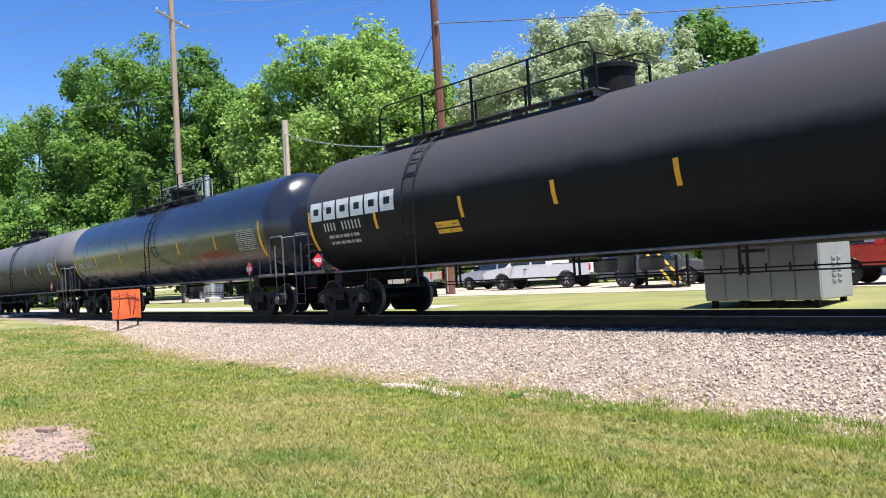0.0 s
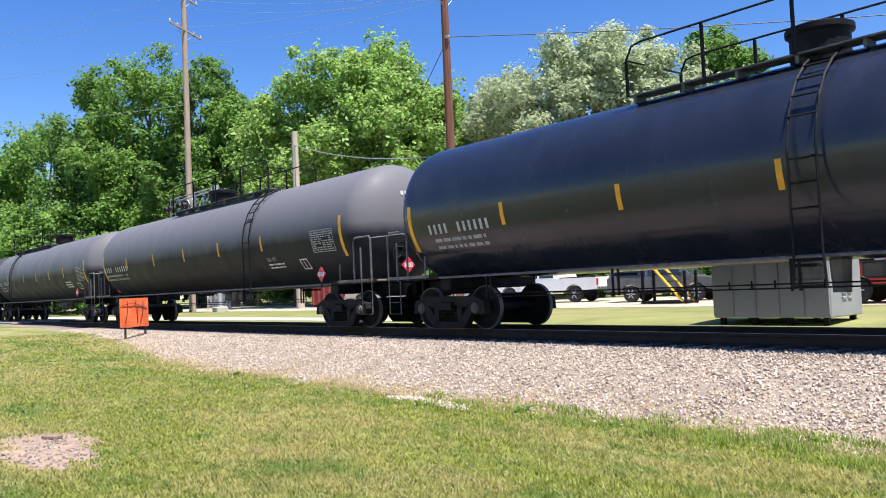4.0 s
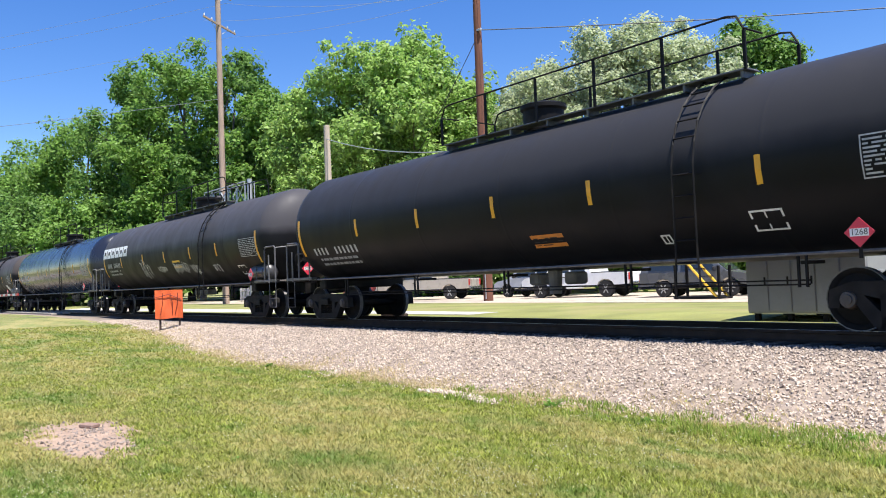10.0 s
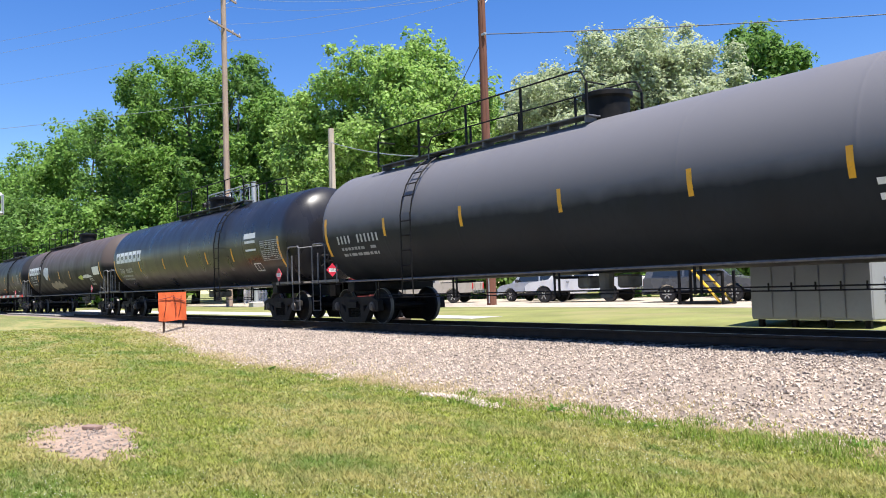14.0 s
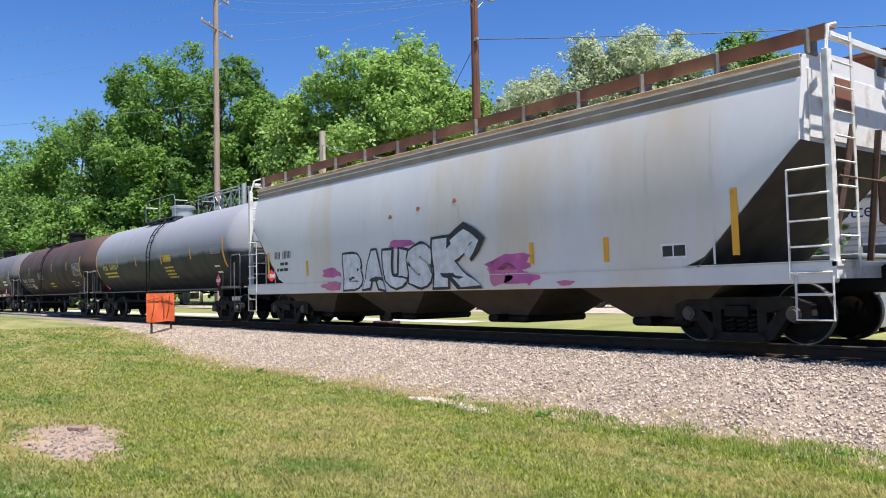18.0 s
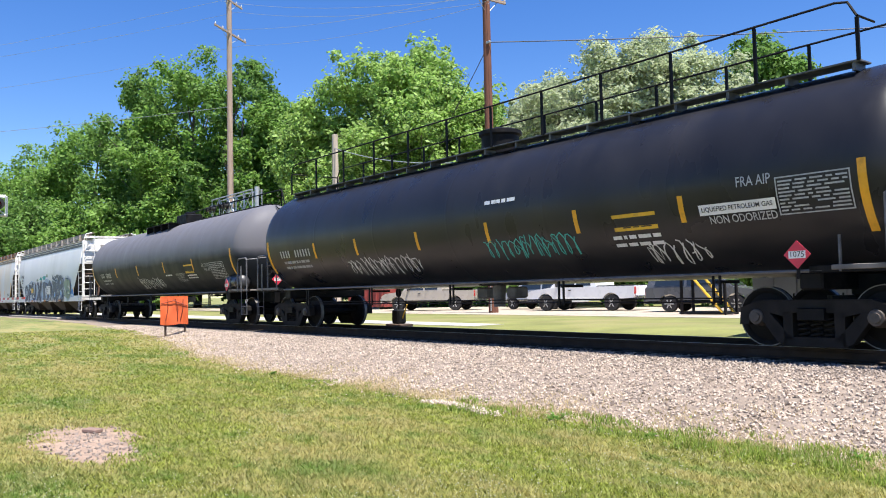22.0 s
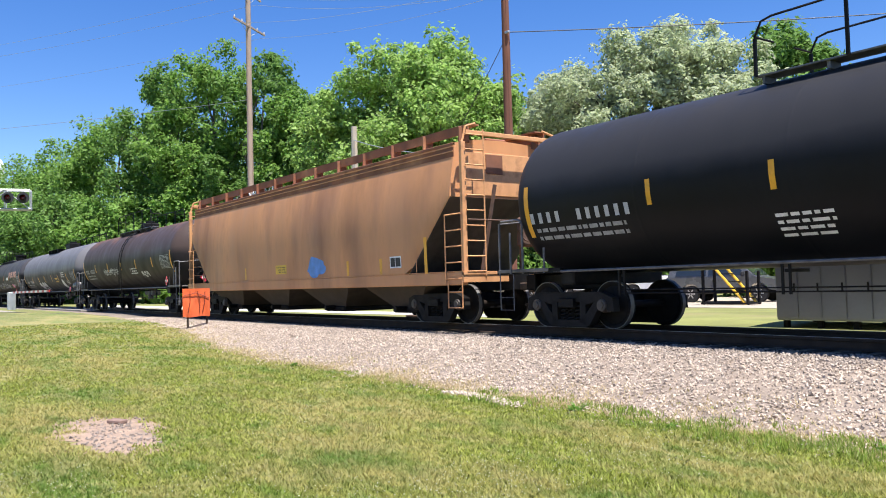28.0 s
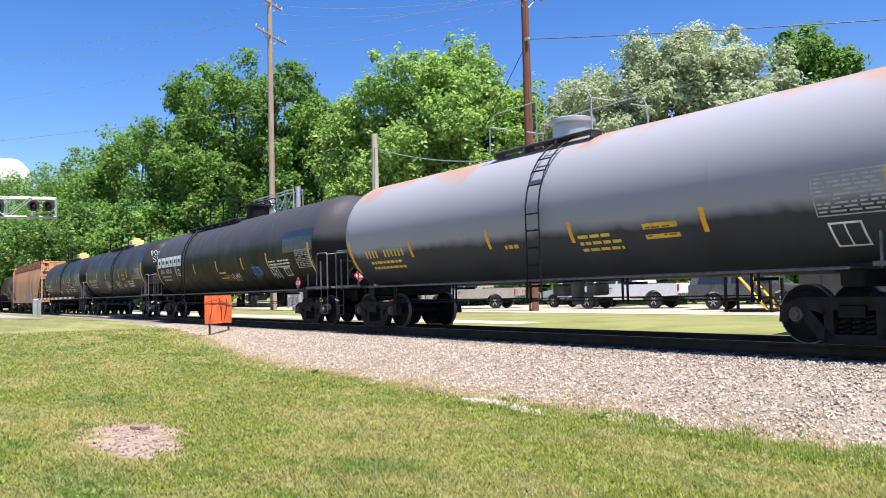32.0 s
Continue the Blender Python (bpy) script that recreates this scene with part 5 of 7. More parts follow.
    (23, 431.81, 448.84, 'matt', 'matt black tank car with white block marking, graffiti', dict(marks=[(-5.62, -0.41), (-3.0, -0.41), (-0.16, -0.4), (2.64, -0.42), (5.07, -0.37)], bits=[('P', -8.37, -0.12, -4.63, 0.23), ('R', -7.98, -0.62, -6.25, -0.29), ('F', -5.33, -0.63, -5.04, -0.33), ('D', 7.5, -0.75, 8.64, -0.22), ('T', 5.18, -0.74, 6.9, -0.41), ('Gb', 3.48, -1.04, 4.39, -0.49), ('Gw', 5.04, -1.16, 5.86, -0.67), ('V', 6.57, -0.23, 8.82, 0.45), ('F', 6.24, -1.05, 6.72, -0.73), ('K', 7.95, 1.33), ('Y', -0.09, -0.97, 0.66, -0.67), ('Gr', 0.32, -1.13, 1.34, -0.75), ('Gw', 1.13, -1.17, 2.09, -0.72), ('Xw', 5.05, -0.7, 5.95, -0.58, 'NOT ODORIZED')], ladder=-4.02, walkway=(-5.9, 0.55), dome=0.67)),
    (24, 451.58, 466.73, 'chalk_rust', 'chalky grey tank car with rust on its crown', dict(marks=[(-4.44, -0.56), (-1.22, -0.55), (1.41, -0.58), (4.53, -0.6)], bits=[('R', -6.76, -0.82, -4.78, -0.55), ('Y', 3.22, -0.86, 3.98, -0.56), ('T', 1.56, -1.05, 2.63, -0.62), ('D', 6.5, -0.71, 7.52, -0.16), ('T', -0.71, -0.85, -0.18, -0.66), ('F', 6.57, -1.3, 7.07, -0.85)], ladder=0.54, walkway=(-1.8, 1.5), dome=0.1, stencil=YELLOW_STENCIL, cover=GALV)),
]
for k, xl, xr, paint, label, opts in CAR_SPECS:
    tank_car(k, xl, xr, paint, label, **opts)

# grime colour darkened to paint in the shade under the sloping end
SLOPE_SHADE_GRIME = material("grimy_slope_sheet", (0.06, 0.05, 0.044), 0.85, vary=0.3, scale=1.5, dirt=(0.022, 0.018, 0.016), dirt_amount=0.6, dirt_scale=1.2)
BRAKE_RUST = material("rusted_brake_gear", (0.13, 0.075, 0.055), 0.85, vary=0.4, scale=5, dirt=(0.05, 0.035, 0.03), dirt_amount=0.5, dirt_scale=5)
BAY_RUST = material("rusted_bay", (0.062, 0.045, 0.032), 0.9, vary=0.35, scale=2, dirt=(0.045, 0.035, 0.03), dirt_amount=0.5, dirt_scale=2)
EAVE_TAN = material("orange_stained_eave", (0.56, 0.32, 0.16), 0.75, vary=0.25, scale=2, dirt=(0.66, 0.58, 0.48), dirt_amount=0.4, dirt_scale=1.5)
# strip colours with the eave's shadow mixed in, the tan one also stained
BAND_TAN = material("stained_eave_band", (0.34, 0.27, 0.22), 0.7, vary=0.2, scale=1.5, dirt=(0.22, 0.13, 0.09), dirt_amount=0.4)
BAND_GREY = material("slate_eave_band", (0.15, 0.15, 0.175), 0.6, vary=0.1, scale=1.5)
HOPPER_GREY = material("pale_grey_hopper", (0.66, 0.65, 0.66), 0.5, vary=0.06, scale=0.8, dirt=(0.60, 0.46, 0.29), dirt_amount=0.35, dirt_scale=0.45, stretch=(1, 1, 0.3))
HOPPER_WHITE = material("white_grey_hopper", (0.74, 0.74, 0.77), 0.5, vary=0.05, scale=0.8, dirt=(0.55, 0.54, 0.54), dirt_amount=0.2, dirt_scale=0.6, stretch=(1, 1, 0.3))
HOPPER_TAN = material("rust_tan_hopper", (0.57, 0.265, 0.115), 0.6, vary=0.14, scale=0.8, dirt=(0.24, 0.10, 0.05), dirt_amount=0.4, dirt_scale=0.6, stretch=(1, 1, 0.3))
ROOF_RUST = material("rusted_roof", (0.22, 0.09, 0.05), 0.85, vary=0.3, scale=2, dirt=(0.45, 0.24, 0.12), dirt_amount=0.3)
ROOF_GREY = material("grey_roof", (0.27, 0.25, 0.225), 0.8, vary=0.2, scale=2, dirt=(0.25, 0.18, 0.13), dirt_amount=0.4)
TRIM_WHITE = material("dirty_white_trim", (0.70, 0.69, 0.67), 0.6, vary=0.12, dirt=(0.25, 0.15, 0.10), dirt_amount=0.35, dirt_scale=3)
TRIM_TAN = material("tan_trim", (0.60, 0.30, 0.135), 0.65, vary=0.15, dirt=(0.25, 0.11, 0.05), dirt_amount=0.4, dirt_scale=3)
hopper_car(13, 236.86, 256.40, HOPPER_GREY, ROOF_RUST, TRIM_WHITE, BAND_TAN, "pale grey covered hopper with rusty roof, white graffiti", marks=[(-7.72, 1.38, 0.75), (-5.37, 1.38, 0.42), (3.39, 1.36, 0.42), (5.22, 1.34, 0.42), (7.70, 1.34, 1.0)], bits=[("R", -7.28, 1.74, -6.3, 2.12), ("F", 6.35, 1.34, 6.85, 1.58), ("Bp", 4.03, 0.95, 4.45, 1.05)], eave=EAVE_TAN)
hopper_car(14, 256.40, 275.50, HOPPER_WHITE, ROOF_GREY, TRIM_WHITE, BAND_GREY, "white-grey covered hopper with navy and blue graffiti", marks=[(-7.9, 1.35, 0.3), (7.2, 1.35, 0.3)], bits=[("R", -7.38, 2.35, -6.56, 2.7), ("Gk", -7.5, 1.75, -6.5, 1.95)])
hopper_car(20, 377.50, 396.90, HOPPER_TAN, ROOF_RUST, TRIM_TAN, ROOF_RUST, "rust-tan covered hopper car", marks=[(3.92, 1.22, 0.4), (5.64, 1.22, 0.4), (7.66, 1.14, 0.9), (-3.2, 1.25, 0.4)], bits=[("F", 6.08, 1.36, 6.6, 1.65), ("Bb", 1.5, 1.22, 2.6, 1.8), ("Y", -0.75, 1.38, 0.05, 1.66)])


def paint_pieces():
    car = CARS[13][0]
    for u, v, rx, ry, seed in ((2.75, 1.42, 0.62, 0.16, 5), (3.05, 1.12, 0.5, 0.12, 7), (2.5, 1.25, 0.4, 0.26, 8), (-4.1, 1.42, 0.42, 0.13, 9), (-4.05, 1.08, 0.5, 0.12, 6), (-0.9, 2.0, 0.5, 0.1, 3)):
        part("graffiti", blob(Shape(), on_sill, u, v, rx, ry, 0.005, seed), SPRAY["m" if seed % 2 else "p"], car, "magenta sprayed flourish")
    part("graffiti", stroke(Shape(), on_sill, [(-4.5, 1.5), (-4.2, 1.36), (-3.9, 1.44), (-3.6, 1.35)], 0.09, 0.008), SPRAY["m"], car, "magenta sprayed flourish")
    part("graffiti", stroke(Shape(), on_sill, [(2.2, 1.3), (2.7, 1.52), (3.3, 1.55), (3.0, 1.3), (3.35, 1.0)], 0.12, 0.008), SPRAY["m"], car, "magenta sprayed flourish")
    for i, (c, u0, u1, top) in enumerate((("B", -3.45, -2.55, 1.85), ("A", -2.55, -1.55, 1.88), ("U", -1.62, -0.62, 1.86), ("S", -0.62, 0.30, 1.92), ("K", 0.35, 1.95, 2.0))):
        outlined(car, c, u0, 0.98, u1, top, "w", "", "k", i, 0.075, 0.0, wob=0.03)
    part("graffiti", stroke(Shape(), on_sill, [(0.98, 1.95), (1.42, 2.18), (1.95, 1.92), (1.55, 1.6)], 0.30, 0.034), SPRAY["k"], car, "black rim of a sprayed letter")
    part("graffiti", stroke(Shape(), on_sill, [(1.0, 1.88), (1.42, 2.08), (1.8, 1.9), (1.5, 1.6)], 0.2, 0.036), SPRAY["w"], car, "white arm of a sprayed letter")
    for u, v in ((-0.2, 2.75), (-1.3, 2.65), (1.1, 2.8)):
        part("rust_spot", blob(Shape(), on_hopper, u, v, 0.07, 0.05, 0.006, int(u * 9)), SPRAY["r"], car, "small spot of rust")
    car = CARS[14][0]
    for u, v, rx, ry, c in ((-3.6, 1.55, 3.0, 0.62, "l"), (0.7, 1.62, 2.0, 0.62, "l"), (3.4, 1.65, 2.0, 0.66, "l"), (6.0, 1.5, 1.0, 0.55, "l"), (6.8, 1.35, 0.5, 0.2, "b"),
                            (-2.2, 2.28, 0.3, 0.08, "g"), (-1.2, 2.34, 0.35, 0.09, "e"), (-0.2, 2.38, 0.45, 0.12, "e"), (0.55, 2.48, 0.25, 0.1, "g"), (-2.9, 1.25, 0.25, 0.18, "b"), (1.0, 1.2, 0.5, 0.2, "b")):
        part("graffiti", blob(Shape(), on_sill, u, v, rx, ry, 0.004 + 0.001 * (c != "l"), int(u * 10)), SPRAY[c], car, "soft sprayed ground colour")
    for i, (c, u0, u1, top) in enumerate((("D", -6.2, -5.05, 1.95), ("F", -5.05, -3.95, 2.05), ("U", -3.95, -2.55, 2.12), ("X", -2.5, -0.75, 2.1))):
        outlined(car, c, u0, 0.98, u1, top, "n", "w", "d", i, 0.055, 0.0, 0.15, wob=0.06)
        part("graffiti", stroke(Shape(), on_sill, [(u0 + 0.1, 1.1), (u0 + 0.35, 1.6), (u0 + 0.25, top - 0.1), (u0 + 0.6, top - 0.2)], 0.03, 0.016 + 0.0045 * i), SPRAY["l"], car, "thin pale sprayed line")
    for i, (c, u0, u1, v1) in enumerate((("m", -0.45, 2.1, 2.1), ("a", 2.25, 3.5, 2.25), ("B", 3.7, 5.0, 2.32))):
        outlined(car, c, u0, 1.0, u1, v1, "d", "w", "n", i + 4, 0.055, 0.0, wob=0.05)
    hook = [(2.3, 2.28), (2.15, 2.45), (2.35, 2.3), (2.75, 2.2), (3.2, 2.36), (3.75, 2.38)]
    part("graffiti", stroke(Shape(), on_sill, hook, 0.26, 0.036), SPRAY["w"], car, "pale rim of a sprayed sweep")
    part("graffiti", stroke(Shape(), on_sill, hook, 0.16, 0.038), SPRAY["d"], car, "slate sprayed sweep")
    for a, b, r in ((2.75, 1.32, 0.2), (4.35, 1.38, 0.24), (4.3, 2.0, 0.15), (0.5, 1.25, 0.18), (1.45, 1.25, 0.18)):
        part("graffiti", blob(Shape(), on_sill, a, b, r, r * 0.8, 0.044, int(a * 9)), SPRAY["l"], car, "pale blue filling")
        part("graffiti", blob(Shape(), on_sill, a, b - 0.03, r * 0.5, r * 0.4, 0.046, int(a * 7)), SPRAY["b"], car, "bright blue filling")
    outlined(car, "S", 5.1, 1.08, 6.6, 2.15, "g", "w", "d", 8, 0.07, 0.0)
    for u in (5.7, 6.0):
        part("graffiti", stroke(Shape(), on_sill, [(u, 2.32), (u, 0.97)], 0.1, 0.056), SPRAY["g"], car, "sprayed upright stroke")
    part("side_panel", patch(Shape(), on_sill, -3.96, 1.50, -3.3, 1.78, 0.05), YELLOW_PANEL, car, "yellow panel")
    pale = part("side_panel", patch(Shape(), on_sill, 0.64, 1.35, 1.7, 1.86, 0.056), PLACARD_WHITE, car, "pale panel")
    stuff(part("panel_print", rows_of_bars(Shape(), lambda u, v, off=0.0: on_sill(u, v, 0.059), 0.7, 1.5, 1.6, 1.8, 3, 4), GREY_STENCIL, pale))
    part("side_panel", patch(Shape(), on_sill, 1.83, 0.93, 2.47, 1.16, 0.05), DIM_STENCIL, car, "pale grey panel")
    for u in (-3.9, -0.15, 3.8):
        part("side_panel", patch(Shape(), on_sill, u, 0.92, u + 0.5, 1.02, 0.05), ORANGE_PANEL, car, "small orange panel")


paint_pieces()

# ---------------------------------------------------------------- lawn
BLADE = leaf_material("grass_blades", (0.30, 0.34, 0.062), island=1.0)
STRAW = leaf_material("dry_straw", (0.46, 0.37, 0.20), island=0.4)


def dry_lawn(m, gain=1.0):
    """Straw-coloured patches over the green, at two scales."""
    n, l = m.node_tree.nodes, m.node_tree.links
    b = n["Principled BSDF"]
    src = b.inputs["Base Color"].links[0].from_socket
    tc, mp = n.new("ShaderNodeTexCoord"), n.new("ShaderNodeMapping")
    mp.inputs["Scale"].default_value = (0.42, 1.0, 1.0)
    mp.inputs["Rotation"].default_value = (0, 0, radians(-12))
    l.new(tc.outputs["Object"], mp.inputs[0])
    prev = src
    for scale, lo, hi, colr, amt in ((0.6, 0.46, 0.60, (0.45, 0.385, 0.15), 0.82), (0.85, 0.54, 0.66, (0.115, 0.215, 0.03), 0.85), (2.8, 0.50, 0.64, (0.38, 0.33, 0.15), 0.5), (2.1, 0.55, 0.68, (0.12, 0.23, 0.035), 0.7), (9.0, 0.46, 0.62, (0.12, 0.175, 0.026), 0.55), (13.0, 0.5, 0.64, (0.46, 0.43, 0.17), 0.6)):
        t = n.new("ShaderNodeTexNoise")
        t.inputs["Scale"].default_value, t.inputs["Detail"].default_value = scale, 4
        l.new(mp.outputs[0] if scale < 5 else tc.outputs["Object"], t.inputs["Vector"])
        r = n.new("ShaderNodeMapRange")
        r.inputs[1].default_value, r.inputs[2].default_value, r.inputs[4].default_value = lo, hi, amt
        l.new(t.outputs["Fac"], r.inputs[0])
        x = n.new("ShaderNodeMix")
        x.data_type = "RGBA"
        l.new(r.outputs[0], x.inputs[0])
        l.new(prev, x.inputs[6])
        x.inputs[7].default_value = (*[c * gain for c in colr], 1)
        prev = x.outputs[2]
    for link in list(l):
        if link.from_socket == src and link.to_node.type in ("BSDF_PRINCIPLED", "BSDF_TRANSLUCENT"):
            l.new(prev, link.to_socket)


dry_lawn(BLADE)
dry_lawn(GRASS_SOIL, 0.68)


def dirt_spot(x, y):
    """1 inside the bare patch of the lawn."""
    u, v = (x + 9.75) / 1.35, (y - 2.42 + 0.12 * (x + 10.0)) / 0.55
    return 1.0 - math.hypot(u, v) + 0.45 * noise.noise((x * 1.3, y * 2.6, 9)) + 0.42 * noise.noise((x * 4.1, y * 7.0, 2))


def strew(count, seed, near, far, keep):
    """Ground points in the wedge of lawn, denser towards the near end."""
    rng = np.random.default_rng(seed)
    out = []
    while len(out) < count:
        d = near * (far / near) ** rng.random()
        a = math.radians(90 + rng.uniform(17, 88))
        x, y = d * math.cos(a), d * math.sin(a)
        if keep(x, y, rng):
            out.append((x, y, ground_z(x, y)))
    return np.array(out), rng


def lawn_blades():
    def keep(x, y, rng):
        if dirt_spot(x, y) > rng.uniform(-0.25, 0.25):
            return False
        e = edge_y(x)
        return y < e - 0.05 or (y < e + 0.9 and rng.random() < 0.14 * math.exp(-(y - e) / 0.25))
    p, rng = strew(70000, 6, 4.6, 36.0, keep)
    n = len(p)
    dist = np.hypot(p[:, 0], p[:, 1])
    verts, faces = [], []
    for k in range(4):
        a = rng.uniform(0, 2 * math.pi, n)
        lean = rng.uniform(0.4, 1.6, n)
        h = rng.uniform(0.02, 0.058, n) * (1 + 0.25 * np.sin(p[:, 0] * 1.7) * np.sin(p[:, 1] * 2.3))
        w = rng.uniform(0.005, 0.010, n) * (1 + dist / 14)
        base = p + np.stack([rng.normal(0, 0.03, n), rng.normal(0, 0.03, n), np.zeros(n)], 1)
        side = np.stack([np.cos(a), np.sin(a), np.zeros(n)], 1) * w[:, None]
        tip = base + np.stack([-np.sin(a) * h * lean, np.cos(a) * h * lean, h], 1)
        verts.append(np.stack([base - side, base + side, tip], 1))
    v = np.concatenate(verts).reshape(-1, 3)
    me = bpy.data.meshes.new("lawn_grass")
    me.from_pydata(v, [], np.arange(len(v)).reshape(-1, 3).tolist())
    me.materials.append(BLADE)
    tagged(new("lawn_grass", me), "short mown grass, green with dry straw patches", "grass", kind="stuff")
    # dry grass where the lawn runs out into the stone
    def keep_edge(x, y, rng):
        o = y - edge_y(x)
        return -30 < x < 0 and -0.25 < o < 1.3 and noise.noise((x * 0.7, y * 0.9, 4)) > rng.uniform(-0.5, 0.3) and rng.random() < (0.35 + 0.65 * ease(-4, -12, x)) * math.exp(-max(0, o) / 0.45)
    p, rng = strew(15000, 9, 7.0, 30.0, keep_edge)
    n = len(p)
    a = rng.uniform(0, 2 * math.pi, n)
    h = rng.uniform(0.015, 0.075, n) * np.where(rng.random(n) < 0.04, 2.2, 1.0)
    w = 0.003 + 0.0004 * np.hypot(p[:, 0], p[:, 1])
    side = np.stack([np.cos(a), np.sin(a), np.zeros(n)], 1) * w[:, None]
    tip = p + np.stack([-np.sin(a) * h * 1.1, np.cos(a) * h * 1.1, h], 1)
    v = np.stack([p - side, p + side, tip], 1).reshape(-1, 3)
    me = bpy.data.meshes.new("edge_grass")
    me.from_pydata(v, [], np.arange(len(v)).reshape(-1, 3).tolist())
    me.materials.append(STRAW)
    tagged(new("edge_grass", me), "dry straw-coloured grass along the ballast edge", "grass", kind="stuff")


lawn_blades()


def tufts(count, seed, near, far, keep, low, high, mat, name, label):
    """Blades of one kind of grass, thrown where keep() lets them grow."""
    p, rng = strew(count, seed, near, far, keep)
    n = len(p)
    a = rng.uniform(0, 2 * math.pi, n)
    h = rng.uniform(low, high, n)
    w = 0.003 + 0.0005 * np.hypot(p[:, 0], p[:, 1])
    side = np.stack([np.cos(a), np.sin(a), np.zeros(n)], 1) * w[:, None]
    lean = rng.uniform(0.2, 0.9, n)
    tip = p + np.stack([-np.sin(a) * h * lean, np.cos(a) * h * lean, h], 1)
    v = np.stack([p - side, p + side, tip], 1).reshape(-1, 3)
    me = bpy.data.meshes.new(name)
    me.from_pydata(v, [], np.arange(len(v)).reshape(-1, 3).tolist())
    me.materials.append(mat)
    tagged(new(name, me), label, "grass", kind="stuff")


FRESH = leaf_material("fresh_grass", (0.22, 0.31, 0.05), island=0.9)
tufts(6500, 41, 7.0, 16.0, lambda x, y, rng: -9.5 < x < 0 and -0.75 < y - edge_y(x) < 0.3 and noise.noise((x * 1.9, y * 1.9, 7)) > rng.uniform(-0.15, 0.35), 0.03, 0.11, FRESH, "fresh_edge_grass", "taller fresh green grass along the ballast edge")
tufts(2600, 43, 8.0, 13.5, lambda x, y, rng: -0.5 < dirt_spot(x, y) < rng.uniform(-0.1, 0.35), 0.008, 0.03, STRAW, "withered_grass", "withered grass round the bare dirt patch")


def octa(points, size, rng, name, mat, label, cat):
    base = np.array([(1, 0, 0), (-1, 0, 0), (0, 1, 0), (0, -1, 0), (0, 0, 1), (0, 0, -1)], float)
    tri = np.array([(0, 2, 4), (2, 1, 4), (1, 3, 4), (3, 0, 4), (2, 0, 5), (1, 2, 5), (3, 1, 5), (0, 3, 5)])
    n = len(points)
    s = rng.uniform(*size, (n, 1, 1)) * rng.uniform(0.6, 1.3, (n, 1, 3))
    q, _ = np.linalg.qr(rng.normal(size=(n, 3, 3)))
    v = (base[None] * s * rng.uniform(0.75, 1.25, (n, 6, 1))) @ q + points[:, None]
    f = tri[None] + 6 * np.arange(n)[:, None, None]
    me = bpy.data.meshes.new(name)
    me.from_pydata(v.reshape(-1, 3), [], f.reshape(-1, 3).tolist())
    me.materials.append(mat)
    return tagged(new(name, me), label, cat, kind="stuff")


CLOVER = material("clover_white", (0.48, 0.49, 0.34), 0.8, vary=0.1)


def clover():
    def keep(x, y, rng):
        return y < edge_y(x) - 0.1 and dirt_spot(x, y) < -0.2 and noise.noise((x * 0.5, y * 0.5, 12)) > rng.uniform(0.0, 0.6)
    p, rng = strew(1600, 14, 4.6, 17.0, keep)
    p[:, 2] += rng.uniform(0.04, 0.075, len(p))
    octa(p, (0.004, 0.007), rng, "clover_flowers", CLOVER, "small white clover heads in the grass", "flower")


clover()


CHIP = material("pale_chips", (0.25, 0.205, 0.175), 0.9, vary=0.2, island=0.7)


def bare_patch():
    n, rings = 72, 8
    pts, fcs = [], []
    for r in range(rings + 1):
        for i in range(n):
            a = 2 * math.pi * i / n
            k = r / rings
            x = -9.75 + 1.36 * k * math.cos(a) * (1 + 0.2 * math.sin(2 * a + 0.6) + 0.6 * noise.noise((2.2 * math.cos(a), 2.2 * math.sin(a), 5)) + 0.3 * noise.noise((6 * math.cos(a), 6 * math.sin(a), 1)))
            y = 2.42 + 0.58 * k * math.sin(a) * (1 + 0.2 * math.sin(3 * a + 2) + 0.5 * noise.noise((2.6 * math.cos(a), 2.6 * math.sin(a), 8)) + 0.25 * noise.noise((7 * math.cos(a), 7 * math.sin(a), 3))) - 0.12 * (x + 10.0)
            pts.append((x, y, ground_z(x, y) + 0.006 + 0.012 * (1 - k) + 0.012 * noise.noise((x * 4, y * 4, 0)) * (1 - k)))
    for r in range(rings):
        for i in range(n):
            fcs.append((r * n + i, r * n + (i + 1) % n, (r + 1) * n + (i + 1) % n, (r + 1) * n + i))
    solid("bare_patch", Shape().add(pts, fcs), DIRT, "bare dry dirt patch in the lawn", "dirt", kind="structure", smooth=True)
    rng = np.random.default_rng(31)
    p = []
    while len(p) < 340:
        x, y = -10 + rng.uniform(-1.6, 1.6), 2.45 + rng.uniform(-0.75, 0.75)
        if dirt_spot(x, y) > rng.uniform(0.05, 0.9):
            p.append((x, y, ground_z(x, y) + 0.015))
    octa(np.array(p), (0.006, 0.026), rng, "patch_stones", CHIP, "stone chips in the bare dirt patch", "gravel")
    p = []
    while len(p) < 480:
        t = rng.random()
        x, y = -9.7 + 1.7 * t + rng.normal(0, 0.06), 7.02 + 0.1 * math.sin(5 * t) + rng.normal(0, 0.07)
        p.append((x, y, ground_z(x, y) + 0.025))
    octa(np.array(p), (0.015, 0.04), rng, "strayed_stones", STONE, "strayed crushed stone lying in the lawn", "gravel")
    s = Shape()
    s.box((0, 0, 0), (0.24, 0.13, 0.05), 0.012)
    solid("broken_brick", s, material("dull_brick", (0.24, 0.16, 0.13), 0.9, vary=0.2), "broken dull brick in the dirt patch", "brick", at=(-10.55, 2.62, ground_z(-10.55, 2.62) + 0.035), turn=25)


bare_patch()
WEED_LEAF = leaf_material("weed_leaves", (0.17, 0.32, 0.06), island=0.5)


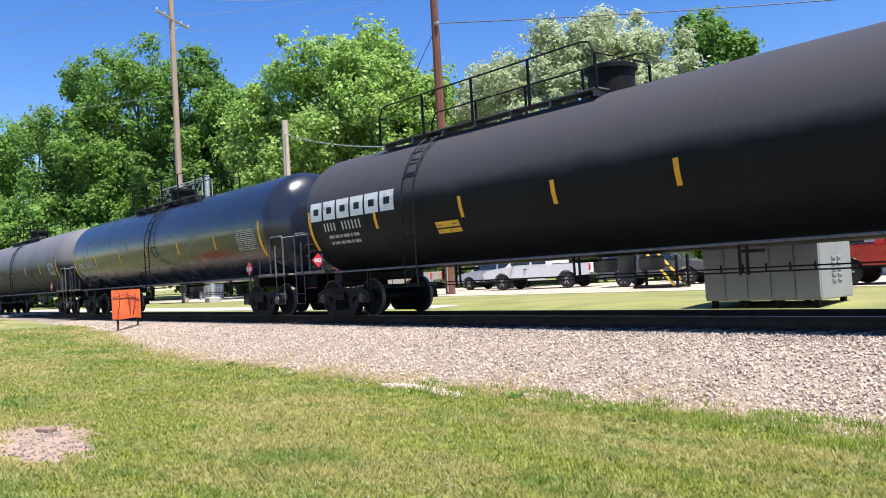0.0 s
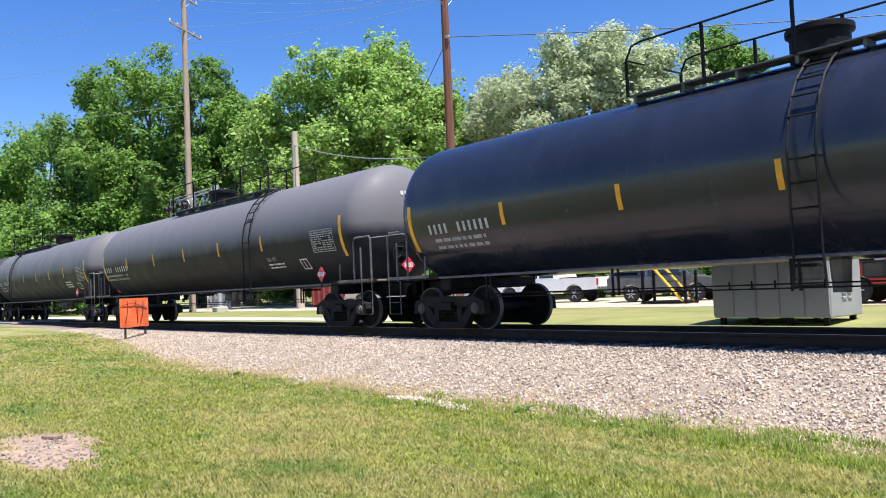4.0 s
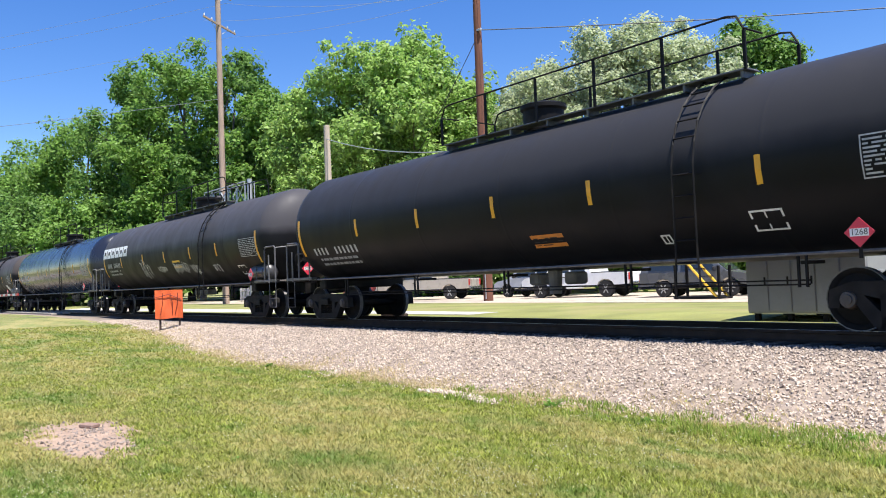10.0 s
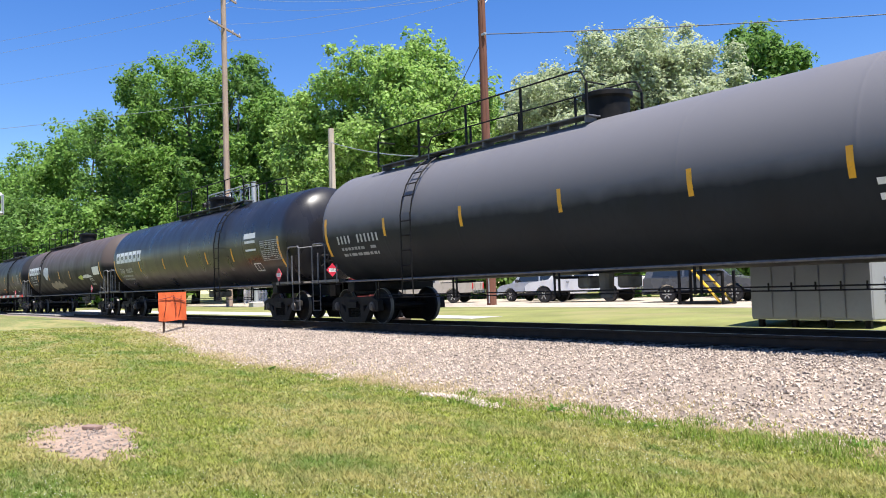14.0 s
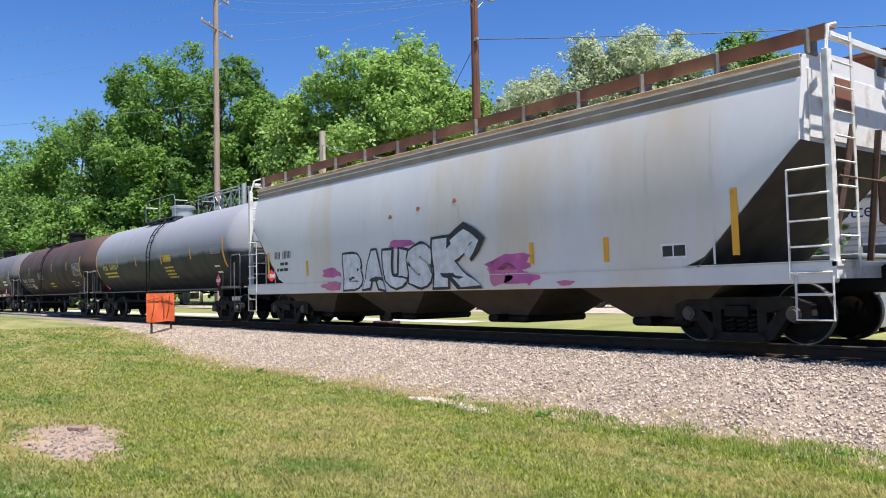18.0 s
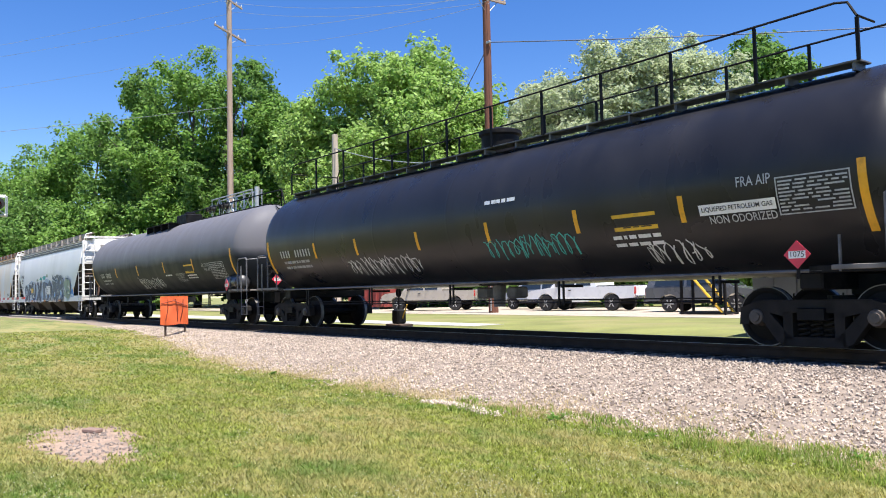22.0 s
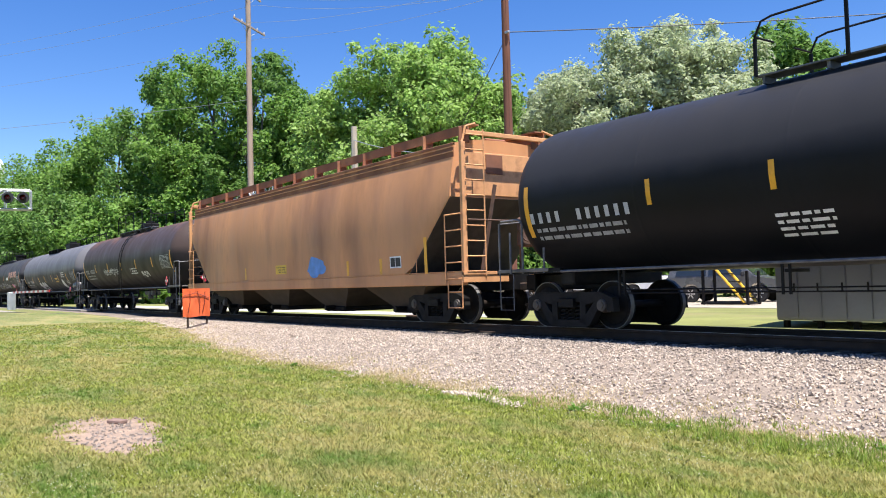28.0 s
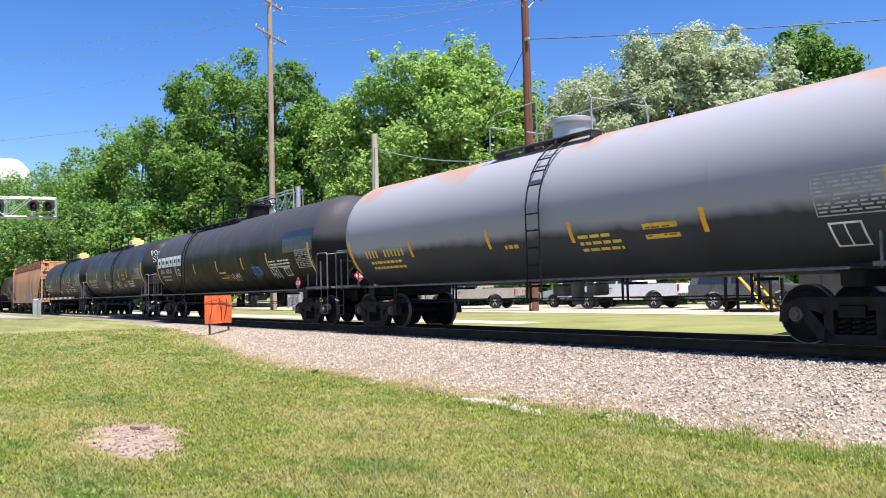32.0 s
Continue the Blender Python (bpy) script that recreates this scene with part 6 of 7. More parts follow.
def weed(x, y, r, seed):
    rng = random.Random(seed)
    s = Shape()
    for i in range(34):
        a = rng.uniform(0, 6.283)
        l, w, up = r * rng.uniform(0.5, 1.1), r * rng.uniform(0.1, 0.2), rng.uniform(0.25, 1.0)
        d, c = Vector((math.cos(a), math.sin(a), 0)), Vector((-math.sin(a), math.cos(a), 0))
        o = Vector((rng.uniform(-0.3, 0.3) * r, rng.uniform(-0.3, 0.3) * r, 0.0))
        m = o + d * l * 0.5 + Vector((0, 0, l * up * 0.7))
        t = o + d * l + Vector((0, 0, l * up * 0.75))
        s.add([o, m - c * w, t, m + c * w], [(0, 1, 2, 3)])
    me = s.mesh("weed", WEED_LEAF)
    ob = new("weed", me)
    ob.matrix_basis = pose(x, y, ground_z(x, y) - 0.005)
    tagged(ob, "leafy green weed at the lawn's edge", "weed", "weeds by the stone")


for i, (x, y, r) in enumerate([(-7.25, 7.2, 0.15), (-3.65, 7.45, 0.12), (-5.75, 7.1, 0.09), (-7.3, 3.1, 0.07), (-15.2, 7.2, 0.12)]):
    weed(x, y, r, 70 + i)


# ---------------------------------------------------------------- beyond the track
def sheet(name, outline, mat, lift, label, cat, kind="structure", thick=0.03):
    s = Shape()
    s.prism(outline, -thick, 0.0, axis="z")
    s.v = [(x, y, z + ground_z(x, y) + lift) for x, y, z in s.v]
    return solid(name, s, mat, label, cat, kind=kind)


sheet("gravel_lot", [(-95, 24.2), (-60, 23.8), (-30, 23.4), (-12, 23.0), (30, 22.5), (30, 35.5), (-95, 36.0)], GRAVEL_LOT, 0.012, "dusty tan gravel parking lot", "parking lot")
sheet("path", [(-70, 15.9), (-48, 15.6), (-34, 15.7), (-19.5, 15.9), (-19.0, 16.7), (-34, 16.9), (-70, 17.3)], CONCRETE, 0.014, "pale concrete strip beside the track", "path")


def crossing_road():
    """The road that crosses the track at a level crossing, with aprons on both sides."""
    for name, pts in (("road", [(-41, 9.9), (-46, 8.9), (-55, 7.4), (-80, 2.0), (-140, -14), (-140, 9.4), (-66, 9.9)]), ("far_road", [(-50, 15.2), (-66, 15.2), (-67, 60), (-51, 60)])):
        sheet("road", pts, ASPHALT, 0.02, "worn grey asphalt road at a level crossing", "road")
    s = Shape()
    for i in range(6):
        s.box((-58, TRACK_Y + (i - 2.5) * 0.62, RAIL_Z - 0.05), (15, 0.5, 0.1), 0.01)
    solid("crossing_deck", s, ASPHALT, "asphalt deck of the level crossing", "level crossing", kind="structure")


crossing_road()

WOOD_BROWN = material("red_brown_pole", (0.155, 0.062, 0.038), 0.85, vary=0.25, scale=2, stretch=(4, 4, 0.4), bump=0.4, bump_scale=20)
WOOD_GREY = material("weathered_pole", (0.34, 0.255, 0.20), 0.9, vary=0.2, scale=2, stretch=(4, 4, 0.4), bump=0.4, bump_scale=20)
WOOD_PALE = material("pale_bare_pole", (0.46, 0.39, 0.32), 0.9, vary=0.15, scale=2, stretch=(4, 4, 0.4), bump=0.4, bump_scale=20)
WOOD_DARK = material("dark_old_pole", (0.12, 0.10, 0.08), 0.9, vary=0.25, scale=2, stretch=(4, 4, 0.4))
CABLE = material("black_cable", (0.03, 0.03, 0.035), 0.6)
PALE_WIRE = material("dull_aluminium_wire", (0.33, 0.36, 0.40), 0.5, 0.4)
INSULATOR = material("grey_porcelain", (0.45, 0.45, 0.46), 0.3)


def utility_pole(x, y, top, r, mat, label, lean=0.0, turn=0):
    p = thing("utility_pole", label, "utility pole", "poles along the line", at=(x, y, 0.6), turn=turn)
    h = top - 0.6
    part("pole", Shape().tube([(0, 0, -0.4), (lean * 0.25, 0, h * 0.25), (lean * 0.5, 0, h * 0.5), (lean, 0, h)], [r, r * 0.95, r * 0.88, r * 0.74], 12), mat, p, smooth=True)
    return p


def crossarm(p, z, half, mat):
    arm = part("crossarm", Shape().box((0.12, 0, z), (0.11, 2 * half, 0.14), 0.01), mat, p)
    for y in (-0.95, -0.5, 0.5, 0.95):
        part("insulator", Shape().lathe([(z + 0.06, 0.03), (z + 0.1, 0.06), (z + 0.2, 0.05), (z + 0.26, 0.025)], "z", 8, at=(0.12, y * half, 0)), INSULATOR, arm)
    part("arm_brace", Shape().tube([(0.12, -half * 0.55, z - 0.05), (0.05, 0, z - 0.75)], 0.02, 4).tube([(0.12, half * 0.55, z - 0.05), (0.05, 0, z - 0.75)], 0.02, 4), GALV, p)


brown = utility_pole(-29.8, 25.6, 16.9, 0.24, WOOD_BROWN, "red-brown wooden utility pole")
crossarm(brown, 15.3, 1.15, WOOD_GREY)
part("cable_clamp", Shape().box((0.2, -0.1, 13.1), (0.35, 0.12, 0.12), 0.02), GALV, brown)
part("ground_wire_cover", Shape().box((0.1, -0.24, 1.6), (0.06, 0.04, 3.0), 0.01), GALV, brown)
tall = utility_pole(-57.6, 24.0, 24.6, 0.25, WOOD_GREY, "tall weathered wooden pole with two crossarms", turn=38)
crossarm(tall, 20.8, 2.3, WOOD_GREY)
crossarm(tall, 23.3, 1.75, WOOD_GREY)
utility_pole(-47.2, 27.0, 12.3, 0.27, WOOD_PALE, "short cut-off pale wooden pole")
utility_pole(-83.8, 30.0, 16.2, 0.2, WOOD_DARK, "old dark pole at the wood's edge")
utility_pole(-68.0, 34.6, 15.0, 0.2, WOOD_DARK, "old dark pole at the wood's edge")


def wire(a, b, sag, r, mat, label):
    a, b = Vector(a), Vector(b)
    pts = [a.lerp(b, i / 24) - Vector((0, 0, sag * 4 * (i / 24) * (1 - i / 24))) for i in range(25)]
    solid("overhead_wire", Shape().tube(pts, r, 5), mat, label, "wire", "wires between the poles")


wire((-29.6, 25.5, 13.7), (-6.0, 48.5, 13.3), 0.3, 0.026, CABLE, "thick black cable to the brown pole")
wire((-29.9, 25.6, 13.4), (-46.0, 33.0, 10.0), 0.2, 0.02, CABLE, "thin guy wire from the brown pole")
wire((-47.2, 26.9, 11.4), (-29.9, 25.6, 8.0), 0.5, 0.028, PALE_WIRE, "pale cable between two poles")
wire((-29.9, 25.7, 8.0), (-4.0, 25.8, 7.6), 0.4, 0.028, PALE_WIRE, "pale cable along the pole line")
for y, z, zb in ((23.0, 23.5, 15.6), (25.0, 23.5, 15.6), (22.3, 21.1, 15.6), (25.6, 21.1, 15.6)):
    wire((-57.6 - (y - 24) * 0.78, y, z), (-29.7, 24.7 + (y - 24) * 0.5, zb), 0.5, 0.010, PALE_WIRE, "thin bare wire between pole crossarms")
    if z > 22 or y > 25:
        wire((-57.6 - (y - 24) * 0.78, y, z), (-117.0, y - 47.0, z - 0.6), 1.6, 0.011, PALE_WIRE, "thin bare wire over the road")
    wire((-29.7, 24.7 + (y - 24) * 0.5, zb), (8.0, 24.7, zb + 0.5), 0.6, 0.010, PALE_WIRE, "thin bare wire above the parking lot")


def covered_sign():
    x, y = -28.2, 9.68
    s = thing("covered_sign", "low sign wrapped in bright orange sheeting", "sign", at=(x, y, ground_z(x, y)), turn=66)
    sheeting = material("orange_sheeting", (0.74, 0.13, 0.035), 0.55, vary=0.2, scale=4, bump=0.5, bump_scale=9, stretch=(1, 1, 0.4))
    rng = random.Random(2)
    n = 12
    pts = []
    for side in (-1, 1):
        for j in range(n + 1):
            for i in range(n + 1):
                u, v = -0.455 + 0.91 * i / n, 0.37 + 0.98 * j / n
                pts.append((u, side * (0.055 + 0.018 * math.sin(9 * u + 5 * v) * (1 - j / n * 0.5) + rng.uniform(-0.006, 0.006)), v + (0.02 * math.sin(7 * u) if j == 0 else 0)))
    m = (n + 1) ** 2
    fcs = []
    for o in (0, m):
        fcs += [(o + j * (n + 1) + i, o + j * (n + 1) + i + 1, o + (j + 1) * (n + 1) + i + 1, o + (j + 1) * (n + 1) + i) for j in range(n) for i in range(n)]
    rim = [i for i in range(n + 1)] + [(n + 1) * (j + 1) - 1 for j in range(1, n + 1)] + [m - 1 - i for i in range(1, n + 1)] + [(n + 1) * (n - j) for j in range(1, n)]
    fcs += [(a, b, b + m, a + m) for a, b in zip(rim, rim[1:] + rim[:1])]
    part("cover", Shape().add(pts, fcs), sheeting, s, smooth=True)
    for x in (-0.30, 0.34):
        part("leg", Shape().box((x, 0.05, 0.42), (0.07, 0.06, 1.1), 0.008), RUSTY_STEEL, s)
    c = Shape()
    for x0, x1 in ((-0.2, -0.28), (0.05, 0.12), (0.3, 0.2)):
        c.tube([(x0, -0.085, 1.25), ((x0 + x1) / 2 + 0.04, -0.09, 0.9), (x1, -0.085, 0.5)], 0.012, 4)
    c.tube([(-0.43, -0.085, 1.1), (0, -0.09, 1.2), (0.43, -0.085, 1.02)], 0.012, 4)
    part("tie_cord", c, material("dark_red_cord", (0.18, 0.03, 0.02), 0.7), s)


covered_sign()


def signal_cabinet():
    x0, x1, y0, y1, h = CAB
    c = thing("equipment_cabinet", "grey steel trackside equipment cabinet on legs", "cabinet", at=((x0 + x1) / 2, (y0 + y1) / 2, 0.55))
    w, d = x1 - x0, y1 - y0
    grey = material("light_grey_steel", (0.29, 0.295, 0.305), 0.5, 0.2, vary=0.08, scale=1.5)
    part("body", Shape().box((0, 0, 0.14 + h / 2), (w, d, h), 0.02), grey, c)
    part("roof", Shape().box((0, 0, 0.14 + h + 0.04), (w + 0.12, d + 0.12, 0.08), 0.02), grey, c)
    n = 5
    for i in range(n):
        x = -w / 2 + w * (i + 0.5) / n
        door = part("door", Shape().box((x, -d / 2 - 0.012, 0.14 + h / 2), (w / n - 0.03, 0.03, h - 0.1), 0.008), grey, c)
        part("handle", Shape().box((x + w / n * 0.36, -d / 2 - 0.04, 0.14 + h * 0.5), (0.03, 0.03, 0.16), 0.006), BLACK_STEEL, door)
    for j in range(5):
        for y in (-0.12, 0.12):
            part("vent_louvre", Shape().box((w / 2 + 0.012, y, 0.5 + 0.11 * j), (0.025, 0.16, 0.05), 0.006), grey, c)
    for i in range(4):
        for y in (-d / 2 + 0.12, d / 2 - 0.12):
            part("leg", Shape().box((-w / 2 + 0.15 + (w - 0.3) * i / 3, y, 0.06), (0.1, 0.1, 0.2)), BLACK_STEEL, c)


CAB = (-9.75, -7.25, 15.55, 16.9, 1.35)
signal_cabinet()


# ---------------------------------------------------------------- parked vehicles
TYRE = material("tyre_rubber", (0.02, 0.02, 0.021), 0.85, vary=0.2)
ALLOY = material("wheel_alloy", (0.45, 0.45, 0.46), 0.35, 0.7, vary=0.1)
DARK_GLASS = glass("dark_car_glass", (0.02, 0.025, 0.03))
CHROME = material("dull_chrome", (0.5, 0.5, 0.52), 0.25, 0.9, vary=0.05)
TAIL_RED = material("tail_lamp_red", (0.45, 0.02, 0.02), 0.3)
LAMP_CLEAR = material("head_lamp_clear", (0.6, 0.62, 0.65), 0.15)
TRIM_BLACK = material("black_plastic_trim", (0.02, 0.02, 0.022), 0.6)


def car_paint(name, color):
    m = material(name, color, 0.3, vary=0.05, scale=1.0)
    m.node_tree.nodes["Principled BSDF"].inputs["Coat Weight"].default_value = 0.5
    return m


def vehicle(name, at, turn, paint, label, bed):
    """A parked pickup (bed) or estate car, nose towards its own -x."""
    v = thing(name, label, "pickup truck" if bed else "car", "parked vehicles", at=at, turn=turn)
    L, W = (5.8, 1.95) if bed else (4.7, 1.85)
    wb, r = (3.55, 0.39) if bed else (2.75, 0.34)
    xf, xr = -wb / 2 - 0.05, wb / 2 - 0.05
    low, belt, roof = (0.55, 1.12, 1.85) if bed else (0.4, 1.0, 1.6)

    def arch(x):
        return [(x - (r + 0.09) * math.cos(a), r * 0.95 + (r + 0.09) * math.sin(a)) for a in [math.pi * i / 8 for i in range(9)]]
    side = [(-L / 2 + 0.03, low + 0.02)] + [p for p in arch(xf) if p[1] > low] + [p for p in arch(xr) if p[1] > low] + [(L / 2 - 0.02, low + 0.05), (L / 2, belt - 0.02), (L / 2 - 0.03, belt + 0.02)]
    side += [(-L / 2 + (1.45 if bed else 1.15), belt + 0.02), (-L / 2 + 0.25, belt - 0.12), (-L / 2, belt - 0.28)]
    part("body", Shape().prism(side, -W / 2, W / 2), paint, v)
    c0, c1 = (-L / 2 + 1.35, L / 2 - 1.95) if bed else (-L / 2 + 1.05, L / 2 - 0.12)
    cab = [(c0, belt), (c0 + 0.62, roof - 0.06), (c0 + 0.85, roof), (c1 - 0.35, roof), (c1 - 0.1, roof - 0.08), (c1 + (0.0 if bed else 0.08), belt)]
    k = 0.10
    pts = [(x, s * (W / 2 - (k if z > belt + 0.1 else 0.02)), z) for s in (-1, 1) for x, z in cab]
    n = len(cab)
    fcs = [tuple(range(n)), tuple(range(2 * n - 1, n - 1, -1))] + [(i, i + n, (i + 1) % n + n, (i + 1) % n) for i in range(n)]
    part("cab", Shape().add(pts, fcs), paint, v)
    for s in (-1, 1):
        yo = s * (W / 2 - 0.045)
        m = (c0 + c1) / 2 + 0.15
        for a, b in (((c0 + 0.38, m - 0.06), (c0 + 0.72, m - 0.06)), ((m + 0.05, c1 - 0.28), (m + 0.05, c1 - 0.38))):
            g = Shape().add([(a[0], yo + s * 0.03, belt + 0.07), (a[1], yo + s * 0.03, belt + 0.07), (b[1], yo - s * 0.035, roof - 0.12), (b[0], yo - s * 0.035, roof - 0.12),
                             (a[0], yo - s * 0.03, belt + 0.07), (a[1], yo - s * 0.03, belt + 0.07), (b[1], yo - s * 0.09, roof - 0.12), (b[0], yo - s * 0.09, roof - 0.12)],
                            [(0, 1, 2, 3), (4, 5, 6, 7), (0, 1, 5, 4), (1, 2, 6, 5), (2, 3, 7, 6), (3, 0, 4, 7)])
            part("side_window", g, DARK_GLASS, v)
        for x in (xf, xr):
            w = part("wheel", Shape().lathe([(-0.12, r * 0.6), (-0.12, r * 0.94), (-0.08, r), (0.08, r), (0.12, r * 0.94), (0.12, r * 0.6)], "y", 24, at=(x, s * (W / 2 - 0.13), r)), TYRE, v, smooth=True)
            rim = Shape().lathe([(-0.10, 0.02), (-0.10, r * 0.62), (0.10, r * 0.62), (0.10, 0.02)], "y", 18, at=(x, s * (W / 2 - 0.13), r))
            for q in range(6):
                a = q * 1.0472
                rim.box((x + r * 0.33 * math.cos(a), s * (W / 2 - 0.02), r + r * 0.33 * math.sin(a)), (r * 0.5, 0.03, 0.05), 0, Matrix.Rotation(-a, 3, "Y"))
            part("rim", rim, ALLOY, w)
        part("mirror", Shape().box((c0 + 0.45, s * (W / 2 + 0.1), belt + 0.12), (0.1, 0.2, 0.18), 0.03), TRIM_BLACK, v)
        part("tail_lamp", Shape().box((L / 2 - 0.03, s * (W / 2 - 0.1), belt - 0.18), (0.1, 0.18, 0.34), 0.02), TAIL_RED, v, "red tail lamp")
        part("head_lamp", Shape().box((-L / 2 + 0.08, s * (W / 2 - 0.2), belt - 0.38), (0.16, 0.36, 0.17), 0.03), LAMP_CLEAR, v)
        part("door_handle", Shape().box((m - 0.3, s * (W / 2 + 0.015), belt - 0.14), (0.16, 0.03, 0.04), 0.008), TRIM_BLACK, v)
    part("front_bumper", Shape().box((-L / 2 - 0.03, 0, low + 0.05), (0.18, W - 0.08, 0.24), 0.05), CHROME if bed else paint, v)
    part("rear_bumper", Shape().box((L / 2 + 0.04, 0, low + 0.05), (0.16, W - 0.08, 0.2), 0.04), CHROME if bed else paint, v)
    part("windscreen", Shape().add([(c0 + 0.03, -W / 2 + 0.16, belt + 0.06), (c0 + 0.03, W / 2 - 0.16, belt + 0.06), (c0 + 0.56, W / 2 - 0.22, roof - 0.1), (c0 + 0.56, -W / 2 + 0.22, roof - 0.1),
                                   (c0 + 0.06, -W / 2 + 0.16, belt + 0.05), (c0 + 0.06, W / 2 - 0.16, belt + 0.05), (c0 + 0.59, W / 2 - 0.22, roof - 0.11), (c0 + 0.59, -W / 2 + 0.22, roof - 0.11)],
                                  [(0, 1, 2, 3), (4, 5, 6, 7), (0, 1, 5, 4), (1, 2, 6, 5), (2, 3, 7, 6), (3, 0, 4, 7)]), DARK_GLASS, v)
    if bed:
        for sd in (-1, 1):
            part("bed_rail", Shape().box(((c1 + L / 2) / 2, sd * (W / 2 - 0.06), belt + 0.04), (L / 2 - c1 - 0.06, 0.1, 0.06), 0.01), TRIM_BLACK, v)
    part("sill_trim", Shape().box((0, 0, low), (wb - 2 * r - 0.2, W - 0.06, 0.1), 0.02), TRIM_BLACK, v)
    return v


LOT_Z = 0.613
vehicle("pickup_truck", (-27.4, 29.6, LOT_Z), 14, car_paint("white_car_paint", (0.78, 0.79, 0.80)), "white crew-cab pickup truck parked on gravel", True)
vehicle("pickup_truck", (-38.3, 28.3, LOT_Z), 30, car_paint("tan_silver_paint", (0.42, 0.38, 0.33)), "tan-silver pickup truck parked on gravel", True)
vehicle("parked_car", (-32.4, 31.4, LOT_Z), 8, car_paint("silver_blue_paint", (0.45, 0.48, 0.52)), "silver car parked behind a pickup truck", False)
vehicle("parked_car", (-20.2, 29.0, LOT_Z), 195, car_paint("dark_grey_paint", (0.10, 0.105, 0.115)), "dark grey estate car on the gravel lot", False)
vehicle("parked_car", (-8.6, 24.6, LOT_Z), 185, car_paint("red_car_paint", (0.50, 0.03, 0.03)), "bright red car beyond the cabinet", True)


def dumpster(x, y, turn):
    c = thing("waste_container", "dull red slatted waste container", "container", at=(x, y, LOT_Z), turn=turn)
    red = material("dull_red_steel", (0.26, 0.045, 0.04), 0.65, vary=0.2, dirt=(0.12, 0.05, 0.04), dirt_amount=0.4)
    part("body", Shape().prism([(-1.5, 0.15), (1.5, 0.15), (1.6, 1.75), (-1.6, 1.75)], -0.85, 0.85), red, c)
    for i in range(7):
        part("rib", Shape().box((-1.35 + 0.45 * i, -0.9, 0.95), (0.1, 0.1, 1.5), 0.01), red, c)
    part("rim", Shape().box((0, 0, 1.78), (3.3, 1.85, 0.1), 0.02), red, c)
    for x_ in (-1.2, 1.2):
        part("foot", Shape().box((x_, 0, 0.08), (0.3, 1.6, 0.16)), BLACK_STEEL, c)


dumpster(-46.8, 29.6, 20)


def switch_stand(x, y):
    c = thing("switch_stand", "black trackside switch stand beside the rail", "switch stand", at=(x, y, 0.5))
    part("base", Shape().box((0, 0, 0.06), (0.9, 0.5, 0.12), 0.02), RUSTY_STEEL, c)
    part("gear_case", Shape().box((0, 0, 0.35), (0.4, 0.36, 0.5), 0.06), BLACK_STEEL, c)
    part("mast", Shape().tube([(0, 0, 0.5), (0, 0, 1.25)], 0.03, 8), BLACK_STEEL, c)
    part("target", Shape().lathe([(-0.012, 0.02), (-0.012, 0.16), (0.012, 0.16), (0.012, 0.02)], "y", 14, at=(0, 0, 1.15)), BLACK_STEEL, c)
    part("lever", Shape().tube([(0.2, 0, 0.3), (0.55, -0.05, 0.75)], 0.022, 6), YELLOW_PANEL, c)


switch_stand(-22.5, 15.2)


def yellow_stand(x, y):
    c = thing("loading_steps", "yellow steel steps leaning on a dark frame", "steps", at=(x, y, LOT_Z))
    for dy in (0.0, 0.7):
        part("stringer", Shape().tube([(-1.1, dy, 1.9), (0.7, dy, 0.0)], 0.05, 6), YELLOW_PANEL, c)
        part("post", Shape().box((-1.1, dy, 0.95), (0.09, 0.09, 1.9), 0.01), BLACK_STEEL, c)
        part("post", Shape().box((0.75, dy, 0.6), (0.09, 0.09, 1.2), 0.01), BLACK_STEEL, c)
    for i in range(6):
        part("tread", Shape().box((-0.9 + 0.28 * i, 0.35, 1.7 - 0.29 * i), (0.2, 0.7, 0.03)), BLACK_STEEL, c)
    part("base_bar", Shape().box((-0.2, 0.35, 0.05), (2.0, 0.8, 0.06), 0.01), BLACK_STEEL, c)


yellow_stand(-17.9, 25.6)


def shop_building():
    b = thing("shop_building", "low grey shop building with dark lettering", "building", at=(-10.5, 32.0, 0.55))
    wall = material("grey_siding", (0.40, 0.41, 0.42), 0.75, vary=0.08, scale=1.2)
    part("wall", Shape().box((0, 4, 2.0), (18, 8, 4.0), 0.02), wall, b)
    for i in range(17):
        part("siding_board", Shape().box((0, -0.02, 0.25 + i * 0.23), (18.02, 0.05, 0.19), 0.01), wall, b)
    part("fascia", Shape().box((0, -0.09, 3.75), (18.3, 0.2, 0.9), 0.02), material("pale_fascia", (0.58, 0.59, 0.60), 0.6, vary=0.06), b)
    part("roof", Shape().prism([(-0.5, 4.2), (8.5, 4.2), (8.5, 4.3), (4.0, 5.4), (-0.5, 4.3)], -9.3, 9.3, axis="x"), material("dark_shingles", (0.09, 0.09, 0.095), 0.9, vary=0.2), b)
    part("lettering", text_mesh("Charlotte", 0.78, BLACK_STENCIL), None, b, "dark sign lettering", at=pose(-5.2, -0.2, 3.72))
    for x in (-6.8, -3.4, 1.5, 5.0):
        w = part("window", Shape().box((x, -0.05, 1.75), (1.7, 0.1, 1.5), 0.01), TRIM_WHITE, b)
        part("pane", Shape().box((x, -0.11, 1.75), (1.5, 0.03, 1.3)), DARK_GLASS, w)
    d = part("door", Shape().box((-0.9, -0.06, 1.05), (1.0, 0.1, 2.1), 0.01), TRIM_WHITE, b)
    part("door_handle", Shape().box((-0.55, -0.13, 1.0), (0.12, 0.05, 0.04)), BLACK_STEEL, d)


shop_building()


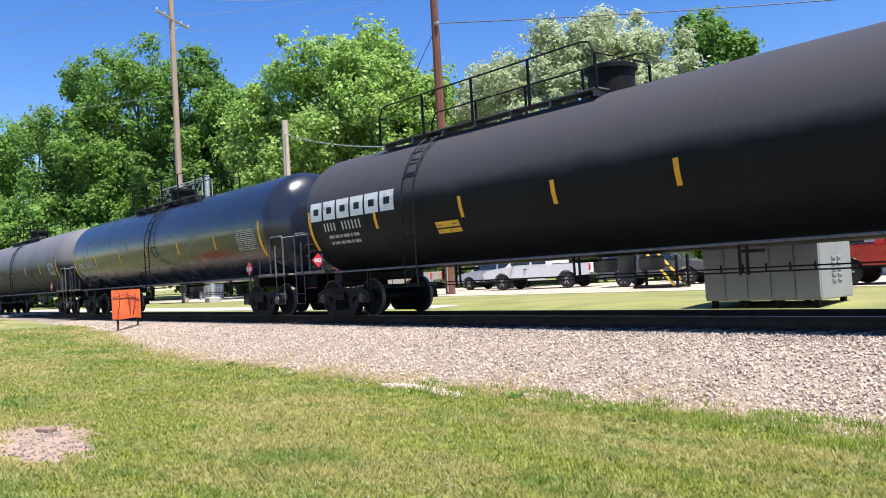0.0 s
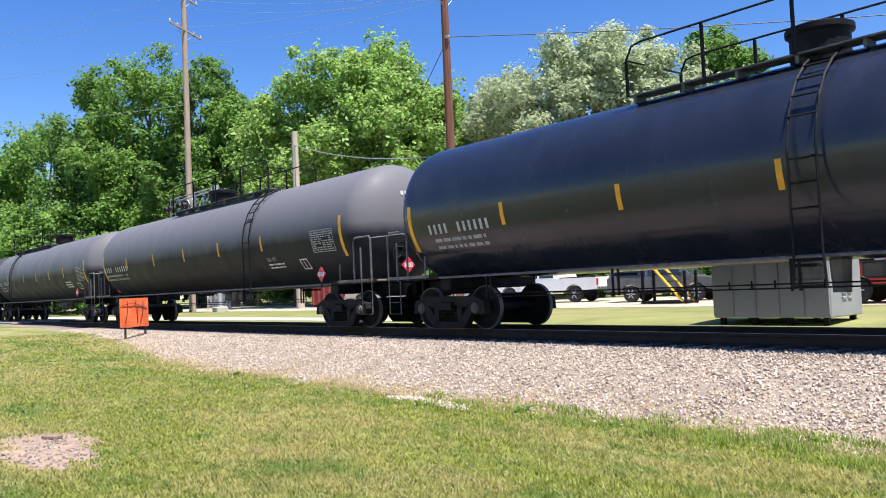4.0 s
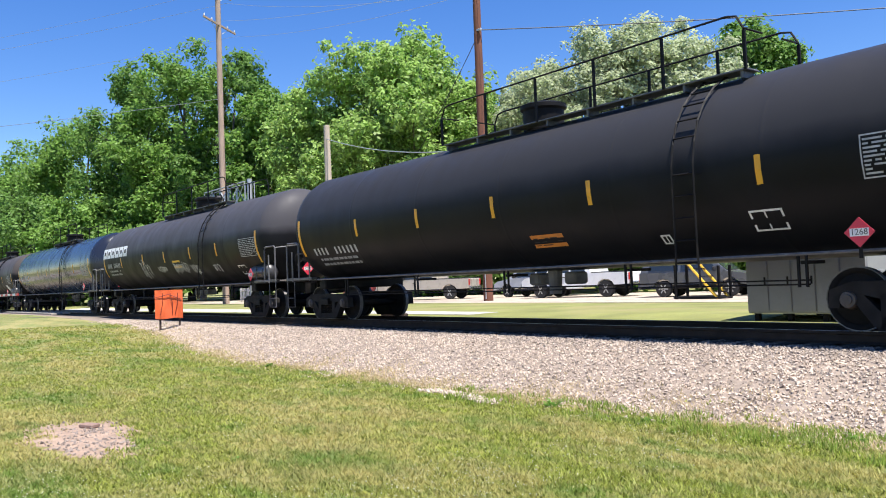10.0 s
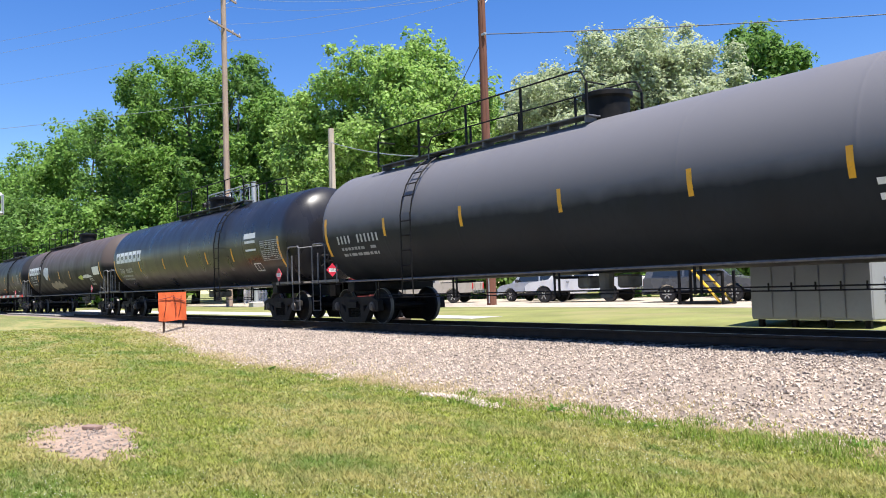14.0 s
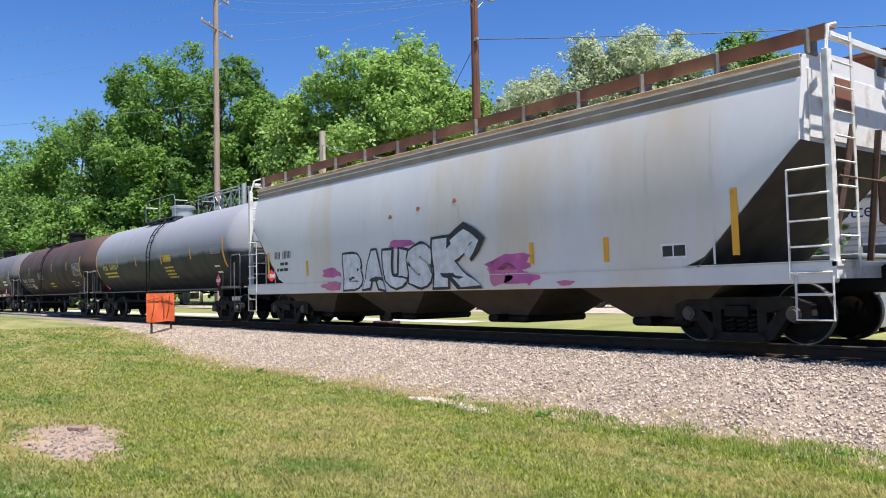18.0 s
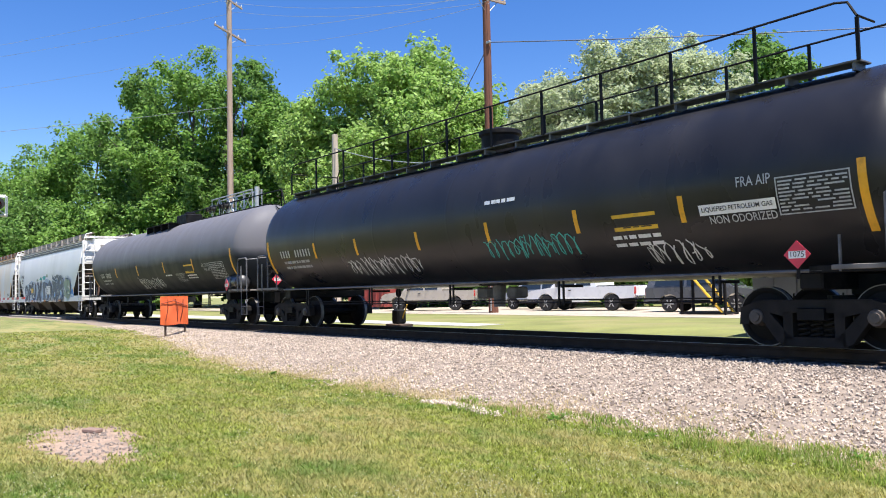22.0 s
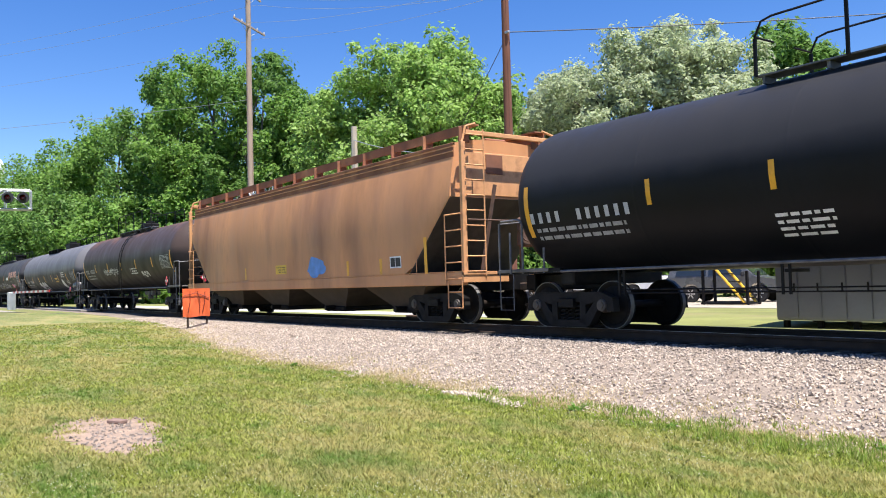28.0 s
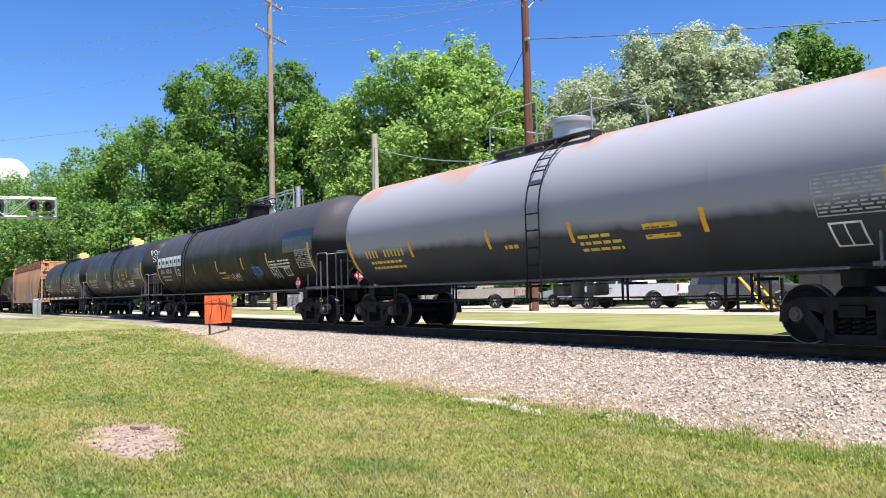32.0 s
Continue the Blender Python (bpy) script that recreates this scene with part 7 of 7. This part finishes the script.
def white_fence(x, y, n):
    f = thing("picket_fence", "short white slatted fence by the far road", "fence", at=(x, y, 0.6))
    for i in range(n):
        part("slat", Shape().box((i * 0.28, 0, 0.65), (0.14, 0.03, 1.1), 0.005), TRIM_WHITE, f)
    for z in (0.35, 0.95):
        part("rail", Shape().box(((n - 1) * 0.14, 0.04, z), (n * 0.28, 0.05, 0.09)), TRIM_WHITE, f)
    for i in range(0, n, 5):
        part("post", Shape().box((i * 0.28, 0.09, 0.6), (0.1, 0.1, 1.3)), TRIM_WHITE, f)


white_fence(-65.5, 28.6, 16)


# ---------------------------------------------------------------- level crossing signals
RED_LENS = material("dark_red_lens", (0.20, 0.015, 0.015), 0.2)
GATE_RED = material("gate_red", (0.55, 0.03, 0.035), 0.45, vary=0.1)


def cantilever(x, y, z, length, d, label, mast=True, turn=0, h=1.35):
    """A lattice arm over the road with its lamps; it reaches from the mast along d * x."""
    c = thing("crossing_signal", label, "crossing signal", "level crossing signals", at=(x, y, 0.6), turn=turn)
    s = Shape()
    for yy in (-0.35, 0.35):
        for zz in (z, z + h):
            s.tube([(0, yy, zz - 0.6), (d * length, yy, zz - 0.6)], 0.05, 6)
        n = int(length / 1.25)
        for i in range(n + 1):
            s.tube([(d * length * i / n, yy, z - 0.6), (d * length * i / n, yy, z + h - 0.6)], 0.035, 5)
            if i < n:
                a, b2 = (z, z + h) if i % 2 else (z + h, z)
                s.tube([(d * length * i / n, yy, a - 0.6), (d * length * (i + 1) / n, yy, b2 - 0.6)], 0.03, 5)
    for i in range(int(length / 1.25) + 1):
        q = d * length * i / int(length / 1.25)
        s.tube([(q, -0.35, z - 0.6), (q, 0.35, z - 0.6)], 0.03, 5)
    part("lattice_arm", s, GALV, c)
    part("walkway_plate", Shape().box((d * length / 2, 0, z - 0.62), (length, 0.6, 0.04)), GALV, c)
    if mast:
        part("mast", Shape().tube([(0, 0, -0.3), (0, 0, z + h - 0.4)], 0.17, 14), GALV, c, smooth=True)
        part("mast_base", Shape().box((0, 0, 0.1), (0.8, 0.8, 0.5), 0.05), CONCRETE, c)
    for u in (length - 0.7, length - 3.2):
        if u < 0.5:
            continue
        for dx in (-0.38, 0.38):
            lamp = part("signal_lamp", Shape().lathe([(-0.62, 0.02), (-0.62, 0.31), (-0.60, 0.31), (-0.60, 0.02)], "y", 18, at=(d * u + dx, 0, z)), TRIM_BLACK, c, smooth=True)
            part("lens", Shape().lathe([(-0.66, 0.01), (-0.65, 0.10), (-0.62, 0.15)], "y", 14, at=(d * u + dx, 0, z)), RED_LENS, lamp)
            part("visor", Shape().lathe([(-0.92, 0.165), (-0.62, 0.17), (-0.62, 0.155), (-0.92, 0.15)], "y", 14, at=(d * u + dx, 0, z), caps=False), TRIM_BLACK, lamp)
    return c


far_signal = cantilever(-51.6, 23.4, 7.55, 7.2, -1, "galvanised lattice arm with crossing lamps, far side")
for a in (45, -45):
    part("crossbuck_board", Shape().box((-3.4, -0.45, 7.4), (1.35, 0.04, 0.22), 0, Matrix.Rotation(radians(a), 3, "Y")), PLACARD_WHITE, far_signal, "white crossbuck board")
wire((-57.5, 23.8, 15.8), (-117.0, -24.0, 17.0), 1.0, 0.018, PALE_WIRE, "thin bare wire over the road")
near_signal = cantilever(-54.12, -5.52, 6.4, 14.0, 1, "galvanised lattice arm with crossing lamps, near side", turn=75, h=1.07)
for a in (45, -45):
    part("crossbuck_board", Shape().box((9.0, -0.45, 6.4), (1.35, 0.04, 0.22), 0, Matrix.Rotation(radians(a), 3, "Y")), PLACARD_WHITE, near_signal, "white crossbuck board")


def gate_arm():
    g = thing("crossing_gate", "lowered red and white striped crossing gate", "crossing gate", at=(-64.0, 8.9, 0.6))
    part("gate_post", Shape().box((0, 0, 0.6), (0.45, 0.5, 1.3), 0.04), GALV, g)
    for i in range(18):
        part("stripe", Shape().box((0.6 + i * 0.75, 0, 1.22), (0.75, 0.05, 0.13)), GATE_RED if i % 2 else PLACARD_WHITE, g)


gate_arm()


# ---------------------------------------------------------------- trees
LEAF = {"green": leaf_material("green_leaves", (0.20, 0.345, 0.074)), "bright": leaf_material("bright_green_leaves", (0.31, 0.465, 0.125)),
        "silver": leaf_material("silvery_leaves", (0.45, 0.51, 0.32), island=0.5), "deep": leaf_material("deep_green_leaves", (0.155, 0.28, 0.066))}
BARK = material("tree_bark", (0.10, 0.085, 0.07), 0.9, vary=0.3, scale=3, stretch=(3, 3, 0.5), bump=0.5, bump_scale=12)
LABELS = {"green": "tall leafy green tree", "bright": "broad bright green maple tree", "silver": "silvery-leaved tree with pale upturned leaves", "deep": "dark green tree of the wood"}


def tree(x, y, h, w, leaf, seed, leaves=23000, size=0.16, low=0.1, shrub=False):
    rng = np.random.default_rng(seed)
    t = thing("shrub" if shrub else "tree", "dense green undergrowth shrub" if shrub else LABELS[leaf], "shrub" if shrub else "tree", "undergrowth" if shrub else "trees behind the lot", at=(x, y, 0.55))
    s = Shape()
    tr = 0.017 * h
    bend = rng.normal(0, 0.03 * h, 4)
    s.tube([(0, 0, -0.3), (bend[0], bend[1], h * 0.3), (bend[2], bend[3], h * 0.6), (0, 0, h * 0.86)], [tr, tr * 0.75, tr * 0.4, tr * 0.12], 8)
    n = 26 if shrub else 85
    d = rng.normal(size=(n, 3))
    d /= np.linalg.norm(d, axis=1)[:, None]
    r = rng.uniform(0.35, 1.0, n) ** 0.5
    mid, half = h * (low + 1) / 2, h * (1 - low) / 2
    lob = 1 + 0.16 * np.sin(3 * np.arctan2(d[:, 1], d[:, 0]) + seed) + 0.14 * rng.normal(size=n)
    c = np.stack([d[:, 0] * r * w / 2 * lob, d[:, 1] * r * w / 2 * lob, mid + d[:, 2] * r * (half - w * 0.05) * (0.92 + 0.08 * lob)], 1)
    c[:, :2] *= (1.0 - 0.35 * np.clip((c[:, 2] / h - 0.55) / 0.45, 0, 1))[:, None]
    rad = w * rng.uniform(0.085, 0.155, n) * (1.6 if shrub else 1.0)
    for k in range(0, n, 4):
        q = c[k]
        s.tube([(0, 0, max(0.1 * h, q[2] - 0.28 * h)), (q[0] * 0.45, q[1] * 0.45, q[2] - 0.1 * h), tuple(q)], [tr * 0.26, tr * 0.16, tr * 0.05], 5)
    part("trunk", s, BARK, t, smooth=True)
    # each bough carries a handful of leaf clumps
    m = n * 13
    d = rng.normal(size=(m, 3))
    d /= np.linalg.norm(d, axis=1)[:, None]
    clump = np.repeat(c, 13, axis=0) + d * (np.repeat(rad, 13) * rng.uniform(0.35, 1.02, m))[:, None] * np.array([1.0, 1.0, 0.85])
    crad = np.repeat(rad, 13) * rng.uniform(0.17, 0.38, m)
    share = crad ** 2 / np.sum(crad ** 2)
    pick = rng.choice(m, leaves, p=share)
    u = rng.normal(size=(leaves, 3))
    u /= np.linalg.norm(u, axis=1)[:, None]
    u[:, 2] += 0.45
    u /= np.linalg.norm(u, axis=1)[:, None]
    p = clump[pick] + u * np.array([1.0, 1.0, 0.8]) * (crad[pick] * (0.55 + 0.6 * rng.random(leaves)))[:, None]
    loose = rng.random(leaves) < 0.3
    p[loose] = c[rng.integers(0, n, leaves)][loose] + (u * (np.repeat(rad, 13)[pick] * rng.random(leaves) ** 0.4 * 0.95)[:, None])[loose]
    a = rng.normal(size=(leaves, 3))
    nrm = u * 0.9 + np.array([0, 0, 0.5]) + rng.normal(0, 0.55, (leaves, 3))
    a -= nrm * (np.sum(a * nrm, 1) / np.sum(nrm * nrm, 1))[:, None]
    a /= np.linalg.norm(a, axis=1)[:, None]
    b = np.cross(nrm, a)
    b /= np.linalg.norm(b, axis=1)[:, None]
    z = size * rng.uniform(0.6, 1.45, (leaves, 1))
    v = np.stack([p - a * z, p + b * z * 0.6, p + a * z, p - b * z * 0.6], 1).reshape(-1, 3)
    me = bpy.data.meshes.new("crown")
    me.from_pydata(v, [], np.arange(len(v)).reshape(-1, 4).tolist())
    me.materials.append(LEAF[leaf])
    part("crown", me, None, t)
    return t


def bearing(deg, dist):
    a = radians(90 + deg)
    return dist * math.cos(a), dist * math.sin(a)


# heading from the camera's spot, distance, height, width, leaf
TREES = [
    (82, 135, 22.5, 20, "green"), (79, 122, 22.5, 18, "green"), (75.6, 110, 24.5, 17, "green"), (72.4, 98, 27.5, 15, "deep"), (69.6, 92, 28.5, 15, "green"), (66.6, 86, 26, 13, "deep"), (63.6, 80, 21, 12, "green"),
    (60.6, 66, 17, 10, "bright"), (57.4, 62, 20.2, 13, "bright"), (54.2, 60, 19.8, 12, "bright"), (51.0, 62, 17.8, 10, "bright"), (48.0, 68, 17, 11, "green"),
    (44.8, 60, 17.2, 9, "silver"), (41.6, 57, 18.6, 11, "silver"), (38.2, 56, 18.8, 11, "silver"), (35.0, 57, 18.6, 10, "silver"), (32.0, 68, 21.8, 12, "deep"), (28.4, 72, 19.3, 8, "deep"), (24.0, 70, 15.5, 10, "green"), (19, 66, 13, 12, "green"),
    (46.5, 82, 16, 15, "deep"), (52.5, 80, 17, 16, "deep"), (59, 88, 20, 16, "deep"), (64.5, 104, 22, 18, "deep"), (70.5, 118, 24, 20, "deep"), (40, 80, 16, 15, "deep"),
    (75.5, 96, 12, 15, "green"), (79.5, 104, 13, 17, "deep"), (83.5, 112, 14, 18, "green"), (71.5, 88, 12, 13, "green"),
]
for i, (b, dist, h, w, leaf) in enumerate(TREES):
    tree(*bearing(b, dist), h, w, leaf, 20 + i, *{"silver": (46000, 0.125), "bright": (42000, 0.15)}.get(leaf, (34000, 0.19)))
for i in range(17):
    x = -4 - 5.4 * i
    tree(x, 37.5 + 1.5 * math.sin(i * 2.1), 4.5 + 1.4 * math.sin(i * 1.3), 6.5, ("deep", "green")[i % 2], 200 + i, leaves=5200, size=0.19, low=0.0, shrub=True)
for i in range(8):
    x = -72 - 9 * i
    tree(x, 22.5 + 1.5 * math.sin(i * 2.1), 6 + 1.4 * math.sin(i * 1.3), 9, ("green", "deep")[i % 2], 240 + i, leaves=4200, size=0.3, low=0.0, shrub=True)

# ---------------------------------------------------------------- two small clouds
CLOUD = material("cloud_white", (0.85, 0.86, 0.88), 1.0, vary=0.02, spec=0.0)


def cloud(heading, dist, up, r, seed):
    rng = random.Random(seed)
    s = Shape()
    for i in range(16):
        q = r * rng.uniform(0.25, 0.6)
        o = (rng.uniform(-1.1, 1.1) * r, rng.uniform(-0.4, 0.4) * r, rng.uniform(-0.15, 0.45) * r)
        s.lathe([(o[2] - q * math.cos(math.pi * k / 9), q * max(0.02, math.sin(math.pi * k / 9))) for k in range(10)], "z", 14, at=(o[0], o[1], 0))
    x, y = bearing(heading, dist)
    solid("cloud", s, CLOUD, "small white fair-weather cloud", "cloud", kind="structure", smooth=True, at=(x, y, up), turn=heading)


cloud(84.9, 2600, 350, 80, 1)
cloud(19.6, 2600, 430, 60, 2)


# ---------------------------------------------------------------- what moves
# metres by which the train hangs back when its couplings run in and out, by the second
SLACK = {0.0: 0.31, 1.0: -0.22, 2.0: 0.21, 3.0: -0.3, 6.0: -0.1, 7.0: 0.28, 8.0: -0.18, 9.0: 0.3, 10.0: -0.18, 11.0: 0.24, 11.5: 0.17, 12.0: -0.28, 13.0: -0.26, 16.0: 0.24, 16.5: -0.04, 17.0: -0.06, 18.0: -0.14, 20.0: -0.03, 20.5: 0.45, 21.0: 0.43, 21.5: -0.1, 22.0: -0.21, 23.0: 0.26, 23.5: -0.09, 24.0: -0.13, 25.0: -0.22, 27.5: 0.0, 28.0: 0.4, 28.5: -0.14, 29.0: -0.17, 30.0: 0.39, 31.0: -0.15, 31.5: -0.11, 32.0: -0.23}


def travelled(t):
    """Metres that the train has gone by t seconds."""
    times = sorted(SLACK)
    i = max(0, min(len(times) - 2, sum(1 for q in times if q <= t) - 1))
    a, b = times[i], times[i + 1]
    k = ease(0, 1, (t - a) / (b - a))
    return 14.1802 * t + 0.017789 * t * t - SLACK[a] * (1 - k) - SLACK[b] * k


def motions():
    stamps = [0.0, 0.1] + [i * 0.5 for i in range(1, 64)] + [31.9, 32.0]
    for car, x in CARS.values():
        walk(car, [(t, pose(x - travelled(t), TRACK_Y, RAIL_Z)) for t in stamps])
    for w, k, car in SPINNING:
        x = [c[1] for c in CARS.values() if c[0] is car][0]
        t_in, t_out = max(0.0, (x - 14) / 14.3), min(32.0, (x + 34) / 14.3)
        ticks = sorted({0.0, 32.0} | {i / 30 for i in range(int(t_in * 30), int(t_out * 30) + 1)})
        turn, prev, rows = 0.0, 0.0, []
        for t in ticks:
            if t - prev < 0.05:
                turn -= math.degrees((travelled(t) - travelled(prev)) / 0.457)
            prev = t
            rows.append((t, pose(k, 0, 0.457, 0, turn, 0)))
        walk(w, rows)


motions()
